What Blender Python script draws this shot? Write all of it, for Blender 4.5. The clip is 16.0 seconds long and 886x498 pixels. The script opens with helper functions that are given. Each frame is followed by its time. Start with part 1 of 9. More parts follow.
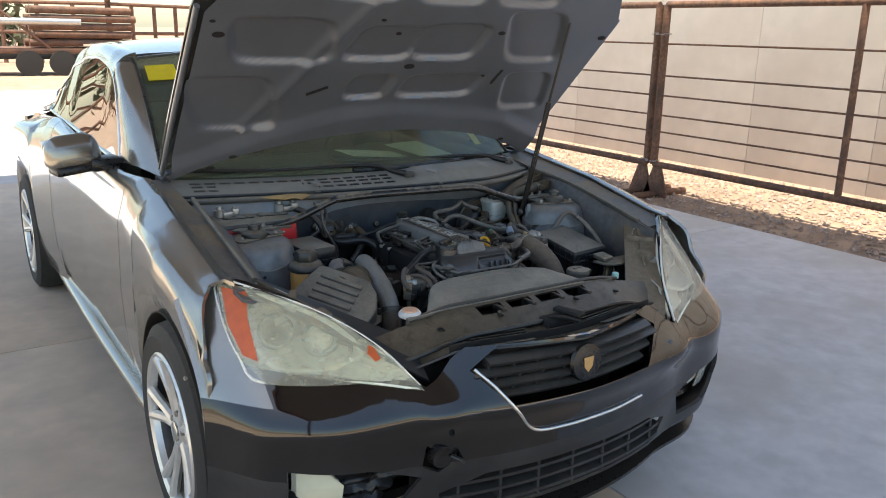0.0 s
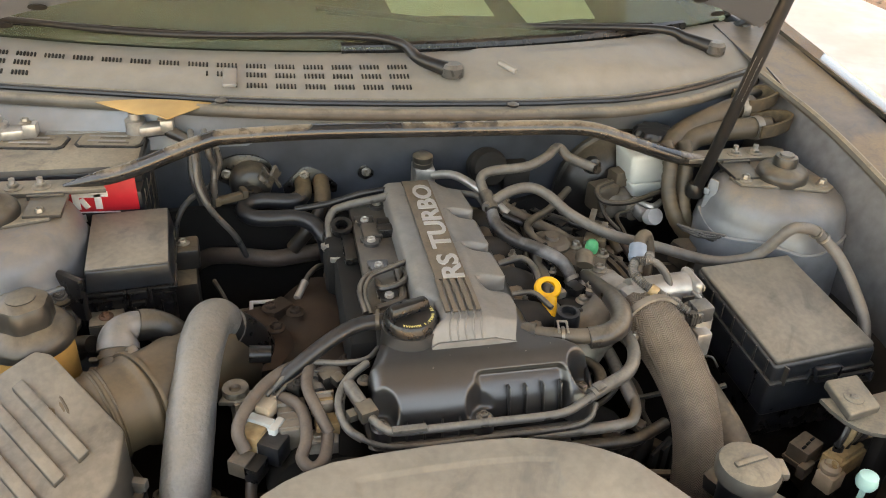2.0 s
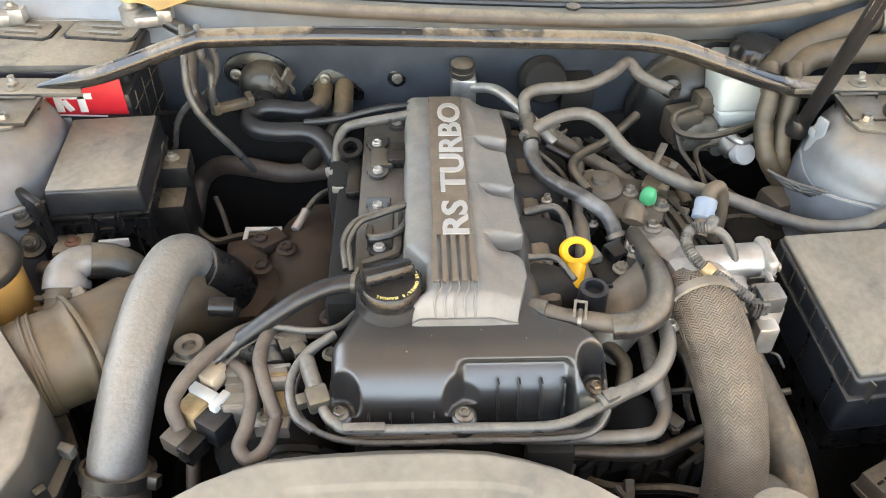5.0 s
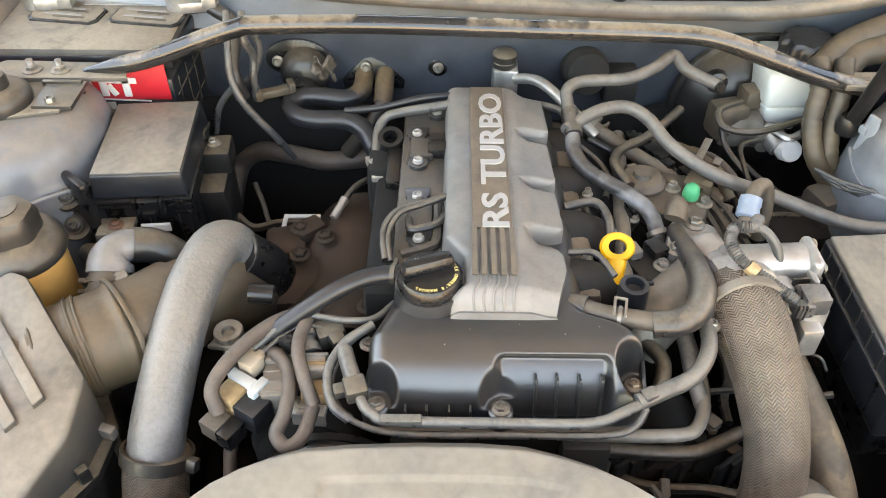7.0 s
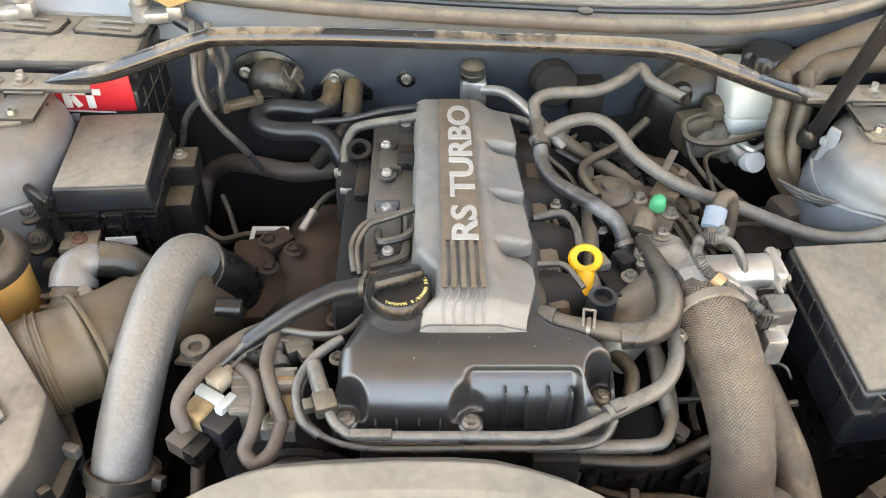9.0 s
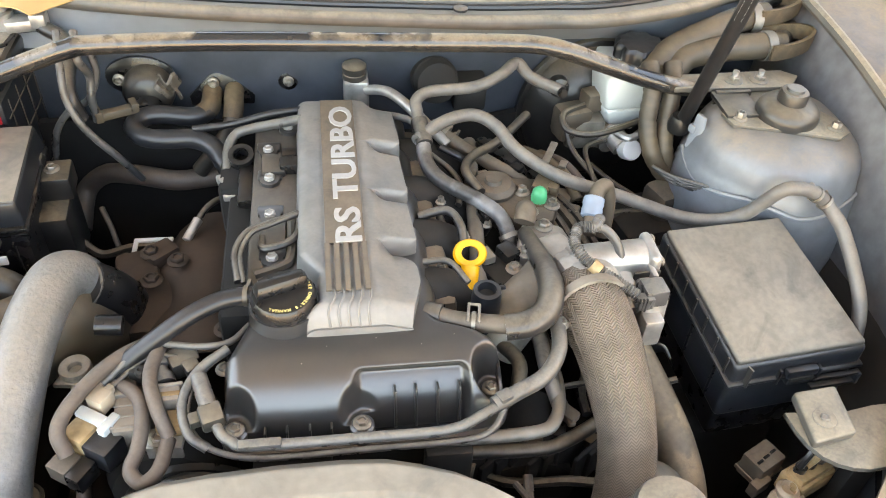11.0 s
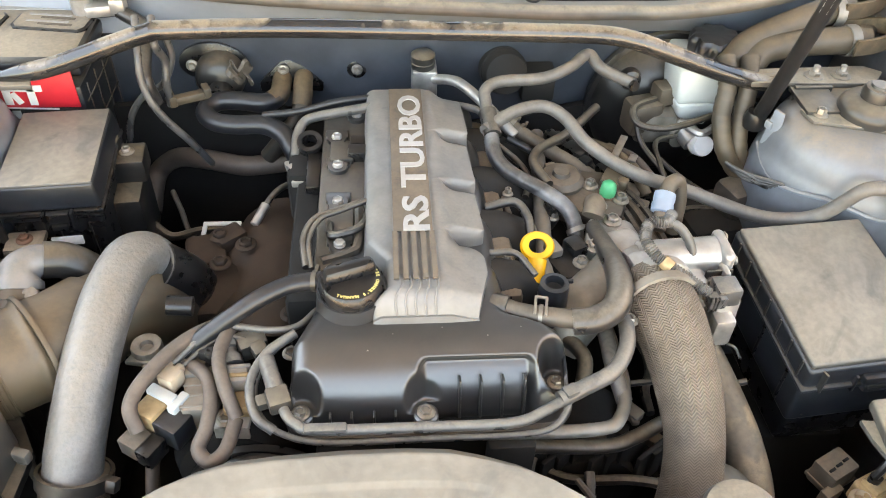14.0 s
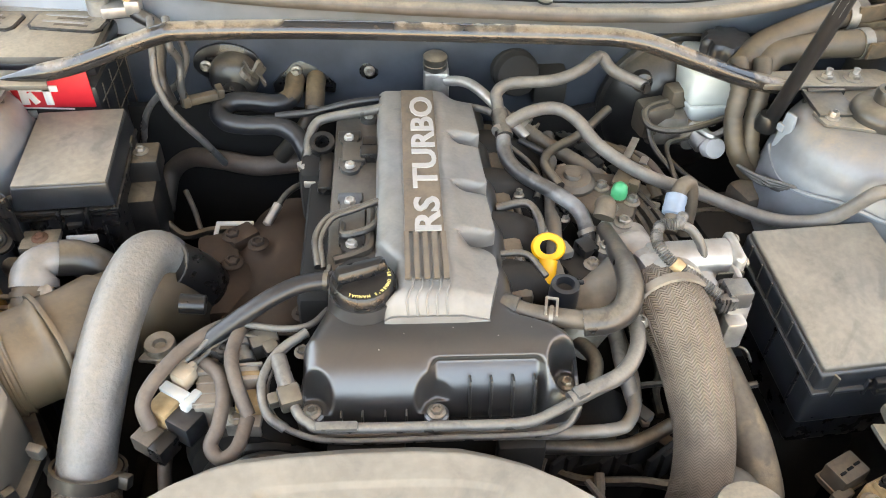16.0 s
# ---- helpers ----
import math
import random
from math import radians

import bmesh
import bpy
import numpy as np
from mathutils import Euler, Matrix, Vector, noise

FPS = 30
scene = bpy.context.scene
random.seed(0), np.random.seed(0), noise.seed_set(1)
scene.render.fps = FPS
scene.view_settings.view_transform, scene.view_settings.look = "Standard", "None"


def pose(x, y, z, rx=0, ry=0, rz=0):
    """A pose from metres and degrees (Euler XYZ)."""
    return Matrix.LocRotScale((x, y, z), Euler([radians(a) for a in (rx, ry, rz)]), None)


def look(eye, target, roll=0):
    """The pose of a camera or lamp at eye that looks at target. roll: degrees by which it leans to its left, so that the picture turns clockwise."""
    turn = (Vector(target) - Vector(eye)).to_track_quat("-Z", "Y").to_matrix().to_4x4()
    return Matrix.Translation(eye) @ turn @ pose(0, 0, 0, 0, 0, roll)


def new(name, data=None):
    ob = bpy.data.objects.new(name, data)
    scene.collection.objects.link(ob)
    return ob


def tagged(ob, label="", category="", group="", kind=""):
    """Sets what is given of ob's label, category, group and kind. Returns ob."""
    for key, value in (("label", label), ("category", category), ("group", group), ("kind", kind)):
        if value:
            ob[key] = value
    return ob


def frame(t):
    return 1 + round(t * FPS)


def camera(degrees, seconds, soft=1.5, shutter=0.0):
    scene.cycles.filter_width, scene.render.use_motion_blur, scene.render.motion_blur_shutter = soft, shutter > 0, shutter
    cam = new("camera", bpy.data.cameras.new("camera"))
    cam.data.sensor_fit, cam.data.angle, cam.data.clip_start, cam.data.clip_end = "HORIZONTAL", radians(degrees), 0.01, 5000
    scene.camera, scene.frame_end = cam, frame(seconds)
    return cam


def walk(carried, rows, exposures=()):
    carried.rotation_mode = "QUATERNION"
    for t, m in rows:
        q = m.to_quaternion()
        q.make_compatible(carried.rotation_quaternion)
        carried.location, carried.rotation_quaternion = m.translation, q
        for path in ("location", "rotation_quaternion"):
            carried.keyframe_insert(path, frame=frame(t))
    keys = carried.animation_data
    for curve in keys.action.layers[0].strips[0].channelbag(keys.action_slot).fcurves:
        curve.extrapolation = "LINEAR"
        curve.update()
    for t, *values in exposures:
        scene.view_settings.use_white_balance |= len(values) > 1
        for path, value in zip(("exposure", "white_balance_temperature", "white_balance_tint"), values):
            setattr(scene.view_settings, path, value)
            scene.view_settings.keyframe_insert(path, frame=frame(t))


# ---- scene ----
cam = camera(57.8, 16.0, soft=1.0)
PATH = [
    (0, (-1.431, -1.353, 1.496), (-0.369, 0.258, 0.969), 1.2),
    (0.5, (-1.102, -0.995, 1.477), (-0.039, 0.596, 0.896), 1.9),
    (1, (-0.701, -0.704, 1.45), (0.248, 0.903, 0.732), 2.3),
    (1.5, (-0.413, -0.368, 1.44), (0.334, 1.264, 0.558), 3.5),
    (2, (-0.207, -0.086, 1.435), (0.176, 1.57, 0.38), 2.9),
    (2.5, (-0.044, 0.035, 1.417), (0.005, 1.682, 0.283), 0.9),
    (3, (-0.039, 0.099, 1.411), (-0.017, 1.682, 0.188), 0.6),
    (3.5, (-0.036, 0.115, 1.401), (-0.001, 1.658, 0.129), 0.5),
    (4, (-0.035, 0.113, 1.407), (0.009, 1.63, 0.105), 0.3),
    (4.2, (-0.03, 0.11, 1.405), (0.018, 1.623, 0.098), 0.3),
    (6.3, (-0.033, 0.119, 1.419), (0.028, 1.575, 0.049), 1.1),
    (6.5, (-0.034, 0.119, 1.419), (0.011, 1.574, 0.048), 1.1),
    (7, (-0.04, 0.12, 1.412), (-0.059, 1.588, 0.055), 0.1),
    (7.5, (-0.055, 0.117, 1.415), (-0.113, 1.591, 0.064), -0.2),
    (8, (-0.06, 0.117, 1.417), (-0.122, 1.592, 0.068), -0.1),
    (8.5, (-0.047, 0.123, 1.417), (-0.071, 1.601, 0.07), 0.5),
    (9, (-0.039, 0.124, 1.416), (0.016, 1.605, 0.073), 1.7),
    (9.5, (-0.039, 0.121, 1.417), (0.11, 1.599, 0.078), 2.9),
    (10, (-0.024, 0.122, 1.42), (0.217, 1.586, 0.079), 4.1),
    (10.2, (-0.016, 0.123, 1.428), (0.249, 1.577, 0.08), 4.5),
    (12.3, (-0.005, 0.12, 1.423), (0.247, 1.576, 0.075), 3.3),
    (12.5, (-0.01, 0.122, 1.422), (0.232, 1.578, 0.072), 3.3),
    (13, (-0.017, 0.125, 1.418), (0.185, 1.584, 0.064), 3.0),
    (13.5, (-0.021, 0.127, 1.419), (0.147, 1.585, 0.06), 2.7),
    (14, (-0.025, 0.126, 1.42), (0.117, 1.581, 0.055), 2.5),
    (14.5, (-0.026, 0.125, 1.422), (0.104, 1.582, 0.058), 2.4),
    (15, (-0.025, 0.127, 1.421), (0.096, 1.586, 0.057), 2.3),
    (15.5, (-0.026, 0.125, 1.421), (0.095, 1.587, 0.061), 2.3),
    (16, (-0.027, 0.122, 1.421), (0.091, 1.582, 0.06), 2.2),
]
EXPOSURES = [(0.0, 1.1, 7300, 5), (1.0, 1.56, 7750, 3), (1.5, 2.1, 10300, 9), (2.0, 2.78, 12000, 12), (2.4, 3.18, 11400, 12), (3.5, 3.53, 10200, 10), (8.5, 3.56, 10200, 10), (10.0, 3.65, 10200, 10), (16.0, 3.67, 10200, 10)]
walk(cam, [(t, look(eye, target, roll)) for t, eye, target, roll in PATH], EXPOSURES)

# ---- world, sun, exposure ----
world = bpy.data.worlds.new("world")
scene.world = world
world.use_nodes = True
wn = world.node_tree
sky = wn.nodes.new("ShaderNodeTexSky")
sky.sky_type = "NISHITA"
sky.sun_disc = False
sky.sun_elevation = radians(78)
sky.sun_rotation = radians(250)
wn.links.new(sky.outputs[0], wn.nodes["Background"].inputs[0])
wn.nodes["Background"].inputs[1].default_value = 0.15
sun_data = bpy.data.lights.new("sun", "SUN")
sun_data.energy = 5.0
sun_data.angle = radians(0.5)
sun_data.color = (1.0, 0.95, 0.87)
sun = new("sun", sun_data)
sun_from = Vector((math.sin(radians(250)) * math.cos(radians(78)), math.cos(radians(250)) * math.cos(radians(78)), math.sin(radians(78))))
sun.matrix_world = look(sun_from * 20, (0, 0, 0))


# ---- materials ----
def material(name, color, rough=0.5, metal=0.0, dust=0.0, dust_color=(0.30, 0.25, 0.19), scale=60.0, vary=0.25,
             bump=0.15, coat=0.0, second=None, blotch=0.0, patch=0.0):
    """Noise-varied surface; dust settles more on faces that look up."""
    m = bpy.data.materials.new(name)
    m.use_nodes = True
    nt = m.node_tree
    n, l = nt.nodes, nt.links
    b = n["Principled BSDF"]
    co = n.new("ShaderNodeTexCoord")
    fine = n.new("ShaderNodeTexNoise")
    fine.inputs["Scale"].default_value = scale
    fine.inputs["Detail"].default_value = 6
    wide = n.new("ShaderNodeTexNoise")
    wide.inputs["Scale"].default_value = scale / 7
    wide.inputs["Detail"].default_value = 4
    speck = n.new("ShaderNodeTexNoise")
    speck.inputs["Scale"].default_value = scale * 6
    speck.inputs["Detail"].default_value = 3
    for q in (fine, wide, speck):
        l.new(co.outputs["Object"], q.inputs["Vector"])

    def mix(fac, a, c):
        x = n.new("ShaderNodeMix")
        x.data_type = "RGBA"
        for socket, v in ((x.inputs[0], fac), (x.inputs[6], a), (x.inputs[7], c)):
            if isinstance(v, (int, float)):
                socket.default_value = v
            elif isinstance(v, tuple):
                socket.default_value = (*v, 1)
            else:
                l.new(v, socket)
        return x.outputs[2]

    def maths(op, a, c, clamp=False):
        x = n.new("ShaderNodeMath")
        x.operation, x.use_clamp = op, clamp
        for socket, v in zip(x.inputs, (a, c)):
            if isinstance(v, (int, float)):
                socket.default_value = v
            else:
                l.new(v, socket)
        return x.outputs[0]

    def spread(v, lo, hi):
        x = n.new("ShaderNodeMapRange")
        x.inputs["From Min"].default_value, x.inputs["From Max"].default_value = lo, hi
        l.new(v, x.inputs["Value"])
        return x.outputs[0]

    smear = n.new("ShaderNodeTexNoise")
    smear.inputs["Scale"].default_value = scale * 0.7
    smear.inputs["Detail"].default_value = 9
    smear.inputs["Roughness"].default_value = 0.62
    smear.inputs["Distortion"].default_value = 0.8
    l.new(co.outputs["Object"], smear.inputs["Vector"])
    dark = tuple(c * (1 - vary) for c in color)
    light = tuple(min(1, c * (1 + vary)) for c in color)
    out = mix(spread(fine.outputs[0], 0.3, 0.7), dark, light)
    if second:
        out = mix(maths("MULTIPLY", spread(wide.outputs[0], 0.48, 0.62), blotch, True), out, second)
    r = maths("ADD", rough - 0.06, maths("MULTIPLY", fine.outputs[0], 0.12), True)
    if dust:
        geo = n.new("ShaderNodeNewGeometry")
        sep = n.new("ShaderNodeSeparateXYZ")
        l.new(geo.outputs["Normal"], sep.inputs[0])
        up = spread(sep.outputs[2], 0.36, 1.0)
        amount = maths("MULTIPLY", maths("ADD", 0.70, maths("MULTIPLY", spread(wide.outputs[0], 0.25, 0.75), 0.32)), dust)
        amount = maths("MULTIPLY", amount, maths("ADD", 0.06, maths("MULTIPLY", up, 1.12)), True)
        grain = maths("MULTIPLY", amount, maths("ADD", 0.88, maths("MULTIPLY", spread(fine.outputs[0], 0.33, 0.67), 0.14)), True)
        grain = maths("MULTIPLY", grain, maths("ADD", 0.86, maths("MULTIPLY", spread(speck.outputs[0], 0.35, 0.65), 0.26)), True)
        worn = maths("MULTIPLY", spread(smear.outputs[0], 0.52, 0.70), 0.14 * min(1.0, dust * 1.6), True)
        clean = maths("MULTIPLY", spread(smear.outputs[0], 0.47, 0.36), 0.42, True)
        grain = maths("MULTIPLY", grain, maths("SUBTRACT", 1.0, clean, True), True)
        grain = maths("ADD", grain, maths("MULTIPLY", worn, maths("ADD", 0.35, up)), True)
        if patch:
            island = spread(wide.outputs[0], 0.47, 0.54)
            grain = maths("MULTIPLY", grain, maths("ADD", 1.0 - patch, maths("MULTIPLY", island, patch)), True)
        out = mix(grain, out, dust_color)
        r = maths("ADD", r, maths("MULTIPLY", grain, 0.26), True)
        if metal:
            l.new(maths("MULTIPLY", maths("SUBTRACT", 1.0, grain, True), metal), b.inputs["Metallic"])
    if not dust:
        b.inputs["Metallic"].default_value = metal
    l.new(out, b.inputs["Base Color"])
    l.new(r, b.inputs["Roughness"])
    b.inputs["Coat Weight"].default_value = coat
    b.inputs["Coat Roughness"].default_value = 0.06
    if bump:
        bp = n.new("ShaderNodeBump")
        bp.inputs["Strength"].default_value = bump * 0.6
        bp.inputs["Distance"].default_value = 0.002
        l.new(fine.outputs[0], bp.inputs["Height"])
        l.new(bp.outputs[0], b.inputs["Normal"])
    return m


def glass(name, color, rough=0.02, alpha=0.25, haze=0.0, haze_color=(1, 1, 1)):
    """Thin tinted glass: part clear, part glossy, part milky for lens wear and painted-in sheen."""
    m = bpy.data.materials.new(name)
    m.use_nodes = True
    n, l = m.node_tree.nodes, m.node_tree.links
    n.remove(n["Principled BSDF"])
    clear, gloss, blend = n.new("ShaderNodeBsdfTransparent"), n.new("ShaderNodeBsdfGlossy"), n.new("ShaderNodeMixShader")
    clear.inputs[0].default_value = (*color, 1)
    gloss.inputs["Roughness"].default_value = rough
    fres = n.new("ShaderNodeLayerWeight")
    fres.inputs[0].default_value = 0.5
    rise = n.new("ShaderNodeMath")
    rise.operation = "POWER"
    rise.inputs[1].default_value = 4.0
    l.new(fres.outputs["Facing"], rise.inputs[0])
    add = n.new("ShaderNodeMath")
    add.operation, add.use_clamp = "MULTIPLY_ADD", True
    add.inputs[1].default_value = 0.55
    add.inputs[2].default_value = alpha
    l.new(rise.outputs[0], add.inputs[0])
    l.new(add.outputs[0], blend.inputs[0])
    body = clear
    if haze:
        body, milk = n.new("ShaderNodeMixShader"), n.new("ShaderNodeBsdfDiffuse")
        milk.inputs[0].default_value = (*haze_color, 1)
        spots = n.new("ShaderNodeTexNoise")
        spots.inputs["Scale"].default_value = 14
        level = n.new("ShaderNodeMapRange")
        level.inputs["From Min"].default_value, level.inputs["From Max"].default_value = 0.3, 0.7
        level.inputs["To Min"].default_value, level.inputs["To Max"].default_value = haze * 0.8, haze * 1.2
        l.new(spots.outputs[0], level.inputs["Value"])
        l.new(level.outputs[0], body.inputs[0])
        l.new(clear.outputs[0], body.inputs[1])
        l.new(milk.outputs[0], body.inputs[2])
    l.new(body.outputs[0], blend.inputs[1])
    l.new(gloss.outputs[0], blend.inputs[2])
    l.new(blend.outputs[0], n["Material Output"].inputs[0])
    return m


M_CONCRETE = material("concrete", (0.60, 0.575, 0.575), 0.7, scale=9, vary=0.12, bump=0.3, second=(0.50, 0.465, 0.43), blotch=0.6)
# Browner slab copy: dirt, plus the warm shade left of the car.
M_CONCRETEWARM = material("shaded_dusty_concrete", (0.60, 0.475, 0.36), 0.75, scale=7, vary=0.12, bump=0.3, second=(0.49, 0.385, 0.29), blotch=0.6)
M_DIRT = material("dirt", (0.38, 0.26, 0.185), 0.95, scale=3, vary=0.3, bump=0.6, second=(0.28, 0.19, 0.135), blotch=0.7)
M_PEBBLE = material("pebble", (0.37, 0.275, 0.225), 0.85, scale=25, vary=0.5, bump=0.3, second=(0.26, 0.18, 0.14), blotch=0.8)
M_STUCCO = material("sheet_wall", (0.50, 0.455, 0.42), 0.7, scale=5, vary=0.07, bump=0.1, second=(0.44, 0.39, 0.35), blotch=0.5)
M_RUST = material("rusty_pipe", (0.19, 0.10, 0.065), 0.75, 0.2, scale=30, vary=0.4, bump=0.4, second=(0.11, 0.065, 0.05), blotch=0.8)
M_WHITEROOF = material("roof_deck_steel", (0.13, 0.125, 0.12), 0.7, scale=4, vary=0.05, bump=0.0)
M_GALV = material("galvanised", (0.5, 0.5, 0.5), 0.4, 0.8, scale=90, vary=0.2)
M_PAINT = material("grey_paint", (0.30, 0.285, 0.255), 0.24, 0.8, scale=12, vary=0.04, bump=0.0, coat=1.0)
M_BLACKPAINT = material("black_paint", (0.005, 0.0055, 0.007), 0.07, 0.0, scale=20, vary=0.2, bump=0.0, coat=0.6)
M_HOODIN = material("hood_inner_paint", (0.135, 0.147, 0.168), 0.36, 0.3, scale=8, vary=0.06, bump=0.0, coat=0.7)
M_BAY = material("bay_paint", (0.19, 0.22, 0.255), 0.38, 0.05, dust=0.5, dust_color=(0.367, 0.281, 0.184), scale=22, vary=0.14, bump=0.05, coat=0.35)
# Bay paint darkened to carry the shade on the firewall.
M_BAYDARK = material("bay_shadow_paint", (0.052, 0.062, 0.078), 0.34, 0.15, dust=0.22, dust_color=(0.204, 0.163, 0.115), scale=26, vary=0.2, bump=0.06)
M_BAYDUSTY = material("dusty_dark_bay_paint", (0.105, 0.11, 0.12), 0.40, 0.1, dust=0.62, dust_color=(0.337, 0.241, 0.147), scale=40, vary=0.25, bump=0.05, patch=0.4, second=(0.17, 0.125, 0.085), blotch=0.6)
M_SUPPORT = material("clay_stained_support", (0.17, 0.14, 0.105), 0.6, dust=0.4, dust_color=(0.337, 0.246, 0.152), scale=50, vary=0.3, bump=0.1, second=(0.09, 0.075, 0.06), blotch=0.6)
M_PLASTIC = material("dusty_black_plastic", (0.012, 0.012, 0.013), 0.30, dust=0.42, dust_color=(0.286, 0.222, 0.147), scale=42, vary=0.3, bump=0.12)
M_PLASTICTAN = material("very_dusty_plastic", (0.075, 0.070, 0.063), 0.42, dust=0.66, dust_color=(0.388, 0.32, 0.23), scale=40, vary=0.2, bump=0.15)
M_BLACK = material("clean_black_plastic", (0.008, 0.008, 0.009), 0.28, dust=0.055, dust_color=(0.204, 0.167, 0.12), scale=60, vary=0.3, bump=0.06)
M_SATIN = material("satin_black_cover", (0.020, 0.020, 0.021), 0.33, dust=0.07, dust_color=(0.224, 0.187, 0.143), scale=40, vary=0.1, bump=0.0)
# Dark grime; also put in flat as the shade of holes, slots and gaps.
M_VOID = material("grime_and_hole_shade", (0.010, 0.009, 0.0085), 0.75, dust=0.14, dust_color=(0.112, 0.0886, 0.0644), scale=30, vary=0.4, bump=0.3)
M_RUBBER = material("rubber_hose", (0.014, 0.014, 0.016), 0.28, dust=0.40, dust_color=(0.347, 0.295, 0.225), scale=40, vary=0.3, bump=0.15)
M_RUBBERTAN = material("dusty_hose", (0.020, 0.018, 0.017), 0.34, dust=0.42, dust_color=(0.326, 0.256, 0.175), scale=34, vary=0.3, bump=0.2)
M_RUBBERCLEAN = material("black_hose", (0.010, 0.011, 0.014), 0.30, dust=0.16, dust_color=(0.204, 0.177, 0.147), scale=60, vary=0.2, bump=0.05)
M_COVER = material("silver_cover", (0.165, 0.166, 0.165), 0.45, 0.15, dust=0.36, dust_color=(0.40, 0.36, 0.30), scale=46, vary=0.16, bump=0.05, second=(0.125, 0.125, 0.125), blotch=0.7, patch=0.35)
M_INLAY = material("cover_inlay", (0.065, 0.054, 0.044), 0.5, dust=0.42, dust_color=(0.235, 0.182, 0.129), scale=60, vary=0.25, bump=0.12)
M_PANEL = material("name_panel", (0.075, 0.062, 0.05), 0.55, dust=0.6, dust_color=(0.224, 0.172, 0.12), scale=50, vary=0.3, bump=0.1)
M_COIL = material("coil_rail_plastic", (0.030, 0.028, 0.026), 0.32, dust=0.32, dust_color=(0.245, 0.202, 0.152), scale=36, vary=0.25, bump=0.1, second=(0.09, 0.08, 0.07), blotch=0.6)
M_LETTER = material("silver_letters", (0.44, 0.43, 0.41), 0.45, 0.1, dust=0.2, scale=70, vary=0.08, bump=0.05)
M_ALU = material("cast_aluminium", (0.46, 0.45, 0.43), 0.36, 0.75, dust=0.42, dust_color=(0.408, 0.325, 0.23), scale=40, vary=0.3, bump=0.35)
M_ALUDIRTY = material("dirty_aluminium", (0.26, 0.245, 0.22), 0.5, 0.6, dust=0.55, dust_color=(0.265, 0.197, 0.129), scale=36, vary=0.4, bump=0.35)
M_STEEL = material("zinc_bolt", (0.30, 0.28, 0.25), 0.42, 0.8, dust=0.5, dust_color=(0.286, 0.227, 0.156), scale=120, vary=0.3, bump=0.1)
M_PIPE = material("silver_painted_pipe", (0.165, 0.165, 0.163), 0.40, 0.25, dust=0.5, dust_color=(0.347, 0.3, 0.235), scale=220, vary=0.12, bump=0.9, second=(0.22, 0.23, 0.25), blotch=0.3)
M_HEAT = material("rusty_heat_shield", (0.036, 0.023, 0.017), 0.65, 0.3, dust=0.2, dust_color=(0.122, 0.0808, 0.0515), scale=30, vary=0.3, bump=0.3, second=(0.024, 0.017, 0.013), blotch=0.7)
M_BAR = material("black_painted_bar", (0.014, 0.014, 0.015), 0.20, 0.0, dust=0.5, dust_color=(0.428, 0.335, 0.23), scale=75, vary=0.2, bump=0.0, patch=1.0, coat=0.4)
M_RED = material("battery_red", (0.55, 0.018, 0.03), 0.4, dust=0.2, scale=40, vary=0.1, bump=0.02)
M_WHITE = material("white_print", (0.66, 0.66, 0.65), 0.5, scale=60, vary=0.05, bump=0.0)
M_YELLOW = material("yellow_plastic", (0.85, 0.42, 0.01), 0.4, dust=0.15, scale=60, vary=0.08, bump=0.03)
M_AMBERTANK = material("amber_tank", (0.50, 0.27, 0.08), 0.45, dust=0.35, scale=30, vary=0.15, bump=0.05)
M_CAPGREY = material("dusty_grey_cap", (0.020, 0.020, 0.020), 0.30, dust=0.50, dust_color=(0.316, 0.258, 0.184), scale=20, vary=0.15, bump=0.03)
M_MILK = material("milky_reservoir", (0.50, 0.545, 0.545), 0.35, dust=0.4, dust_color=(0.459, 0.384, 0.276), scale=25, vary=0.08, bump=0.03)
M_CREAM = material("cream_connector", (0.46, 0.37, 0.27), 0.5, dust=0.3, scale=60, vary=0.15)
M_MINT = material("pale_turquoise", (0.45, 0.75, 0.68), 0.4, scale=60, vary=0.05)
M_PEACH = material("pale_orange", (0.78, 0.45, 0.28), 0.5, scale=60, vary=0.1)
M_GREEN = material("green_cap", (0.03, 0.36, 0.16), 0.4, scale=60, vary=0.1)
M_BLUEGREY = material("blue_grey_clamp", (0.24, 0.31, 0.40), 0.5, dust=0.3, scale=60, vary=0.1)
M_CARD = material("yellow_card", (0.52, 0.32, 0.13), 0.7, scale=30, vary=0.1)
M_STICKER = material("yellow_sticker", (0.85, 0.66, 0.02), 0.5, scale=30, vary=0.05, bump=0.0)
# Pale colour of the added dashboard sheets that paint in a reflection.
M_GLARESHEET = material("paper", (0.80, 0.84, 0.76), 0.7, scale=20, vary=0.04, bump=0.0)
M_INTERIOR = material("interior_trim", (0.06, 0.062, 0.05), 0.7, scale=40, vary=0.2, bump=0.1)
M_TYRE = material("tyre", (0.025, 0.025, 0.025), 0.8, dust=0.4, dust_color=(0.204, 0.167, 0.129), scale=50, vary=0.2, bump=0.3)
M_RIM = material("alloy_rim", (0.66, 0.66, 0.65), 0.32, 0.7, dust=0.25, dust_color=(0.408, 0.355, 0.276), scale=40, vary=0.08, bump=0.05)
M_CHROME = material("chrome", (0.7, 0.7, 0.68), 0.22, 0.9, scale=40, vary=0.05, bump=0.0)
M_HOUSING = material("lamp_housing", (0.90, 0.90, 0.82), 0.3, 0.0, scale=30, vary=0.05, bump=0.05)
M_AMBER = material("amber_reflector", (0.62, 0.13, 0.045), 0.3, scale=30, vary=0.1, bump=0.05)
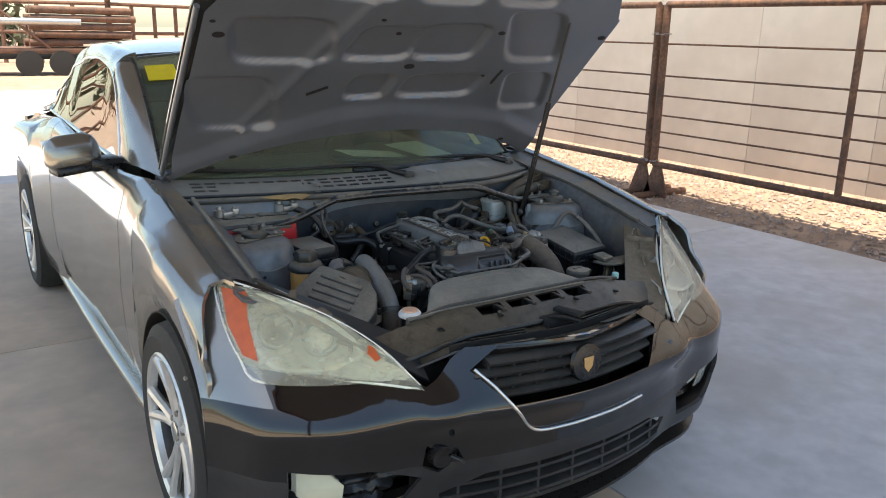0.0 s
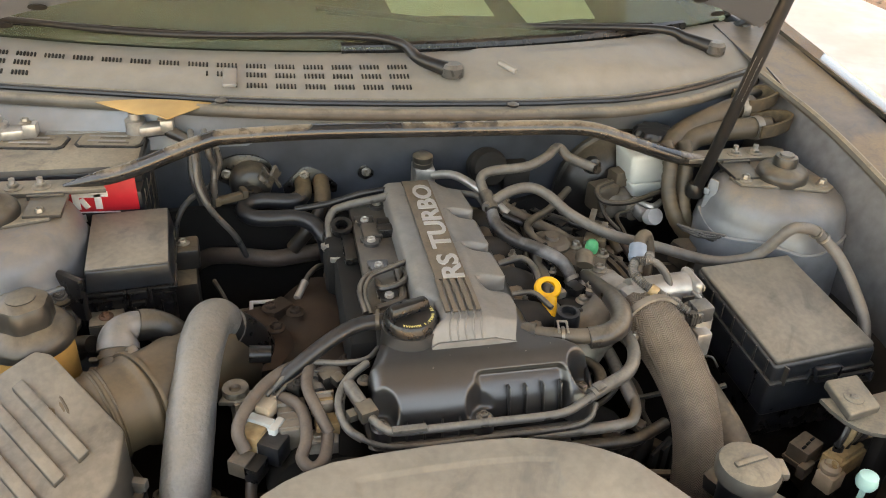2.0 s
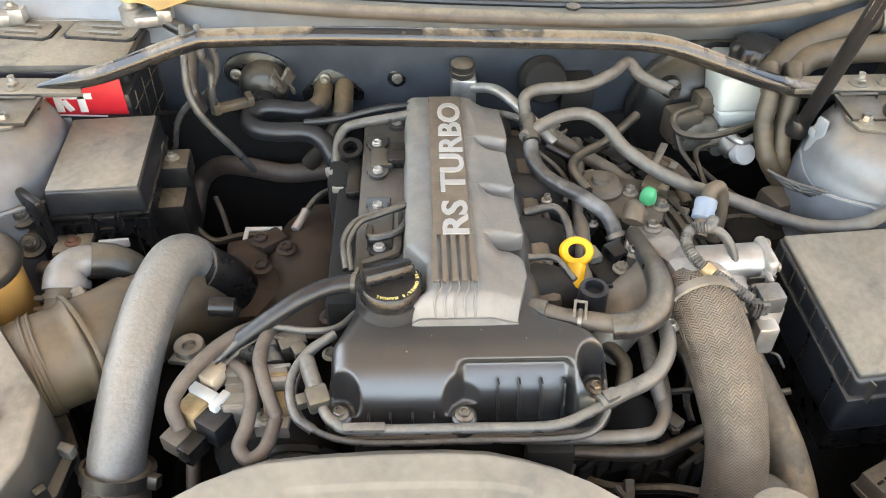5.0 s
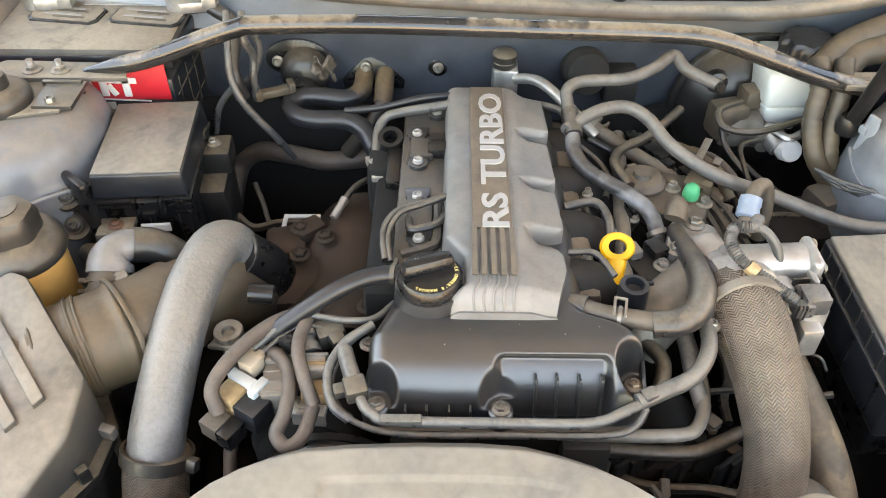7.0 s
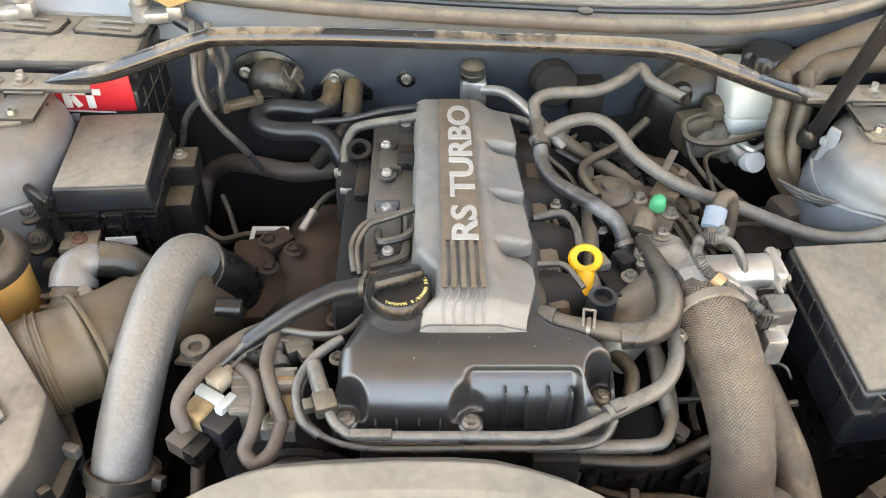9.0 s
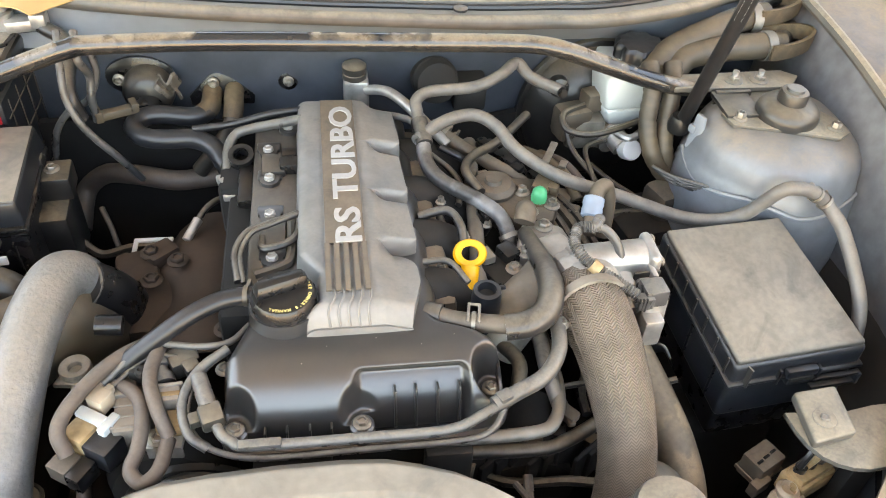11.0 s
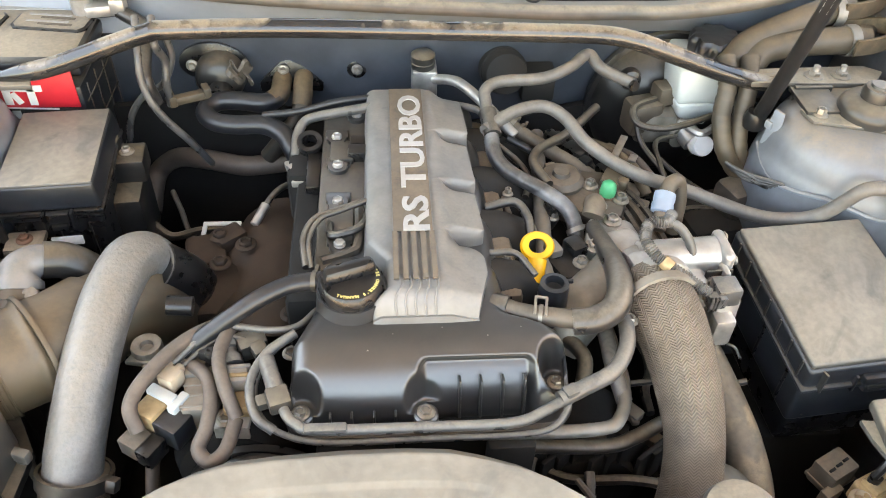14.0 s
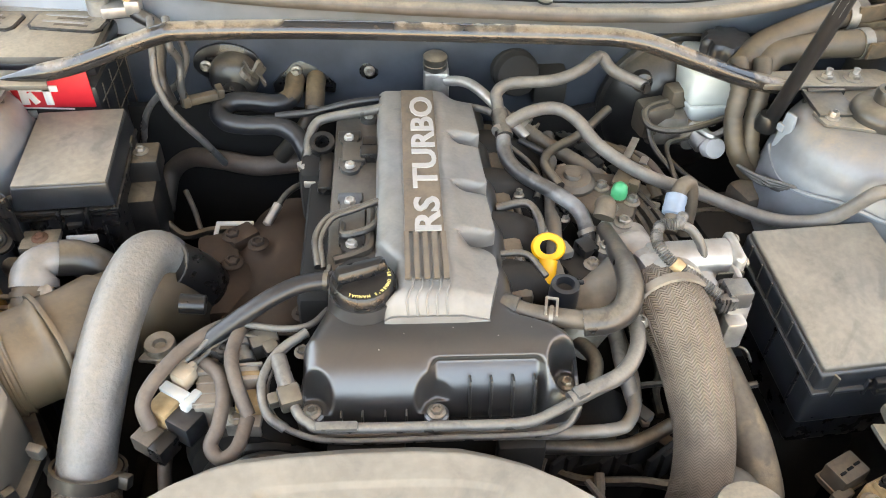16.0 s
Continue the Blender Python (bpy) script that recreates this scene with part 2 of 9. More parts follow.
M_OXIDE = material("oxidised_lens", (0.62, 0.64, 0.50), 0.32, scale=12, vary=0.10, bump=0.03, coat=0.7, second=(0.70, 0.62, 0.40), blotch=0.5)
# The milky share lightens the screen in place of its reflections.
M_GLASS = glass("green_glass", (0.80, 0.86, 0.75), 0.01, 0.02, 0.13, (0.44, 0.48, 0.39))
M_REFLECTOR = material("lamp_reflector", (0.86, 0.86, 0.83), 0.35, 0.6, scale=40, vary=0.05, bump=0.0)
# Here the milk paints a pale sheen over a clear lens.
M_LENS = glass("lamp_lens", (0.97, 0.98, 0.95), 0.04, 0.06, 0.22, (0.80, 0.82, 0.74))
M_SIDEGLASS = glass("side_glass", (0.35, 0.38, 0.34), 0.01, 0.42)
M_CLOUD = glass("clouded_lens", (0.97, 0.97, 0.90), 0.10, 0.05, 0.25, (0.97, 0.93, 0.72))
M_BLACKPAINT.node_tree.nodes["Principled BSDF"].inputs["Specular IOR Level"].default_value = 0.55
M_PIPE.node_tree.nodes["Bump"].inputs["Distance"].default_value = 0.002
M_CONDUIT = material("grey_conduit", (0.055, 0.055, 0.056), 0.28, dust=0.42, dust_color=(0.367, 0.325, 0.262), scale=60, vary=0.2, bump=0.05)
M_COWL = material("grey_cowl_plastic", (0.23, 0.226, 0.22), 0.42, dust=0.4, dust_color=(0.367, 0.305, 0.221), scale=30, vary=0.12, bump=0.08)
M_SHROUD = material("grey_shroud_plastic", (0.11, 0.106, 0.098), 0.42, dust=0.6, dust_color=(0.377, 0.33, 0.262), scale=16, vary=0.08, bump=0.04)
M_PRINT = material("pale_yellow_print", (0.70, 0.58, 0.22), 0.5, scale=60, vary=0.1, bump=0.0)
M_CHAFED = material("chafed_hose", (0.03, 0.03, 0.032), 0.34, dust=0.2, dust_color=(0.347, 0.295, 0.23), scale=150, vary=0.3, bump=0.2, second=(0.22, 0.22, 0.225), blotch=0.8)
M_SMUDGE = material("smudged_label", (0.40, 0.40, 0.385), 0.45, dust=0.5, dust_color=(0.245, 0.197, 0.143), scale=60, vary=0.2, bump=0.02)
M_BLACKROD = material("black_rod", (0.010, 0.010, 0.011), 0.33, dust=0.03, scale=60, vary=0.2, bump=0.03)
M_BROWNHOSE = material("brown_vacuum_hose", (0.075, 0.058, 0.050), 0.5, dust=0.35, dust_color=(0.265, 0.207, 0.156), scale=60, vary=0.2, bump=0.1)
M_RUSTSLEEVE = material("clay_stained_rubber", (0.10, 0.070, 0.040), 0.6, dust=0.4, dust_color=(0.275, 0.177, 0.092), scale=110, vary=0.4, bump=0.3, second=(0.03, 0.026, 0.022), blotch=0.7)
M_OLDBROWN = material("brown_manifold_plastic", (0.075, 0.058, 0.043), 0.5, dust=0.5, dust_color=(0.275, 0.212, 0.147), scale=40, vary=0.2, bump=0.1)
M_BLACKGLOSS = material("semi_gloss_black_hose", (0.012, 0.013, 0.016), 0.33, dust=0.10, dust_color=(0.224, 0.197, 0.166), scale=50, vary=0.2, bump=0.03)
M_PALEHOSE = material("pale_worn_hose", (0.085, 0.082, 0.080), 0.40, dust=0.45, dust_color=(0.347, 0.286, 0.216), scale=70, vary=0.3, bump=0.1, second=(0.16, 0.15, 0.14), blotch=0.6)
# Near-black that puts the shade deep in the bay into the colour.
M_PIT = material("pit_shade_black", (0.005, 0.0045, 0.004), 0.85, dust=0.06, dust_color=(0.0714, 0.0542, 0.0414), scale=30, vary=0.4, bump=0.3)
M_CLAY = material("clay_dusted_rubber", (0.055, 0.045, 0.034), 0.5, dust=0.42, dust_color=(0.265, 0.182, 0.103), scale=34, vary=0.25, bump=0.08, second=(0.11, 0.078, 0.044), blotch=0.6)
M_CLAYHOSE = material("clay_patched_hose", (0.12, 0.098, 0.075), 0.55, dust=0.75, dust_color=(0.428, 0.315, 0.189), scale=130, vary=0.2, bump=0.1, patch=0.7)
M_SILVERFOIL = material("dusty_silver_elbow", (0.15, 0.155, 0.165), 0.36, 0.2, dust=0.45, dust_color=(0.347, 0.286, 0.212), scale=60, vary=0.25, bump=0.3)
M_TOWER = material("clay_dusted_bay_paint", (0.142, 0.160, 0.182), 0.40, 0.1, dust=0.56, dust_color=(0.36, 0.265, 0.165), scale=44, vary=0.14, bump=0.04, coat=0.2, patch=0.2)
M_NAVY = material("blue_black_plastic", (0.013, 0.015, 0.019), 0.30, dust=0.16, dust_color=(0.265, 0.227, 0.175), scale=60, vary=0.3, bump=0.06, patch=0.5)
M_GOLDPLUG = material("golden_dirty_plug", (0.36, 0.25, 0.13), 0.5, dust=0.3, dust_color=(0.306, 0.207, 0.11), scale=90, vary=0.35, bump=0.15)
M_VALANCE = material("dull_valance_plastic", (0.019, 0.020, 0.022), 0.34, dust=0.2, dust_color=(0.26, 0.23, 0.19), scale=24, vary=0.2, bump=0.04, second=(0.038, 0.038, 0.040), blotch=0.6)
M_LID = material("dusty_box_lid", (0.045, 0.043, 0.040), 0.38, dust=0.56, dust_color=(0.37, 0.315, 0.245), scale=18, vary=0.12, bump=0.04)
for gloss in (M_SATIN,):
    node = gloss.node_tree.nodes["Principled BSDF"]
    node.inputs["Specular IOR Level"].default_value = 1.0
    node.inputs["Coat Weight"].default_value, node.inputs["Coat Roughness"].default_value = 0.35, 0.30


def braid_material():
    """Woven nylon sleeve: fine herringbone from two crossing wave textures along the hose."""
    m = material("braided_sleeve", (0.20, 0.155, 0.12), 0.6, dust=0.4, dust_color=(0.36, 0.30, 0.23), scale=45, vary=0.25, bump=0.2)
    n, l = m.node_tree.nodes, m.node_tree.links
    b = n["Principled BSDF"]
    uv = n.new("ShaderNodeUVMap")
    sep = n.new("ShaderNodeSeparateXYZ")
    l.new(uv.outputs[0], sep.inputs[0])

    def maths(op, a, c=0.0):
        x = n.new("ShaderNodeMath")
        x.operation = op
        for socket, v in zip(x.inputs, (a, c)):
            if isinstance(v, (int, float)):
                socket.default_value = v
            else:
                l.new(v, socket)
        return x.outputs[0]
    zig = maths("PINGPONG", maths("MULTIPLY", sep.outputs[0], 20.0), 0.5)
    wave = maths("SINE", maths("MULTIPLY", maths("ADD", maths("MULTIPLY", sep.outputs[1], 330.0), maths("MULTIPLY", zig, 3.0)), 6.283))
    height = maths("ADD", maths("MULTIPLY", wave, 0.5), 0.5)
    bp = n.new("ShaderNodeBump")
    bp.inputs["Strength"].default_value = 0.9
    bp.inputs["Distance"].default_value = 0.0016
    l.new(height, bp.inputs["Height"])
    l.new(bp.outputs[0], b.inputs["Normal"])
    old = b.inputs["Base Color"].links[0].from_socket
    # Multiplies the colour darker where the weave is low, as shade between strands.
    x = n.new("ShaderNodeMix")
    x.data_type = "RGBA"
    x.blend_type = "MULTIPLY"
    x.inputs[0].default_value = 0.75
    ramp = n.new("ShaderNodeMapRange")
    ramp.inputs["To Min"].default_value = 0.42
    l.new(height, ramp.inputs["Value"])
    l.new(old, x.inputs[6])
    l.new(ramp.outputs[0], x.inputs[7])
    l.new(x.outputs[2], b.inputs["Base Color"])
    return m


M_BRAID = braid_material()


# ---- building helpers ----
PLACE = {}


def thing(name, label, category, base=(0, 0, 0), group="", kind=""):
    ob = new(name)
    ob.location = base
    PLACE[ob] = Vector(base)
    return tagged(ob, label, category, group, kind)


def part(name, bm, material, parent=None, label="", sharp=38):
    """Links a bmesh, given in world places, as one mesh object, under a thing or part where one is given."""
    bmesh.ops.recalc_face_normals(bm, faces=bm.faces)
    co = np.array([v.co for v in bm.verts])
    c = Vector((co.min(0) + co.max(0)) / 2)
    bmesh.ops.translate(bm, verts=bm.verts, vec=-c)
    for f in bm.faces:
        f.smooth = True
    me = bpy.data.meshes.new(name)
    bm.to_mesh(me)
    bm.free()
    me.set_sharp_from_angle(angle=radians(sharp))
    me.materials.append(material)
    ob = new(name, me)
    ob.location = c
    PLACE[ob] = c
    if parent:
        ob.parent = parent
        ob.matrix_parent_inverse = Matrix.Translation(-PLACE[parent])
    if label:
        ob["label"] = label
    return ob


def group_part(name, parent, base, label=""):
    """An empty part that holds sub-parts."""
    ob = new(name)
    ob.location = base
    PLACE[ob] = Vector(base)
    ob.parent = parent
    ob.matrix_parent_inverse = Matrix.Translation(-PLACE[parent])
    if label:
        ob["label"] = label
    return ob


def solo(name, bm, material, label, category, group="", kind="", sharp=38):
    return tagged(part(name, bm, material, None, "", sharp), label, category, group, kind)


def rbox(sx, sy, sz, at=(0, 0, 0), bevel=0.004, turn=0.0, top=(1, 1), seg=2, m=None):
    """Bevelled box whose middle is at a place; top scales its upper face."""
    bm = bmesh.new()
    bmesh.ops.create_cube(bm, size=1)
    for v in bm.verts:
        k = top if v.co.z > 0 else (1, 1)
        v.co = Vector((v.co.x * sx * k[0], v.co.y * sy * k[1], v.co.z * sz))
    if bevel:
        bmesh.ops.bevel(bm, geom=bm.edges[:], offset=min(bevel, sx * 0.45, sy * 0.45, sz * 0.45), segments=seg, profile=0.5, affect="EDGES")
    bm.transform(Matrix.Translation(at) @ (m if m else pose(0, 0, 0, 0, 0, turn)))
    return bm


def prism(poly, z0, z1, bevel=0.003, m=None, seg=2):
    """Upright prism over a polygon in x, y."""
    bm = bmesh.new()
    f = bm.faces.new([bm.verts.new((x, y, z0)) for x, y in poly])
    up = bmesh.ops.extrude_face_region(bm, geom=[f])
    bmesh.ops.translate(bm, verts=[v for v in up["geom"] if isinstance(v, bmesh.types.BMVert)], vec=(0, 0, z1 - z0))
    bmesh.ops.recalc_face_normals(bm, faces=bm.faces)
    if bevel:
        bmesh.ops.bevel(bm, geom=bm.edges[:], offset=bevel, segments=seg, profile=0.5, affect="EDGES", clamp_overlap=True)
    if m:
        bm.transform(m)
    return bm


def lathe(profile, at=(0, 0, 0), seg=28, m=None, lobes=0, depth=0.0):
    """Turned solid from (radius, height) pairs; lobes scallop its outer face; a profile that ends where it begins makes a ring."""
    bm = bmesh.new()
    rings = []
    for r, z in profile:
        if r < 1e-5:
            rings.append([bm.verts.new((0, 0, z))])
            continue
        ring = []
        for i in range(seg):
            a = 2 * math.pi * i / seg
            rr = r * (1 - depth * (0.5 + 0.5 * math.cos(lobes * a))) if lobes else r
            ring.append(bm.verts.new((rr * math.cos(a), rr * math.sin(a), z)))
        rings.append(ring)
    for a, b in zip(rings, rings[1:]):
        for i in range(seg):
            j = (i + 1) % seg
            if len(a) == 1 and len(b) > 1:
                bm.faces.new((a[0], b[j], b[i]))
            elif len(b) == 1 and len(a) > 1:
                bm.faces.new((a[i], a[j], b[0]))
            elif len(a) > 1:
                bm.faces.new((a[i], a[j], b[j], b[i]))
    for ring, flip in ((rings[0], True), (rings[-1], False)):
        if len(ring) > 2 and profile[0] != profile[-1]:
            bm.faces.new(ring[::-1] if flip else ring)
    bm.transform(Matrix.Translation(at) @ (m if m else Matrix()))
    return bm


def smooth_path(pts, steps=6):
    """Catmull-Rom points through the given ones."""
    p = [Vector(q) for q in pts]
    if len(p) == 2:
        return [p[0].lerp(p[1], i / steps) for i in range(steps + 1)]
    p = [p[0] * 2 - p[1], *p, p[-1] * 2 - p[-2]]
    out = []
    for i in range(1, len(p) - 2):
        a, b, c, d = p[i - 1], p[i], p[i + 1], p[i + 2]
        for k in range(steps):
            t = k / steps
            out.append(0.5 * (2 * b + (c - a) * t + (2 * a - 5 * b + 4 * c - d) * t * t + (3 * b - a - 3 * c + d) * t ** 3))
    out.append(p[-2])
    return out


def tube(pts, r, seg=12, steps=6, wave=None, straight=False, hollow=0.0):
    """Round hose along a path; wave(u) scales its radius along the length; carries a UV of turn and metres."""
    path = [Vector(q) for q in pts] if straight else smooth_path(pts, steps)
    bm = bmesh.new()
    uvl = bm.loops.layers.uv.new("UVMap")
    tang = [(path[min(i + 1, len(path) - 1)] - path[max(i - 1, 0)]).normalized() for i in range(len(path))]
    side = tang[0].orthogonal().normalized()
    rings, run = [], [0.0]
    for i, (c, t) in enumerate(zip(path, tang)):
        if i:
            run.append(run[-1] + (c - path[i - 1]).length)
        side = (side - t * side.dot(t)).normalized()
        up = t.cross(side)
        k = r * (wave(i / (len(path) - 1)) if wave else 1)
        rings.append([bm.verts.new(c + (side * math.cos(a) + up * math.sin(a)) * k) for a in (2 * math.pi * j / seg for j in range(seg))])
    for i in range(len(rings) - 1):
        for j in range(seg):
            q = (j + 1) % seg
            f = bm.faces.new((rings[i][j], rings[i][q], rings[i + 1][q], rings[i + 1][j]))
            for loop, uv in zip(f.loops, ((j, i), (j + 1, i), (j + 1, i + 1), (j, i + 1))):
                loop[uvl].uv = (uv[0] / seg, run[uv[1]])
    bm.faces.new(rings[0][::-1])
    bm.faces.new(rings[-1])
    return bm


def shell(bm, thickness):
    """Gives an open sheet a thickness behind its face."""
    bmesh.ops.recalc_face_normals(bm, faces=bm.faces)
    bm.normal_update()
    faces = bm.faces[:]
    rim = [e for e in bm.edges if len(e.link_faces) == 1]
    rim = [(e, e.link_faces[0]) for e in rim]
    back = {v: bm.verts.new(v.co - v.normal * thickness) for v in bm.verts[:]}
    for f in faces:
        bm.faces.new([back[v] for v in reversed(f.verts)])
    for e, f in rim:
        a, b = e.verts
        bm.faces.new((a, b, back[b], back[a]))
    bmesh.ops.recalc_face_normals(bm, faces=bm.faces)


def sheet(fn, nu, nv, thick=0.0):
    """Grid surface from fn(u, v), u and v in 0 to 1."""
    bm = bmesh.new()
    vs = [[bm.verts.new(fn(i / nu, j / nv)) for j in range(nv + 1)] for i in range(nu + 1)]
    for i in range(nu):
        for j in range(nv):
            bm.faces.new((vs[i][j], vs[i + 1][j], vs[i + 1][j + 1], vs[i][j + 1]))
    if thick:
        shell(bm, thick)
    return bm


def merged(*bms):
    """One bmesh out of several."""
    out = bmesh.new()
    for b in bms:
        me = bpy.data.meshes.new("scratch")
        b.to_mesh(me)
        b.free()
        out.from_mesh(me)
        bpy.data.meshes.remove(me)
    return out


def lerp(a, b, t):
    return a + (b - a) * t


def keyed(x, table):
    """Value at x in a table of (x, value) rows, eased between rows."""
    if x <= table[0][0]:
        return table[0][1]
    for (a, p), (b, q) in zip(table, table[1:]):
        if x <= b:
            t = (x - a) / (b - a)
            return lerp(p, q, t)
    return table[-1][1]


def axis(direction, at=(0, 0, 0)):
    """Pose that turns +z to a direction."""
    return Matrix.Translation(at) @ Vector(direction).to_track_quat("Z", "Y").to_matrix().to_4x4()


def hex_bolt(parent, at, r=0.007, h=0.006, direction=(0, 0, 1), mat=None, washer=True, name="bolt"):
    """Flanged hexagon bolt with a dished top."""
    foot = [(r * 1.5, 0), (r * 1.5, 0.0012), (r * 1.25, 0.0026), (r * 0.98, 0.003)] if washer else [(r * 1.05, 0), (r * 1.05, 0.001)]
    bm = merged(lathe(foot, seg=18), lathe([(r, 0.0008), (r, h * 0.82), (r * 0.86, h), (r * 0.62, h), (r * 0.52, h * 0.72), (0, h * 0.70)], seg=6))
    bm.transform(axis(direction, at) @ pose(0, 0, 0, 0, 0, 40 * (at[0] * 91 % 1)))
    return part(name, bm, mat or M_STEEL, parent, sharp=30)
def stud_nut(parent, at, r=0.008, h=0.016):
    """Hexagon nut on a washer with a threaded stud through it."""
    thread = [(r * 0.5, 0)] + [(r * (0.5 + 0.06 * (k % 2)), h * (0.45 + 0.055 * k)) for k in range(10)] + [(0, h)]
    bm = merged(lathe([(r * 1.6, 0), (r * 1.6, 0.0015), (r * 1.2, 0.0025), (r, 0.0028)], seg=20), lathe([(r, 0.001), (r, h * 0.42), (r * 0.85, h * 0.5), (0, h * 0.5)], seg=6), lathe(thread, seg=12))
    bm.transform(Matrix.Translation(at))
    return part("nut", bm, M_STEEL, parent, sharp=30)



def clamp_ring(parent, at, direction, r, width=0.012, mat=None, name="hose_clamp"):
    bm = merged(lathe([(r * 1.0, -width / 2), (r * 1.1, -width / 2), (r * 1.1, width / 2), (r * 1.0, width / 2), (r * 1.0, -width / 2)], seg=24),
                rbox(0.018, 0.012, width, (r * 1.12, 0, 0), 0.002))
    bm.transform(axis(direction, at))
    return part(name, bm, mat or M_STEEL, parent)


def text_mesh(body, size, m, extrude=0.0006, bold=0.0, align="LEFT", squeeze=1.0):
    """Lettering in the built-in font as a bmesh."""
    cu = bpy.data.curves.new("lettering", "FONT")
    cu.body, cu.size, cu.extrude, cu.offset, cu.align_x, cu.resolution_u = body, size, extrude, bold, align, 3
    ob = bpy.data.objects.new("lettering", cu)
    scene.collection.objects.link(ob)
    me = bpy.data.meshes.new_from_object(ob.evaluated_get(bpy.context.evaluated_depsgraph_get()))
    bpy.data.objects.remove(ob)
    bpy.data.curves.remove(cu)
    bm = bmesh.new()
    bm.from_mesh(me)
    bpy.data.meshes.remove(me)
    bm.transform(m @ Matrix.Diagonal((squeeze, 1, 1, 1)))
    return bm


# ---- the yard ----
ground = tagged(part("ground", sheet(lambda u, v: Vector((lerp(-400, 400, u), lerp(-400, 400, v), -0.06)), 2, 2), M_DIRT),
                "pale reddish dirt ground of the yard", "ground", kind="structure")
slab = thing("pavement", "grey concrete slab with straight control joints", "pavement", (0, 0, 0), kind="structure")
for x0, x1 in ((-8.6, -3.9), (-3.894, 0.4), (0.406, 4.1)):
    for y0, y1 in ((-6.5, -1.93), (-1.924, 2.67), (2.676, 7.2), (7.206, 12.0), (12.006, 19.0)):
        part("concrete_panel", rbox(x1 - x0, y1 - y0, 0.12, ((x0 + x1) / 2, (y0 + y1) / 2, -0.06), 0.006), M_CONCRETE if x0 > 0 or y0 > 7 else M_CONCRETEWARM, slab)
part("joint_filler", rbox(12.6, 25.4, 0.1, (-2.25, 6.25, -0.065), 0), M_VOID, slab, "dark filler in the slab joints")


def pebbles():
    """Loose gravel beside the slab, thicker near the fence."""
    rng = np.random.RandomState(4)
    verts, faces = [], []
    for k in range(9000):
        x, y = 4.14 + 2.3 * rng.rand() ** 0.9, -1.5 + 11.5 * rng.rand()
        s = 0.010 + 0.020 * rng.rand() ** 2
        a = rng.rand() * 6.28
        n = len(verts)
        ring = []
        for i in range(5):
            b = a + i * 1.2566
            q = s * (0.7 + 0.5 * rng.rand())
            ring.append((x + q * math.cos(b), y + q * math.sin(b), -0.055 + 0.2 * s))
        verts += ring + [(x + s * 0.3 * (rng.rand() - 0.5), y, -0.055 + s * (0.8 + 0.5 * rng.rand()))]
        faces += [(n + i, n + (i + 1) % 5, n + 5) for i in range(5)]
    me = bpy.data.meshes.new("gravel")
    me.from_pydata(verts, [], faces)
    me.materials.append(M_PEBBLE)
    return tagged(new("gravel", me), "loose tan and grey gravel beside the slab", "gravel", kind="stuff")


pebbles()

wall = thing("wall_east", "pale pinkish sheet wall behind the pipe fence", "wall", (6.6, 4, 0), kind="structure")
for i in range(16):
    y = -7.2 + 1.46 * i
    part("wall_panel", rbox(0.05, 1.457, 3.9, (6.62, y + 0.73, 1.87), 0.004), M_STUCCO, wall)
part("wall_backing", rbox(0.05, 23.6, 3.9, (6.68, 4.5, 1.87), 0), M_STUCCO, wall)

# shade roof over the slab, on slim posts
roof = thing("roof", "plain grey steel flat shade roof over the slab", "roof", (0, 2.6, 5.5), kind="structure")
part("roof_deck", rbox(7.5, 10.8, 0.08, (0.05, 1.88, 5.54), 0), M_WHITEROOF, roof)
for x in (-3.6, 3.7):
    part("roof_beam", rbox(0.15, 10.8, 0.25, (x, 1.88, 5.37), 0.01), M_RUST, roof)
part("roof_post", rbox(0.16, 0.16, 5.4, (-3.6, -3.4, 2.70), 0.01), M_RUST, roof)
part("roof_post", rbox(0.16, 0.16, 5.4, (-3.6, 7.2, 2.70), 0.01), M_RUST, roof)


def fence_panel(y0, y1, x=4.63):
    """A welded pipe panel: two pipe rails, posts and six thin rods, on flared feet."""
    f = thing("fence_panel", "rusty welded pipe fence panel with thin horizontal rods", "fence", (x, (y0 + y1) / 2, -0.06), "pipe fence panels")
    part("top_rail", tube([(x, y0, 1.765), (x, y1, 1.765)], 0.031, 14, 2), M_RUST, f)
    part("bottom_rail", tube([(x, y0, 0.262), (x, y1, 0.262)], 0.031, 14, 2), M_RUST, f)
    lo, hi = min(y0, y1), max(y0, y1)
    n = max(2, round((hi - lo) / 1.93) + 1)
    for i in range(n):
        y = lerp(y0, y1, i / (n - 1))
        end = i in (0, n - 1)
        part("post", tube([(x, y, 0.262), (x, y, 1.765)], 0.036 if end else 0.028, 14, 2), M_RUST, f)
    for z in (1.41, 1.114, 0.927, 0.74, 0.58, 0.434):
        part("rod", tube([(x, y0, z), (x, y1, z)], 0.0085, 8, 2), M_RUST, f)
    for y in (y0 + math.copysign(0.05, y1 - y0), y1 - math.copysign(0.05, y1 - y0)):
        foot = merged(prism([(-0.16, -0.06), (0.16, -0.06), (0.05, 0.24), (-0.05, 0.24)], -0.012, 0.012, 0.004,
                            pose(x, y, 0, 90, 0, 90)),
                      tube([(x - 0.30, y, -0.03), (x + 0.42, y, -0.03)], 0.034, 12, 2))
        part("foot", foot, M_RUST, f, "flared steel foot")
    return f


fence_panel(4.09, -1.68)
fence_panel(4.185, 9.9)


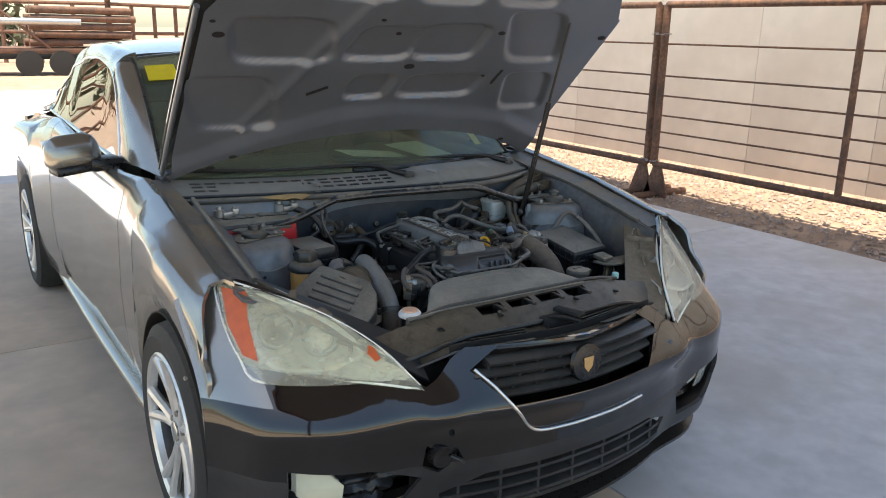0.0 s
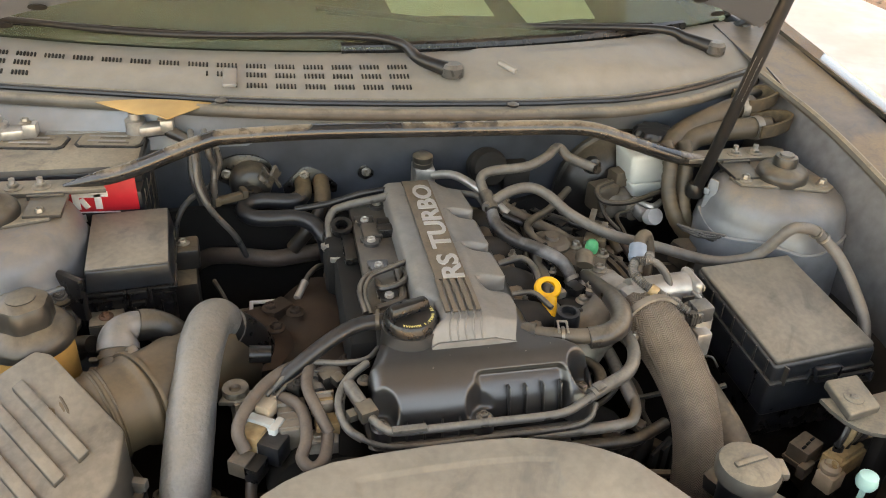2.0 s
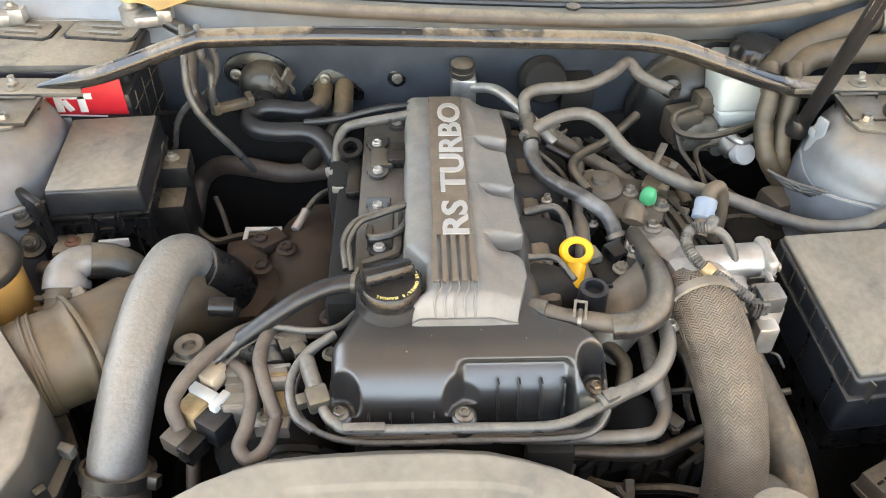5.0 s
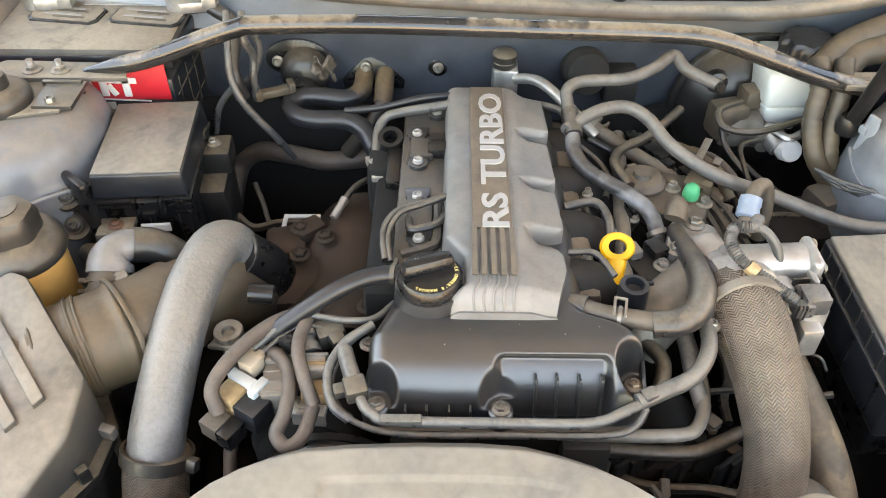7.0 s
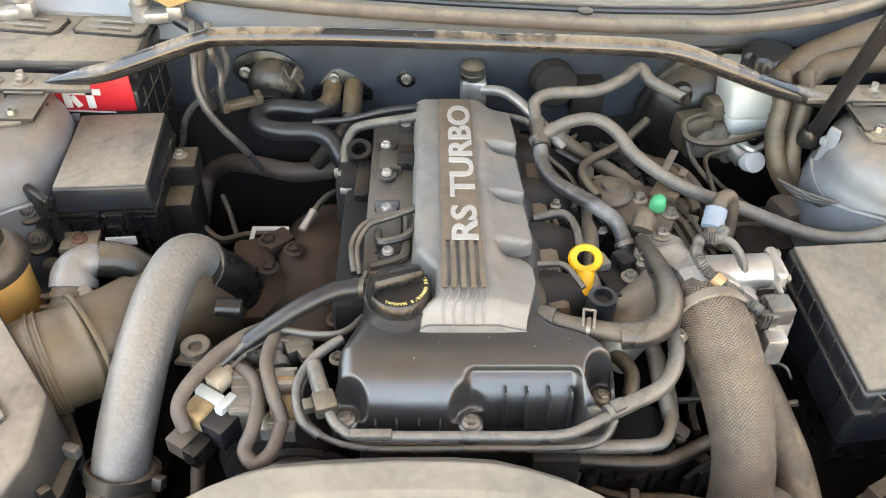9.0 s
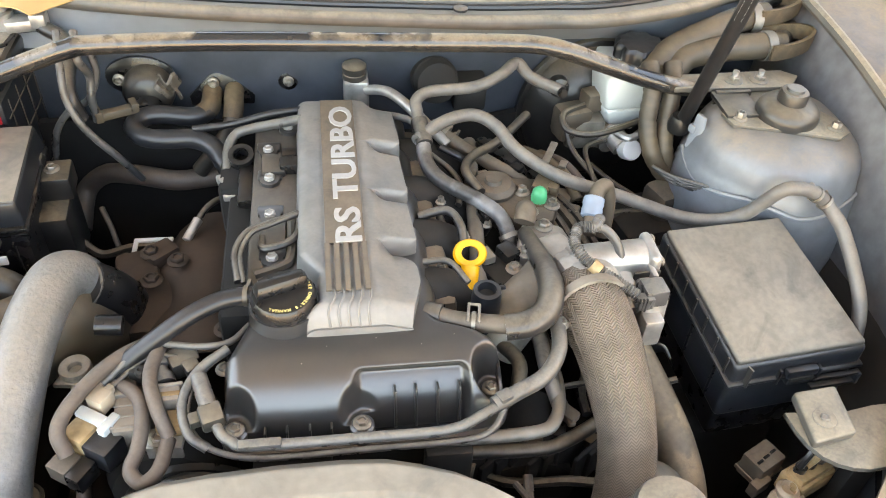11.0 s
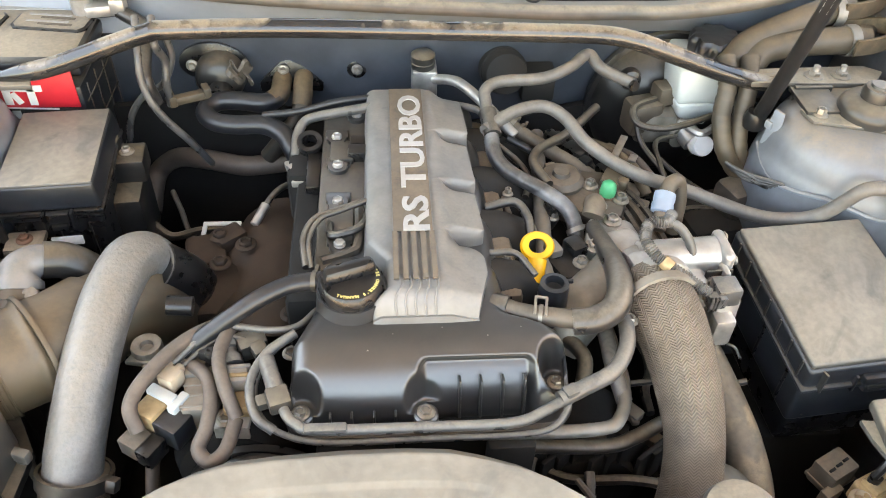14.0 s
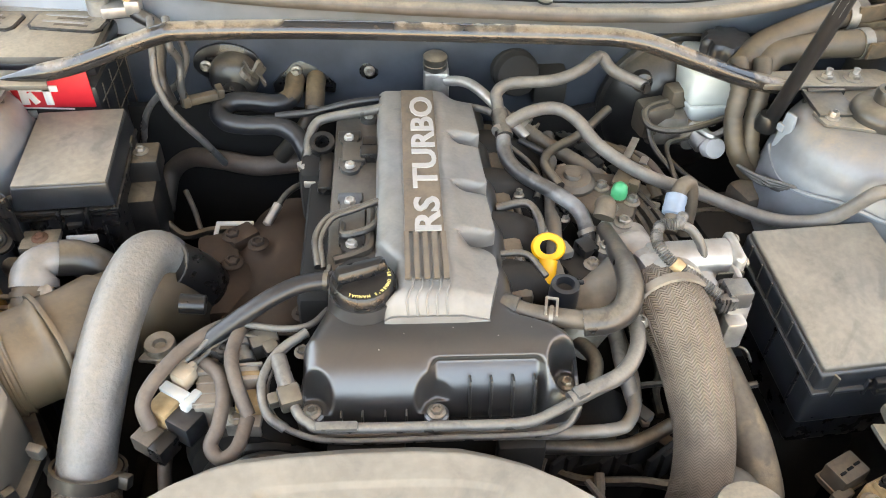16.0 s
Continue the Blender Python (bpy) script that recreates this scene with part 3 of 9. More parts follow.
def chain(z, y=4.14, x=4.63):
    c = thing("chain", "short galvanised chain that ties two fence panels", "chain", (x, y, z), "fence chains")
    for i in range(14):
        a = 2 * math.pi * i / 14
        p = Vector((x + 0.055 * math.cos(a), y + 0.105 * math.sin(a), z + 0.008 * math.sin(3 * a)))
        d = Vector((-0.055 * math.sin(a), 0.105 * math.cos(a), 0)).normalized()
        up = Vector((0, 0, 1)) if i % 2 else d.cross(Vector((0, 0, 1)))
        w = [p + d * 0.016 * math.cos(b) + up * 0.008 * math.sin(b) for b in (2 * math.pi * k / 8 for k in range(9))]
        part("link", tube(w, 0.0028, 6, 1, straight=True), M_GALV, c)


chain(1.50)
chain(0.30)

# ---- far side of the yard ----
def pipe_stack(at):
    s = thing("pipe_stack", "stack of rusty steel pipes on a low trailer", "pipes", at)
    x, y, z = at
    rng = random.Random(3)
    for row in range(5):
        for i in range(6 - row // 2):
            part("pipe", tube([(x - 0.2 + rng.uniform(-0.15, 0.1), y + i * 0.26, z + 0.14 + row * 0.24), (x + 2.6 + rng.uniform(-0.1, 0.25), y + 0.3 + i * 0.26, z + 0.14 + row * 0.24)],
                              0.11, 10, 2), M_RUST, s)
    return s


def trailer(at):
    t = thing("flat_trailer", "low steel flatbed trailer with two wheels", "trailer", at)
    x, y, z = at
    part("bed", rbox(5.4, 2.0, 0.14, (x + 0.2, y, z + 0.72), 0.02), M_RUST, t)
    part("frame_rail", rbox(6.4, 0.12, 0.16, (x - 0.2, y - 0.9, z + 0.56), 0.01), M_VOID, t)
    for sx in (-0.1, 0.8):
        part("wheel", lathe([(0.20, -0.11), (0.36, -0.10), (0.37, 0.10), (0.20, 0.11)], (x + sx, y - 1.05, z + 0.36), 24, pose(0, 0, 0, 90)), M_TYRE, t)
    for sx in (-2.4, 2.6):
        part("jack_leg", rbox(0.1, 0.1, 0.6, (x + sx, y - 0.8, z + 0.3), 0.01), M_RUST, t)
    part("mast", rbox(0.12, 0.12, 3.6, (x - 0.9, y - 0.95, z + 2.4), 0.01), M_GALV, t)
    part("side_rail", tube([(x - 2.6, y - 1.0, z + 1.55), (x + 1.4, y - 1.0, z + 1.55)], 0.10, 10, 2), M_GALV, t)
    for a, b in (((-2.4, 0.8), (-0.9, 2.0)), ((-0.9, 2.0), (0.5, 0.8))):
        part("brace", tube([(x + a[0], y - 1.0, z + a[1]), (x + b[0], y - 1.0, z + b[1])], 0.04, 8, 2), M_RUST, t)
    return t


trailer((1.7, 26.5, -0.06))
pipe_stack((2.0, 25.9, 0.74))


def far_fence(x0, y0, x1, y1, h, n):
    f = thing("yard_fence", "tall rusty pipe yard fence", "fence", ((x0 + x1) / 2, (y0 + y1) / 2, -0.06), "far yard fences")
    for k in range(n + 1):
        x, y = lerp(x0, x1, k / n), lerp(y0, y1, k / n)
        part("post", tube([(x, y, -0.06), (x, y, h * (1.9 if k % 4 == 0 else 1))], 0.11 if k % 4 == 0 else 0.08, 8, 2), M_RUST, f)
    for z in (h, h * 0.5, h * 0.12):
        part("rail", tube([(x0, y0, z), (x1, y1, z)], 0.07, 8, 2), M_RUST, f)
    return f


far_fence(5.4, 33.0, 13.2, 36.5, 2.2, 8)
far_fence(5.4, 33.0, -9.0, 38.0, 2.2, 12)


def shrub_line():
    """Dusty scrub far behind the yard: many small leaf clumps."""
    rng = np.random.RandomState(9)
    verts, faces = [], []
    for k in range(2600):
        a = rng.rand()
        cx, cy = lerp(-6, 3.2, a) + rng.randn() * 0.6, 44 + rng.randn() * 1.2
        cz = 0.2 + abs(rng.randn()) * (0.9 + 0.8 * math.sin(a * 9) ** 2)
        d = rng.randn(3, 3) * 0.22
        n = len(verts)
        verts += [(cx + q[0], cy + q[1], cz + q[2]) for q in d]
        faces.append((n, n + 1, n + 2))
    me = bpy.data.meshes.new("scrub")
    me.from_pydata(verts, [], faces)
    me.materials.append(M_SCRUB)
    return tagged(new("scrub", me), "dusty desert scrub at the edge of the yard", "scrub", kind="stuff")


M_SCRUB = material("scrub_leaf", (0.10, 0.10, 0.06), 0.9, scale=3, vary=0.4, bump=0.0)
shrub_line()


# ---- the car ----
car = thing("car", "dark grey two-door coupe with its hood propped open", "car", (0, 2.3, 0))
FW, RW, WZ, WR = 0.875, 3.695, 0.33, 0.33


def nose(x, z):
    """Depth of the front fascia at a place across and up the car."""
    def ease(v, lo, hi):
        k = min(1, max(0, (v - lo) / (hi - lo)))
        return k * k * (3 - 2 * k)
    up = ease(z, 0.56, 0.68)
    corner = ease(abs(x), 0.45, 0.76) * (1 - ease(abs(x), 0.82 - 0.08 * up, 0.94)) * (0.070 - 0.044 * up)
    bulge = corner + 0.028 * math.exp(-((abs(x) - 0.43) / 0.085) ** 2 - ((z - 0.585) / 0.055) ** 2)
    return 0.10 - bulge + 0.42 * abs(x) ** 2.2 + 1.15 * 0.035 * math.log(1 + math.exp((z - 0.625) / 0.035)) * min(1, abs(x) / 0.5) + 0.25 * max(0, 0.40 - z)


def cut_outline(bm, poly):
    """Cuts a convex x, z outline through a mesh and removes what lies in it."""
    cx, cz = sum(p[0] for p in poly) / len(poly), sum(p[1] for p in poly) / len(poly)
    planes = []
    for (ax, az), (bx, bz) in zip(poly, poly[1:] + poly[:1]):
        n = Vector((bz - az, 0, ax - bx)).normalized()
        if n.dot(Vector((cx - ax, 0, cz - az))) > 0:
            n = -n
        planes.append((Vector((ax, 0, az)), n))
    near = [f for f in bm.faces if min(v.co.x for v in f.verts) < max(p[0] for p in poly) and max(v.co.x for v in f.verts) > min(p[0] for p in poly)]
    for co, n in planes:
        near = [f for f in bm.faces if min(v.co.x for v in f.verts) < max(p[0] for p in poly) and max(v.co.x for v in f.verts) > min(p[0] for p in poly)
                and min(v.co.z for v in f.verts) < max(p[1] for p in poly) and max(v.co.z for v in f.verts) > min(p[1] for p in poly)]
        geom = set(near)
        for f in near:
            geom.update(f.edges)
            geom.update(f.verts)
        bmesh.ops.bisect_plane(bm, geom=list(geom), plane_co=co, plane_no=n, dist=1e-5)
    inside = [f for f in bm.faces if all((f.calc_center_median() - co).dot(n) < 1e-5 for co, n in planes)]
    bmesh.ops.delete(bm, geom=inside, context="FACES")


def in_outline(poly, fn, res=26, grow=1.0, thick=0.0):
    """Sheet over a convex x, z outline, from its middle out; fn(x, z) gives its depth."""
    cx, cz = sum(p[0] for p in poly) / len(poly), sum(p[1] for p in poly) / len(poly)
    ring = []
    for (ax, az), (bx, bz) in zip(poly, poly[1:] + poly[:1]):
        for k in range(5):
            ring.append((lerp(ax, bx, k / 5), lerp(az, bz, k / 5)))
    bm = bmesh.new()
    rings = []
    for j in range(1, res // 2 + 1):
        t = j / (res // 2) * grow
        rings.append([bm.verts.new((lerp(cx, x, t), fn(lerp(cx, x, t), lerp(cz, z, t)), lerp(cz, z, t))) for x, z in ring])
    c = bm.verts.new((cx, fn(cx, cz), cz))
    n = len(ring)
    for i in range(n):
        bm.faces.new((c, rings[0][i], rings[0][(i + 1) % n]))
        for a, b in zip(rings, rings[1:]):
            bm.faces.new((a[i], a[(i + 1) % n], b[(i + 1) % n], b[i]))
    if thick:
        bmesh.ops.recalc_face_normals(bm, faces=bm.faces)
        shell(bm, thick)
    return bm


LAMP = [(0.457, 0.633), (0.60, 0.655), (0.80, 0.656), (0.832, 0.70), (0.842, 0.77), (0.830, 0.852), (0.770, 0.848), (0.674, 0.815), (0.590, 0.772), (0.515, 0.713)]
GRILLE = [(-0.335, 0.665), (-0.25, 0.715), (0.25, 0.715), (0.335, 0.665), (0.245, 0.575), (-0.245, 0.575)]
INTAKE = [(-0.42, 0.34), (-0.30, 0.385), (0.30, 0.385), (0.42, 0.34), (0.40, 0.265), (-0.40, 0.265)]
FOG = [(0.53, 0.30), (0.47, 0.40), (0.60, 0.445), (0.79, 0.462), (0.79, 0.36), (0.70, 0.30)]
SLOT = [(0.46, 0.49), (0.42, 0.455), (0.40, 0.43), (0.43, 0.41), (0.47, 0.43)]


def flip(poly):
    return [(-x, z) for x, z in poly]


def top_line(x):
    return keyed(abs(x), [(0, 0.725), (0.33, 0.716), (0.37, 0.694), (0.41, 0.660), (0.445, 0.641), (0.46, 0.637), (0.515, 0.716), (0.60, 0.782), (0.68, 0.826), (0.77, 0.86), (0.83, 0.868), (0.94, 0.80)])


def bumper_crease(x, z):
    """Rounded fold that runs across the bumper under the lamps."""
    return 0.026 * math.exp(-((z - 0.565) / 0.048) ** 2) * (1 - abs(x) / 1.1)


def fascia():
    def fn(u, v):
        x = lerp(-0.93, 0.93, u)
        z = lerp(0.165, top_line(x), v)
        crease = bumper_crease(x, z)
        tuck = 0.10 * max(0, 0.25 - z) / 0.1
        return Vector((x * (1 - 0.02 * max(0, 0.35 - z)), nose(x, z) - crease + tuck, z))
    bm = sheet(fn, 124, 44)
    for poly in (GRILLE, INTAKE, FOG, flip(FOG), LAMP, flip(LAMP), flip(SLOT)):
        cut_outline(bm, poly)
    bmesh.ops.recalc_face_normals(bm, faces=bm.faces)
    if sum(f.normal.y for f in bm.faces) > 0:
        bmesh.ops.reverse_faces(bm, faces=bm.faces[:])
    for co, no in (((0.80, 0, 0), (1, 0, 0)), ((-0.80, 0, 0), (1, 0, 0)), ((0, 0, 0.612), (0, 0, 1)), ((0, 0, 0.435), (0, 0, 1))):
        bmesh.ops.bisect_plane(bm, geom=bm.verts[:] + bm.edges[:] + bm.faces[:], plane_co=co, plane_no=no, dist=1e-5)
    grey = lambda f: abs(f.calc_center_median().x) > 0.80 and f.calc_center_median().z > 0.612
    wings = []
    for side in (-1, 1):
        wing = bm.copy()
        bmesh.ops.delete(wing, geom=[f for f in wing.faces if not (grey(f) and f.calc_center_median().x * side > 0)], context="FACES")
        shell(wing, 0.012)
        wings.append(wing)
    low = lambda f: f.calc_center_median().z < 0.435
    valance = bm.copy()
    bmesh.ops.delete(valance, geom=[f for f in valance.faces if not low(f)], context="FACES")
    shell(valance, 0.012)
    bmesh.ops.delete(bm, geom=[f for f in bm.faces if grey(f) or low(f)], context="FACES")
    shell(bm, 0.012)
    return bm, wings, valance


front_skin, wings, valance = fascia()
bumper = part("front_bumper", front_skin, M_BLACKPAINT, car, "glossy black front bumper cover", 30)
part("lower_valance", valance, M_VALANCE, car, "dull dark grey lower bumper plastic", 30)
for wing in wings:
    part("fender_tip", wing, M_PAINT, car, "grey metallic fender tip beside the headlight", 30)

# grille with slats and a round badge
grille = group_part("grille", car, (0, 0.18, 0.64), "black slatted grille")
for i in range(4):
    z = 0.592 + 0.031 * i
    w = 0.25 + 0.09 * min(1, (z - 0.575) / 0.09) - (0.05 if z > 0.68 else 0)
    part("slat", sheet(lambda u, v: Vector((lerp(-w, w, u), nose(lerp(-w, w, u), 0.62) + lerp(0.008, 0.050, v), z + 0.010 * math.sin(2.2 * v) - 0.004)), 20, 4, 0.009), M_VALANCE, grille)
for i in range(9):
    x = -0.28 + 0.07 * i
    for row in range(3):
        xo = x + 0.018 * (row % 2)
        part("upright", rbox(0.009, 0.026, 0.026, (xo, nose(xo, 0.62) + 0.040, 0.609 + 0.031 * row), 0.002), M_VALANCE, grille)
part("grille_backing", sheet(lambda u, v: Vector((lerp(-0.36, 0.36, u), nose(lerp(-0.36, 0.36, u), 0.6) + 0.09, lerp(0.55, 0.72, v))), 12, 3, 0.004), M_VOID, grille)
badge = part("badge", lathe([(0.0, 0.0), (0.050, 0), (0.054, 0.006), (0.050, 0.014), (0.040, 0.016), (0.0, 0.018)], (0, 0.115, 0.642), 32, axis((0, -1, 0.1))), M_BLACK, grille, "round black badge")
part("badge_shield", prism([(-0.017, 0.02), (0.017, 0.02), (0.014, -0.008), (0, -0.024), (-0.014, -0.008)], 0.0, 0.004, 0.001, pose(0, 0.098, 0.640, 90, 0, 0)), M_CARD, badge, "pale yellow plain shield")
part("grille_trim", tube([(x, nose(x, z) - bumper_crease(x, z) - 0.004, z) for x, z in ((-0.325, 0.668), (-0.285, 0.625), (-0.235, 0.560), (-0.195, 0.508), (-0.155, 0.484), (-0.08, 0.478), (0.0, 0.476), (0.12, 0.477), (0.235, 0.484))], 0.0050, 10, 8), M_CHROME, grille, "thin bright trim line")

intake = group_part("lower_intake", car, (0, 0.2, 0.32), "black lower bumper intake")
for i in range(3):
    z = 0.285 + 0.035 * i
    part("slat", sheet(lambda u, v: Vector((lerp(-0.41, 0.41, u), nose(lerp(-0.41, 0.41, u), 0.34) + lerp(0.012, 0.05, v), z)), 16, 2, 0.009), M_VALANCE, intake)
for i in range(7):
    x = -0.36 + 0.12 * i
    part("upright", rbox(0.01, 0.04, 0.12, (x, nose(x, 0.34) + 0.035, 0.325), 0.002), M_VALANCE, intake)
part("backing", sheet(lambda u, v: Vector((lerp(-0.46, 0.46, u), nose(lerp(-0.46, 0.46, u), 0.34) + 0.07, lerp(0.23, 0.42, v))), 12, 3, 0.004), M_VOID, intake)
part("chin_lip", sheet(lambda u, v: Vector((lerp(-0.80, 0.80, u), nose(lerp(-0.80, 0.80, u), 0.3) + lerp(0.045, 0.12, v), 0.178 + lerp(-0.012, 0.005, v))), 40, 2, 0.014), M_BLACK, car, "dull black chin lip")

for side in (-1, 1):
    fog = group_part("fog_lamp", car, (side * 0.68, 0.3, 0.4), "front fog lamp in a black recess")
    poly = [(side * x, z) for x, z in FOG]
    part("recess", in_outline(poly, lambda x, z: nose(x, z) + 0.078 + 0.01 * math.sin(z * 160), 20, 1.0, 0.004), M_BLACK, fog)
    inner = [(side * x, z) for x, z in ((0.655, 0.352), (0.655, 0.40), (0.69, 0.438), (0.762, 0.443), (0.762, 0.38), (0.73, 0.345))]
    part("reflector", in_outline(inner, lambda x, z: nose(x, z) + 0.062, 12, 1.0, 0.004), M_HOUSING, fog)
    part("lens", in_outline(inner, lambda x, z: nose(x, z) + 0.034, 14, 1.0, 0.003), M_OXIDE if side < 0 else M_LENS, fog)
    # headlamp: housing, two lamps, side reflectors and a clouded lens
    lamp = group_part("headlight", car, (side * 0.66, 0.45, 0.74), "cloudy yellowed headlight" if side < 0 else "headlight with a clear glossy lens")
    poly = [(side * x, z) for x, z in LAMP]

    def deep(x, z, k):
        return nose(x, z) + k
    part("housing", in_outline(poly, lambda x, z: deep(x, z, 0.03 + 0.13 * max(0, 1 - ((abs(x) - 0.70) / 0.19) ** 2 - ((z - 0.752) / 0.11) ** 2) ** 0.6), 20, 1.0, 0.004), M_HOUSING if side < 0 else M_REFLECTOR, lamp, "cream reflector bowl" if side < 0 else "silver reflector bowl")
    part("bezel", tube([(side * x, nose(x, z) + 0.03, z) for x, z in ((0.56, 0.70), (0.66, 0.675), (0.76, 0.68), (0.787, 0.73), (0.785, 0.79), (0.755, 0.822), (0.70, 0.81), (0.62, 0.775), (0.57, 0.73), (0.56, 0.70))], 0.007, 8, 6), M_HOUSING, lamp)
    part("rim_trim", tube([(x, nose(x, z) + 0.004, z) for x, z in poly + poly[:1]], 0.0035, 6, 4), M_HOUSING, lamp)
    for cx, cz, r, name in ((0.722, 0.738, 0.038, "projector"), (0.626, 0.722, 0.040, "high_beam")):
        yb = nose(cx, cz)
        tilt = axis((side * 0.35, -1, 0.45), (side * cx, yb + 0.085, cz))
        part(name, lathe([(r * 1.25, -0.01), (r * 1.25, 0.0), (r * 1.05, 0.012), (r, 0.022), (r * 0.93, 0.022), (r * 0.8, 0.004), (0, -0.004)], m=tilt), M_CHROME, lamp)
        part("bulb_glass", lathe([(r * 0.78, 0.0), (r * 0.6, 0.018), (r * 0.3, 0.026), (0, 0.028)], m=tilt), M_BLACK if name == "projector" else M_HOUSING, lamp)
    corner = [(side * x, z) for x, z in ((0.800, 0.70), (0.826, 0.71), (0.836, 0.77), (0.824, 0.845), (0.775, 0.838), (0.792, 0.785))]
    part("turn_signal", in_outline(corner, lambda x, z: nose(x, z) + (-0.0065 if side < 0 else 0.03), 10, 1.0, 0.003), M_AMBER, lamp, "orange turn signal")
    mark = [(side * x, z) for x, z in ((0.532, 0.70), (0.545, 0.695), (0.558, 0.712), (0.548, 0.728), (0.536, 0.722))]
    part("marker", in_outline(mark, lambda x, z: nose(x, z) + (-0.0065 if side < 0 else 0.05), 8, 1.0, 0.003), M_AMBER, lamp, "small orange marker")
    part("lens", in_outline(poly, lambda x, z: nose(x, z) - 0.004, 24, 0.995, 0.004), M_CLOUD if side < 0 else M_LENS, lamp,
         "yellowed cloudy plastic lens" if side < 0 else "").visible_shadow = False

tow = part("tow_eye", merged(lathe([(0.028, 0), (0.028, 0.03)], (-0.425, nose(0.425, 0.46) + 0.02, 0.455), 20, axis((0, -1, 0))),
           tube([(-0.40, nose(0.4, 0.46) - 0.004, 0.455), (-0.385, nose(0.4, 0.46) - 0.03, 0.45), (-0.37, nose(0.4, 0.46) - 0.01, 0.435)], 0.006, 8)), M_BLACK, car, "small black tow hook cover hanging open")


# ---- body sides ----
def side_profile(y):
    """Half-width and height down the body side at a place along the car, from the top edge to the sill."""
    xg = keyed(y, [(0.5, 0.80), (0.66, 0.80), (1.0, 0.805), (1.40, 0.795), (1.6, 0.815), (2.4, 0.83), (3.1, 0.815), (3.7, 0.80), (4.5, 0.74)])
    zg = keyed(y, [(0.5, 0.855), (0.66, 0.872), (1.0, 0.942), (1.40, 0.995), (1.6, 0.985), (2.4, 0.995), (3.1, 1.03), (3.7, 0.985), (4.5, 0.92)])
    w = keyed(y, [(0.45, 0.915), (0.875, 0.934), (1.45, 0.905), (2.2, 0.902), (2.9, 0.918), (3.3, 0.955), (3.69, 0.985), (4.1, 0.955), (4.5, 0.86)])
    sill = keyed(y, [(0.45, 0.25), (1.2, 0.215), (3.3, 0.215), (4.5, 0.28)])
    return xg, zg, w, sill


def side_curve(y, v):
    xg, zg, w, sill = side_profile(y)
    cut = sill
    for c in (FW, RW):
        if abs(y - c) < 0.352:
            cut = max(cut, WZ + 0.012 + math.sqrt(max(0, 0.352 ** 2 - (y - c) ** 2)))
    pts = [(xg, zg), (xg + 0.022, zg + 0.006), (xg + 0.055, zg - 0.012), (w - 0.03, zg - 0.075), (w - 0.008, zg - 0.15), (w - 0.004, 0.70), (w, 0.60), (w - 0.006, 0.45), (w - 0.02, 0.32), (w - 0.045, sill)]
    zt = lerp(zg, cut, v) if v > 0 else zg
    # place by drop along the profile
    total = [0.0]
    for a, b in zip(pts, pts[1:]):
        total.append(total[-1] + math.dist(a, b))
    want = v * total[-1]
    for i in range(len(pts) - 1):
        if want <= total[i + 1] + 1e-9:
            t = (want - total[i]) / (total[i + 1] - total[i])
            x, z = lerp(pts[i][0], pts[i + 1][0], t), lerp(pts[i][1], pts[i + 1][1], t)
            break
    if cut > sill:
        k = (zg - z) / (zg - sill)
        z = zg - k * (zg - cut) if v > 0.18 else lerp(z, zg - k * (zg - cut), v / 0.18)
    return x, z


def body_panel(name, y0, y1, side, label, material, front=False):
    n = int((y1 - y0) / 0.0125)

    def fn(u, v):
        y = lerp(y0, y1, u)
        x, z = side_curve(y, v)
        if front:
            lead = nose(min(x, 0.93), z) - 0.035
            y = lerp(max(y0, lead), y1, u)
            x, z = side_curve(y, v)
        return Vector((side * x, y, z))
    bm = sheet(fn, n, 34)
    bmesh.ops.recalc_face_normals(bm, faces=bm.faces)
    if sum(f.normal.x for f in bm.faces) * side < 0:
        bmesh.ops.reverse_faces(bm, faces=bm.faces[:])
    shell(bm, 0.01)
    return part(name, bm, material, car, label, 40)


def screen(u, v):
    x = lerp(-0.74, 0.74, u)
    k = (x / 0.74) ** 2
    y = lerp(1.29 + 0.16 * k, 2.04 + 0.05 * k, v)
    return Vector((x * (1 - 0.10 * v), y, lerp(0.985, 1.398 - 0.03 * k, v) + 0.03 * math.sin(3.14 * v)))


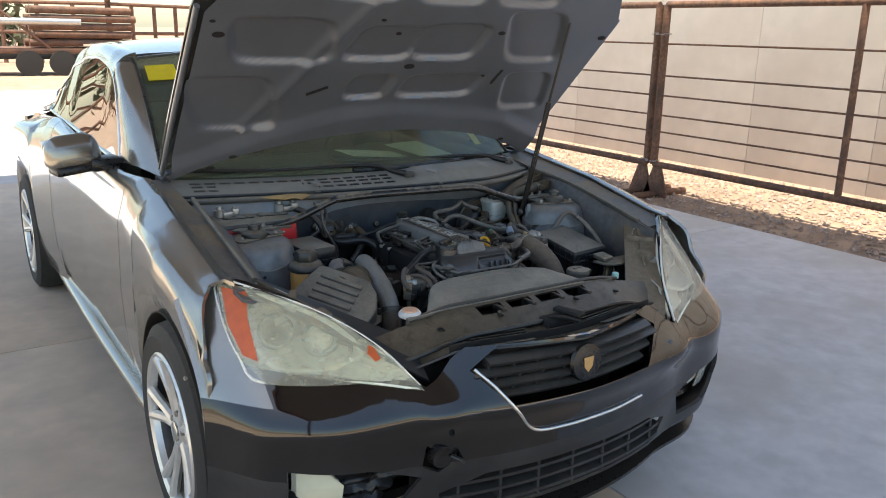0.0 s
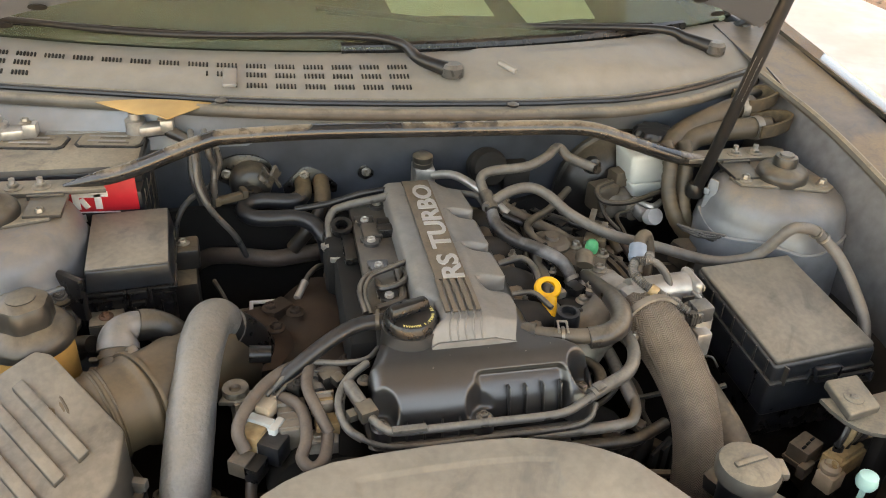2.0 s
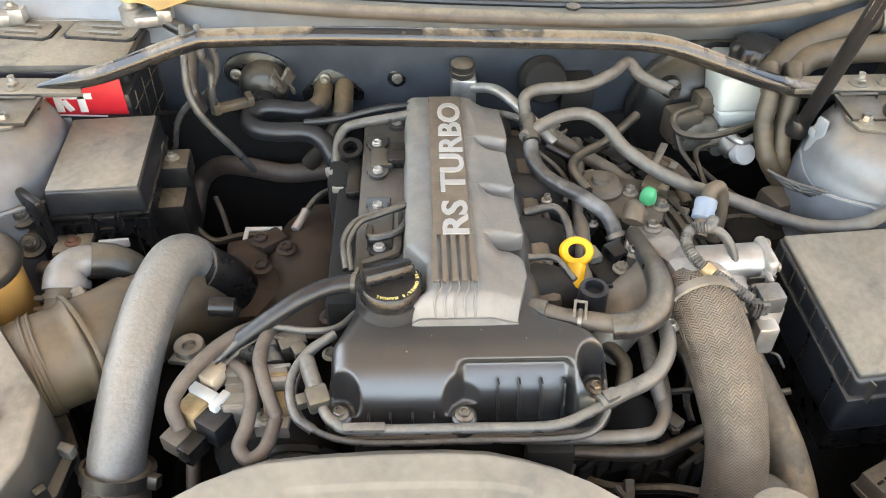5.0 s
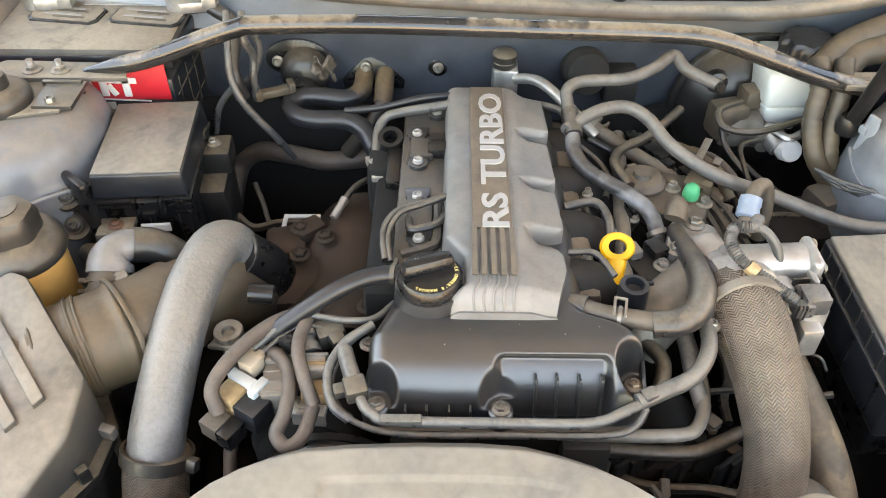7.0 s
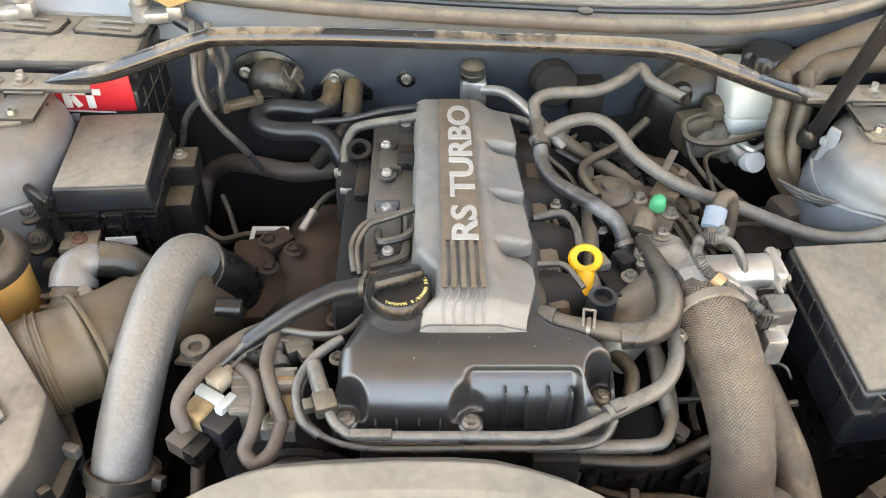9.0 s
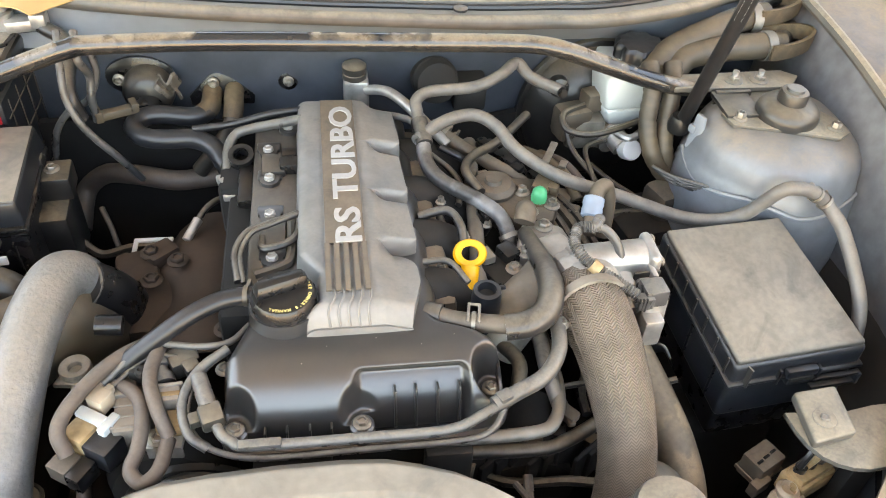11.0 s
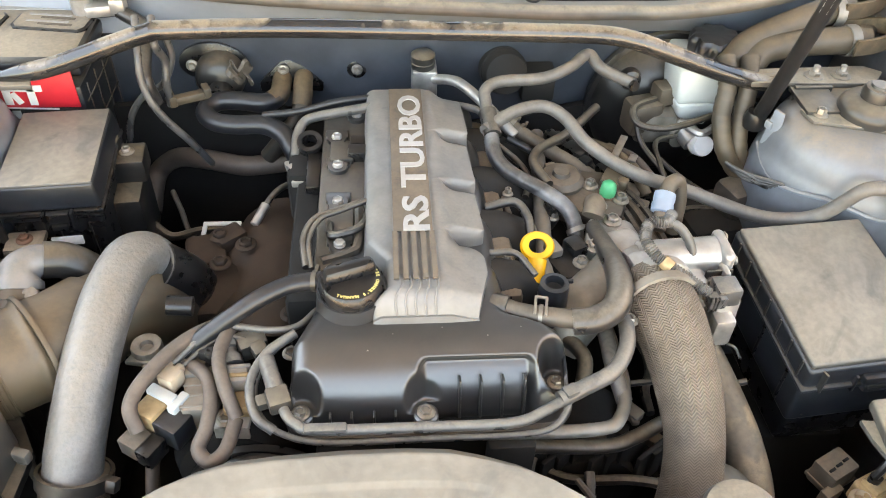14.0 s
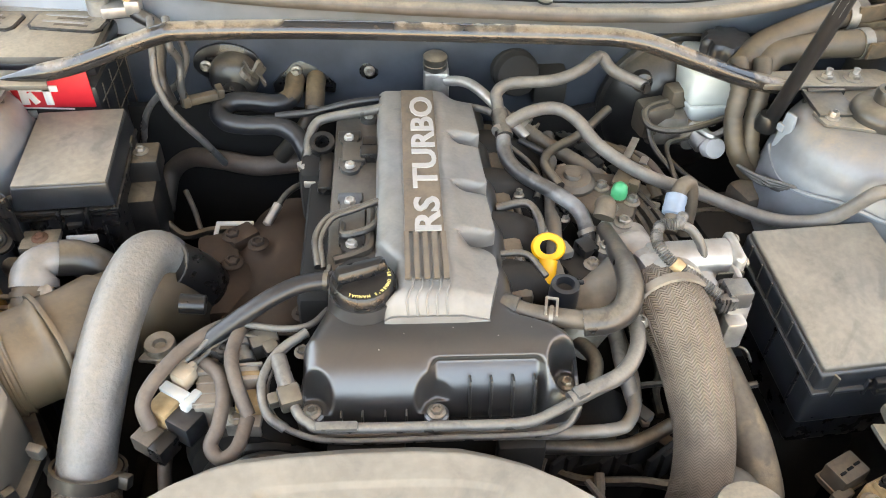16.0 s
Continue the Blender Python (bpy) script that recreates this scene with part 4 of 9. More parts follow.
for side in (-1, 1):
    body_panel("fender", 0.46, 1.475, side, "grey metallic front fender", M_PAINT, True)
    door = body_panel("door", 1.481, 2.93, side, "grey metallic door", M_PAINT)
    body_panel("rear_quarter", 2.936, 4.5, side, "grey metallic rear quarter panel", M_PAINT)
    part("side_skirt", tube([(side * 0.868, 1.24, 0.205), (side * 0.872, 2.2, 0.195), (side * 0.868, 3.33, 0.205)], 0.026, 12, 8), M_PAINT, car)
    part("door_handle", merged(rbox(0.02, 0.20, 0.028, (side * 0.905, 2.72, 0.86), 0.008)), M_PAINT, door)
    # mirror
    shell_place = Matrix.Translation((side * 0.970, 1.80, 1.045)) @ pose(0, 0, 0, 0, side * 6, side * -8)
    mirror = part("mirror", rbox(0.205, 0.125, 0.125, (0, 0, 0), 0.050, 0, (0.86, 0.72), 6, shell_place), M_PAINT, car, "grey wing mirror", 60)
    part("mirror_glass", rbox(0.165, 0.006, 0.095, (0, 0, 0), 0.003, m=shell_place @ Matrix.Translation((0, 0.061, -0.004))), M_CHROME, mirror)
    part("mirror_base", merged(rbox(0.19, 0.11, 0.030, (0, 0, 0), 0.012, m=shell_place @ Matrix.Translation((side * -0.015, 0.0, -0.062))), rbox(0.12, 0.10, 0.05, (side * 0.865, 1.80, 0.995), 0.015, side * -8)), M_BLACK, mirror)
    # glasshouse
    def glass_top(u, side=side):
        return Vector((side * keyed(u, [(0, 0.795), (0.06, 0.77), (0.16, 0.742), (0.4, 0.715), (0.7, 0.70), (0.9, 0.72), (1, 0.775)]), lerp(1.84, 3.52, u), keyed(u, [(0, 1.06), (0.05, 1.20), (0.12, 1.285), (0.22, 1.325), (0.4, 1.350), (0.62, 1.335), (0.82, 1.275), (0.94, 1.17), (1, 1.06)])))

    def glass_foot(u, side=side):
        return Vector((side * lerp(0.812, 0.806, u), lerp(1.82, 3.48, u), lerp(0.990, 1.035, u)))
    part("side_window", sheet(lambda u, v: glass_foot(u).lerp(glass_top(u), v), 36, 10, 0.004), M_SIDEGLASS, car, "tinted side window")
    part("window_trim", tube([glass_foot(1 - k / 6) for k in range(7)] + [glass_top(k / 16) for k in range(17)] + [glass_foot(1.0)], 0.0065, 8, 4), M_CHROME, car, "thin bright window trim")

    def pillar(u, v, side=side):
        a = screen(1.0 if side > 0 else 0.0, u)
        b = glass_foot(0.0).lerp(glass_top(0.0), min(1, u / 0.45)) if u < 0.45 else glass_top(0.14 * (u - 0.45) / 0.55)
        return a.lerp(b, v) + Vector((side * 0.022, -0.010, 0.020)) * math.sin(3.14 * v)

    def rail(u, v, side=side):
        a = Vector((side * lerp(0.66, 0.60, u), lerp(2.07, 3.20, u), 1.385 + 0.02 * math.sin(3.14 * u)))
        b = glass_top(lerp(0.13, 0.80, u)) + Vector((side * 0.004, 0, 0.004))
        return a.lerp(b, v) + Vector((side * 0.014, 0, 0.020)) * math.sin(3.14 * v)
    part("pillar", sheet(pillar, 40, 12, 0.02), M_PAINT, car, "grey windscreen pillar")
    part("roof_rail", sheet(rail, 30, 10, 0.02), M_PAINT, car)
    part("rear_pillar", sheet(lambda u, v: Vector((side * lerp(0.60, 0.66, u), lerp(3.15, 4.06, u), lerp(1.385, 1.0, u))).lerp(glass_top(lerp(0.80, 1.0, min(1, u * 2.2))) if u < 0.45 else Vector((side * lerp(0.775, 0.81, (u - 0.45) / 0.55), lerp(3.52, 4.06, (u - 0.45) / 0.55), lerp(1.06, 0.99, (u - 0.45) / 0.55))), v), 24, 8, 0.02), M_PAINT, car)

part("roof_panel", sheet(lambda u, v: Vector((lerp(-0.66, 0.66, u), lerp(2.05, 3.20, v), lerp(1.387, 1.43, 1 - (2 * u - 1) ** 2) + 0.012 * math.sin(3.14 * v) - 0.02 * (1 - v) ** 3)), 24, 16, 0.01), M_PAINT, car, "grey roof panel")
part("trunk_lid", sheet(lambda u, v: Vector((lerp(-0.72, 0.72, u), lerp(4.05, 4.55, v), lerp(1.0, 0.93, v))), 8, 6, 0.02), M_PAINT, car)
part("rear_bumper", sheet(lambda u, v: Vector((lerp(-0.86, 0.86, u), 4.60 - 0.35 * abs(2 * u - 1) ** 3, lerp(0.25, 0.93, v))), 24, 6, 0.02), M_PAINT, car)
part("rear_window", sheet(lambda u, v: Vector((lerp(-0.60, 0.60, u), lerp(3.15, 4.05, v), lerp(1.375, 1.0, v))), 8, 6, 0.004), M_SIDEGLASS, car)
part("rear_spoiler", tube([(-0.62, 4.42, 0.99), (-0.55, 4.45, 1.07), (0, 4.48, 1.09), (0.55, 4.45, 1.07), (0.62, 4.42, 0.99)], 0.03, 10, 8), M_PAINT, car, "grey rear spoiler")


windscreen = part("windscreen", sheet(screen, 24, 14, 0.005), M_GLASS, car, "green-tinted windscreen")
windscreen.visible_shadow = False
part("screen_border", tube([screen(0.0, v / 10) for v in range(11)] + [screen(u / 10, 1.0) for u in range(1, 11)] + [screen(1.0, 1 - v / 10) for v in range(1, 11)], 0.007, 8, 2), M_BLACK, car, "black windscreen edge")


def on_screen(u0, u1, v0, v1, off):
    return sheet(lambda u, v: screen(lerp(u0, u1, u), lerp(v0, v1, v)) + Vector((0, off * 0.6, -off)), 4, 4, 0.001)


part("sun_strip_sticker", on_screen(0.02, 0.10, 0.70, 0.86, -0.007), M_STICKER, car, "bright yellow sticker on the windscreen")
part("pass_sticker", on_screen(0.90, 0.925, 0.10, 0.20, 0.012), M_STICKER, car, "small yellow sticker inside the windscreen")

# cabin
part("dashboard", merged(sheet(lambda u, v: Vector((lerp(-0.70, 0.70, u), lerp(1.46, 1.98, v), 0.95 + 0.03 * math.sin(3.14 * v) + 0.03 * math.exp(-((lerp(-0.7, 0.7, u) - 0.37) / 0.16) ** 2) * v)), 24, 8, 0.02),
     rbox(1.4, 0.03, 0.4, (0, 1.98, 0.76), 0.01)), M_INTERIOR, car, "dark grey dashboard")
part("steering_wheel", tube([(0.37 + 0.18 * math.cos(a), 2.13 - 0.05 * math.sin(a), 0.93 + 0.17 * math.sin(a)) for a in (6.2832 * i / 20 for i in range(21))], 0.014, 8, 2), M_INTERIOR, car)
for sx in (-0.37, 0.37):
    part("seat", merged(rbox(0.50, 0.16, 0.66, (sx, 2.72, 0.80), 0.05, m=pose(0, 0, 0, -14)), rbox(0.28, 0.10, 0.18, (sx, 2.82, 1.20), 0.04, m=pose(0, 0, 0, -10)), rbox(0.52, 0.5, 0.16, (sx, 2.45, 0.50), 0.05)), M_INTERIOR, car, "dark front seat")
part("cabin_floor", rbox(1.5, 2.6, 0.04, (0, 2.7, 0.34), 0.01), M_INTERIOR, car)
# Added white sheets stand in for bright roof panels mirrored in the windscreen.
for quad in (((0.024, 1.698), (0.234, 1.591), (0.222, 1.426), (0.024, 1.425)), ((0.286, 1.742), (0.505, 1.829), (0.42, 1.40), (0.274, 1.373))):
    solo("reflection_sheet", sheet(lambda u, v: Vector((*(Vector(quad[3]).lerp(Vector(quad[2]), u)).lerp(Vector(quad[0]).lerp(Vector(quad[1]), u), v), 1.0 + 0.003 * math.sin(3 * u + v))), 6, 6, 0.001), M_GLARESHEET,
         "white sheet on the dashboard standing in for a roof reflection in the windscreen", "paper", "papers on the dashboard")



# ---- wheels ----
def wheel(side, y, label):
    w = group_part("wheel", car, (side * 0.84, y, WZ), label)
    x = side * (0.925 if y < 2 else 0.968)
    m = pose(x, y, WZ, 0, 90 * side, 0)
    part("tyre", lathe([(0.24, -0.20), (0.30, -0.205), (0.322, -0.19), (0.33, -0.16), (0.33, -0.05), (0.322, -0.018), (0.29, 0.0), (0.245, -0.008), (0.236, -0.02), (0.236, -0.19), (0.24, -0.20)], m=m, seg=48), M_TYRE, w)
    rim = part("rim", merged(lathe([(0.236, -0.02), (0.242, -0.008), (0.236, -0.002), (0.224, -0.010), (0.219, -0.03), (0.236, -0.02)], m=m, seg=48),
               lathe([(0.0, -0.028), (0.032, -0.028), (0.062, -0.034), (0.075, -0.05), (0.07, -0.09), (0, -0.09)], m=m, seg=32)), M_RIM, w)
    part("barrel", lathe([(0.219, -0.03), (0.214, -0.05), (0.21, -0.18), (0.225, -0.18), (0.229, -0.05), (0.219, -0.03)], m=m, seg=48), M_CAPGREY, w)
    for k in range(5):
        for d in (-0.17, 0.17):
            a = 2 * math.pi * k / 5 + 0.3
            p = [Vector((math.cos(a + d * f) * r, math.sin(a + d * f) * r, z)) for r, f, z in ((0.05, 0.5, -0.042), (0.12, 0.75, -0.034), (0.19, 1.0, -0.022), (0.228, 1.12, -0.016))]
            bm = tube(p, 0.0150, 8, 4, wave=lambda u: 1.0 + 0.25 * abs(u - 0.4))
            bm.transform(m)
            part("spoke", bm, M_RIM, rim)
    part("hub_cap", lathe([(0.031, -0.028), (0.031, -0.022), (0.026, -0.019), (0, -0.018)], m=m), M_CHROME, rim)
    for k in range(5):
        a = 2 * math.pi * k / 5
        part("lug_nut", lathe([(0.011, -0.05), (0.011, -0.03), (0.007, -0.026)], (0, 0, 0), 6, m @ Matrix.Translation((0.055 * math.cos(a), 0.055 * math.sin(a), 0))), M_STEEL, rim)
    part("brake_disc", lathe([(0.09, -0.12), (0.16, -0.12), (0.16, -0.10), (0.09, -0.10), (0.09, -0.12)], m=m, seg=32), M_ALUDIRTY, w)
    # Added dark disc that gives the gaps between the spokes their shade.
    part("spoke_gap_disc", lathe([(0.0, -0.135), (0.205, -0.135), (0.205, -0.13), (0, -0.13)], m=m, seg=32), M_VOID, w)
    part("brake_caliper", rbox(0.08, 0.08, 0.16, (side * 0.83, y + 0.13, WZ + 0.03), 0.015), M_VOID, w)


for side in (-1, 1):
    wheel(side, FW, "front alloy wheel with five split spokes")
    wheel(side, RW, "rear alloy wheel with five split spokes")
    for y in (FW, RW):
        part("wheel_arch_liner", sheet(lambda u, v: Vector((side * lerp(0.66, 0.905, v), y + 0.362 * math.cos(lerp(-0.25, 3.39, u)), WZ + 0.362 * math.sin(lerp(-0.25, 3.39, u)))), 30, 2, 0.004), M_VOID, car)
part("underbody", rbox(1.36, 3.9, 0.03, (0, 2.35, 0.22), 0.0), M_VOID, car)
part("fender_screw", lathe([(0.006, 0), (0.006, 0.006), (0, 0.007)], (-0.928, 0.60, 0.615), 12, axis((-1, -0.2, 0))), M_STEEL, car)


# ---- open hood ----
HINGE = (1.40, 1.0)


def hood_place(x, s, off=0.0):
    """Place on the open hood: across, up its length from the hinge, and below its inner face."""
    c = math.sqrt(0.5)
    return Vector((x, HINGE[0] - s * c - off * c, HINGE[1] + s * c - off * c))


def hood_half(s):
    return keyed(s, [(0.0, 0.765), (0.3, 0.772), (0.77, 0.775), (0.88, 0.71), (1.05, 0.56), (1.18, 0.46)])


def hood_start(x):
    return 0.235 * max(0, 1 - (x / 0.77) ** 2) ** 0.8


POCKETS = [
    # across, along, half across, half along, skew
    (-0.50, 0.66, 0.15, 0.085, -0.25), (-0.60, 0.385, 0.13, 0.115, -0.35), (-0.155, 0.655, 0.115, 0.07, 0.35), (0.085, 0.665, 0.115, 0.075, 0.15),
    (-0.145, 0.452, 0.075, 0.055, 0.2), (0.14, 0.452, 0.15, 0.055, 0.25), (0.425, 0.69, 0.115, 0.11, -0.45), (0.54, 0.41, 0.10, 0.095, -0.35),
    (-0.30, 0.93, 0.12, 0.09, 0.0), (0.0, 0.93, 0.12, 0.09, 0.0), (0.30, 0.93, 0.12, 0.09, 0.0),
]


def hood_relief(x, s):
    """Depth of the stamped inner panel: ribs stand out, pockets lie back."""
    d = 0.0
    for px, ps, hx, hs, skew in POCKETS:
        qx, qs = (x - px - skew * (s - ps)) / hx, (s - ps) / hs
        r = (abs(qx) ** 5 + abs(qs) ** 5) ** 0.2
        d = max(d, min(1, max(0, (1.14 - r) / 0.17)))
    band = keyed(x, [(-0.77, 0.13), (-0.70, 0.17), (-0.45, 0.295), (-0.21, 0.375), (0.0, 0.39), (0.37, 0.343), (0.52, 0.31), (0.77, 0.19)])
    step = min(1, max(0, (band - s) / 0.075))
    ridge = math.exp(-((x - lerp(-0.54, -0.33, (s - 0.266) / 0.432)) / 0.022) ** 2) if 0.25 < s < 0.85 else 0.0
    return -0.020 * (3 * d * d - 2 * d ** 3) + 0.024 * (3 * step ** 2 - 2 * step ** 3) + 0.012 * ridge


def hood_inner(u, v):
    s = lerp(0.0, 1.16, v)
    x = lerp(-1, 1, u) * (hood_half(s) - 0.02)
    st = hood_start(x)
    s = lerp(st + 0.01, 1.16, v)
    x = lerp(-1, 1, u) * (hood_half(s) - 0.02)
    return hood_place(x, s, 0.022 + hood_relief(x, s))


def hood_outer(u, v):
    s = lerp(hood_start(lerp(-0.76, 0.76, u)), 1.19, v)
    x = lerp(-1, 1, u) * hood_half(s)
    return hood_place(x, lerp(hood_start(x), 1.19, v), -0.03 - 0.03 * (1 - (2 * u - 1) ** 2))


hood = part("hood", sheet(hood_outer, 40, 40, 0.006), M_PAINT, car, "open hood propped at a steep angle", 30)
part("inner_panel", sheet(hood_inner, 170, 120), M_HOODIN, hood, "blue-grey stamped inner hood panel", 60)
part("hood_edge", tube([hood_place(-hood_half(s) + 0.006, s, 0.0) for s in (0.02, 0.2, 0.4, 0.6, 0.77)], 0.009, 10, 4), M_HOODIN, hood)
part("hood_edge", tube([hood_place(hood_half(s) - 0.006, s, 0.0) for s in (0.02, 0.2, 0.4, 0.6, 0.77)], 0.009, 10, 4), M_HOODIN, hood)
part("hood_edge", tube([hood_place(x, hood_start(x) + 0.01, 0.020) for x in (-0.75, -0.6, -0.4, -0.2, 0, 0.2, 0.4, 0.6, 0.75)], 0.018, 10, 4), M_HOODIN, hood)
for x, s, r in ((-0.703, 0.69, 0.013), (-0.728, 0.74, 0.006), (-0.557, 0.15, 0.010), (-0.624, 0.097, 0.011), (-0.121, 0.685, 0.007), (0.258, 0.715, 0.010), (0.725, 0.70, 0.012), (-0.036, 0.557, 0.014), (0.56, 0.15, 0.010), (0.62, 0.10, 0.010), (-0.21, 0.76, 0.006), (0.30, 0.50, 0.007)):
    o = 0.0245 + hood_relief(x, s)
    part("drain_hole", lathe([(0, -0.001), (r, -0.001), (r, 0.001), (0, 0.001)], m=axis((0, -1, -1), hood_place(x, s, o)) @ Matrix.Diagonal((1.4, 0.8, 1, 1))), M_VOID, hood)
for x, s, r in ((-0.335, 0.447, 28), (0.355, 0.50, 80)):
    part("slot_hole", rbox(0.075, 0.012, 0.002, (0, 0, 0), 0.0008, m=axis((0, -1, -1), (0, 0, 0)) @ pose(0, 0, 0, 0, 0, r)), M_VOID, hood).location = hood_place(x, s, 0.026 + hood_relief(x, s))
for sx in (-1, 1):
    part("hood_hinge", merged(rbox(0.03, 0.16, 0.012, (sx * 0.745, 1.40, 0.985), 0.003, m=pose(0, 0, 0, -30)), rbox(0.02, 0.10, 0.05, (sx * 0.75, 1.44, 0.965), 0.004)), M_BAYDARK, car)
part("prop_rod", tube([(0.472, 0.992, 0.835), (0.480, 0.965, 0.95), (0.50, 0.92, 1.18), (0.505, 0.905, 1.25)], 0.0098, 20, 6), M_BLACKROD, car, "black gas strut holding the hood")
ROD_LOW, ROD_HIGH = Vector((0.480, 0.965, 0.95)), Vector((0.50, 0.92, 1.18))
rod_way = (ROD_HIGH - ROD_LOW).normalized()
rod_face = Vector((-0.55, -0.75, 0.3))
rod_face = (rod_face - rod_way * rod_face.dot(rod_way)).normalized()
rod_side = rod_way.cross(rod_face)
for k in range(4):
    for j in range(9):
        p = ROD_LOW + rod_way * (0.055 + 0.0085 * j + 0.002 * (k % 2)) + rod_face * 0.0088 + rod_side * (0.0026 * (k - 1.5))
        part("print_bar", tube([p, p + rod_way * (0.0062 - 0.002 * ((j * 3 + k) % 3))], 0.00045, 5, 1), M_SMUDGE, car)
part("prop_shaft", tube([(0.505, 0.905, 1.25), (0.53, 0.845, 1.53)], 0.005, 8, 2), M_BLACKROD, car)
part("strut_ball", lathe([(0, 0), (0.014, 0.003), (0.016, 0.014), (0.012, 0.026), (0, 0.03)], (0.470, 0.995, 0.815), 16), M_BLACKROD, car)


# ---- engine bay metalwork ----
part("firewall", sheet(lambda u, v: Vector((lerp(-0.70, 0.70, u), 1.185 + 0.03 * (1 - v) + 0.012 * math.sin(9 * u), lerp(0.36, 0.885, v))), 30, 12, 0.01), M_BAYDARK, car, "blue-grey firewall with its shade in the paint")
# Added dark sheet for the shade on the lower firewall.
part("firewall_shade_sheet", sheet(lambda u, v: Vector((lerp(-0.62, 0.62, u), 1.168 + 0.012 * math.sin(14 * u) * math.sin(5 * v), lerp(0.36, 0.74 + 0.02 * math.sin(9 * u), v))), 30, 8, 0.012), M_PIT, car, "near-black sheet that stands in for the shade low on the firewall")


def cowl_edge(x):
    """Front edge of the cowl across the car."""
    return keyed(x, [(-0.73, 1.28), (-0.475, 1.214), (-0.294, 1.167), (-0.172, 1.143), (0.0, 1.121), (0.21, 1.102), (0.365, 1.102), (0.46, 1.122), (0.547, 1.155), (0.73, 1.25)])


part("cowl_front", sheet(lambda u, v: Vector((lerp(-0.70, 0.70, u), lerp(1.18, cowl_edge(lerp(-0.70, 0.70, u)) + 0.008, v), lerp(0.86, 0.930, v))), 40, 6, 0.006), M_BAY, car, "blue-grey painted cowl panel")
part("cowl_seal", tube([(x, cowl_edge(x) - 0.004, 0.930) for x in (-0.70, -0.6, -0.475, -0.38, -0.294, -0.172, 0, 0.1, 0.21, 0.3, 0.365, 0.46, 0.547, 0.62, 0.68)], 0.010, 10, 4), M_PLASTICTAN, car, "dusty rubber cowl seal")


def cowl(u, v):
    x = lerp(-0.73, 0.73, u)
    k = (x / 0.73) ** 2
    y = lerp(cowl_edge(x), 1.30 + 0.15 * k, v)
    z = 0.934 + 0.042 * v + 0.010 * math.sin(3.14 * v)
    if 0.10 < x < 0.62 and 0.12 < v < 0.95:
        rise = min(1, (x - 0.10) / 0.05) * min(1, (0.62 - x) / 0.12) * min(1, (v - 0.12) / 0.15) * min(1, (0.95 - v) / 0.12)
        inner = min(1, max(0, (x - 0.23) / 0.03)) * min(1, max(0, (0.47 - x) / 0.04)) * min(1, max(0, (v - 0.22) / 0.12)) * min(1, max(0, (0.72 - v) / 0.12))
        z += 0.014 * rise + 0.010 * inner
    return Vector((x, y, z))


cowl_panel = part("cowl_panel", sheet(cowl, 110, 26, 0.006), M_COWL, car, "dusty grey plastic cowl panel with vent slots", 50)
for row in range(3):
    for i in range(118):
        x = -0.675 + 0.0059 * i
        if i % 8 > 5 or (row < 2 and 12 < i < 69 and not (row == 1 and i > 60)):
            continue
        part("vent_slot", rbox(0.0026, 0.010, 0.003, cowl((x + 0.73) / 1.46, (0.30, 0.46, 0.62)[row]) + Vector((0, 0, 0.0012)), 0.0, m=pose(0, 0, 0, 16)), M_VOID, cowl_panel)
# Black strip laid in as the shade of the gap below the windscreen.
part("drain_gap_strip", tube([cowl(0.44 + 0.48 * u / 10, 0.985) + Vector((0, 0.004, 0.006)) for u in range(11)], 0.011, 8, 4), M_BLACK, cowl_panel)
part("slot_divider", rbox(0.022, 0.11, 0.006, cowl(0.31, 0.45) + Vector((0, 0, 0.003)), 0.002), M_COWL, cowl_panel)
part("seal_line", tube([cowl(u / 20, 0.06) + Vector((0, 0, 0.005)) for u in range(21)], 0.0045, 8, 4), M_RUBBERCLEAN, cowl_panel)
part("seal_ridge", tube([cowl(u / 20, 0.11) + Vector((0, 0, 0.003)) for u in range(21)], 0.004, 8, 4), M_PLASTICTAN, cowl_panel)
for u in (0.30, 0.62):
    part("cowl_clip", lathe([(0.010, 0), (0.010, 0.003), (0.005, 0.005), (0, 0.005)], cowl(u, 0.02) + Vector((0, 0, 0.008)), 14), M_RUBBER, cowl_panel)
part("cowl_crack_lip", tube([cowl(0.62, 0.50) + Vector((0, 0, 0.004)), cowl(0.635, 0.36) + Vector((0, 0, 0.004))], 0.006, 8, 4), M_COWL, cowl_panel)
for x0, x1, y0, py in ((-0.70, 0.091, 1.325, 1.20), (-0.12, 0.625, 1.35, 1.285)):
    pts = [(x1, py, 0.972), (x1 - 0.05, py + 0.025, 0.985), (x1 - 0.12, y0 - 0.02, 1.0), (lerp(x0, x1, 0.4), y0 + 0.008, 1.004), (x0, y0 + 0.09, 1.016)]
    wiper = part("wiper_arm", tube(pts, 0.0085, 10, 6, lambda u: 1.65 - 0.95 * min(1, u * 1.6)), M_BLACKROD, car, "black wiper arm")
    part("wiper_pivot", lathe([(0.019, 0), (0.019, 0.016), (0.014, 0.022), (0, 0.024)], (pts[0][0], pts[0][1], 0.964), 20), M_CONDUIT, wiper)
    part("wiper_blade", tube([(x1 - 0.1, y0 + 0.012, 0.996), (lerp(x0, x1, 0.5), y0 + 0.02, 0.998), (x0 + 0.02, y0 + 0.10, 1.006)], 0.006, 6, 6), M_BLACK, wiper)

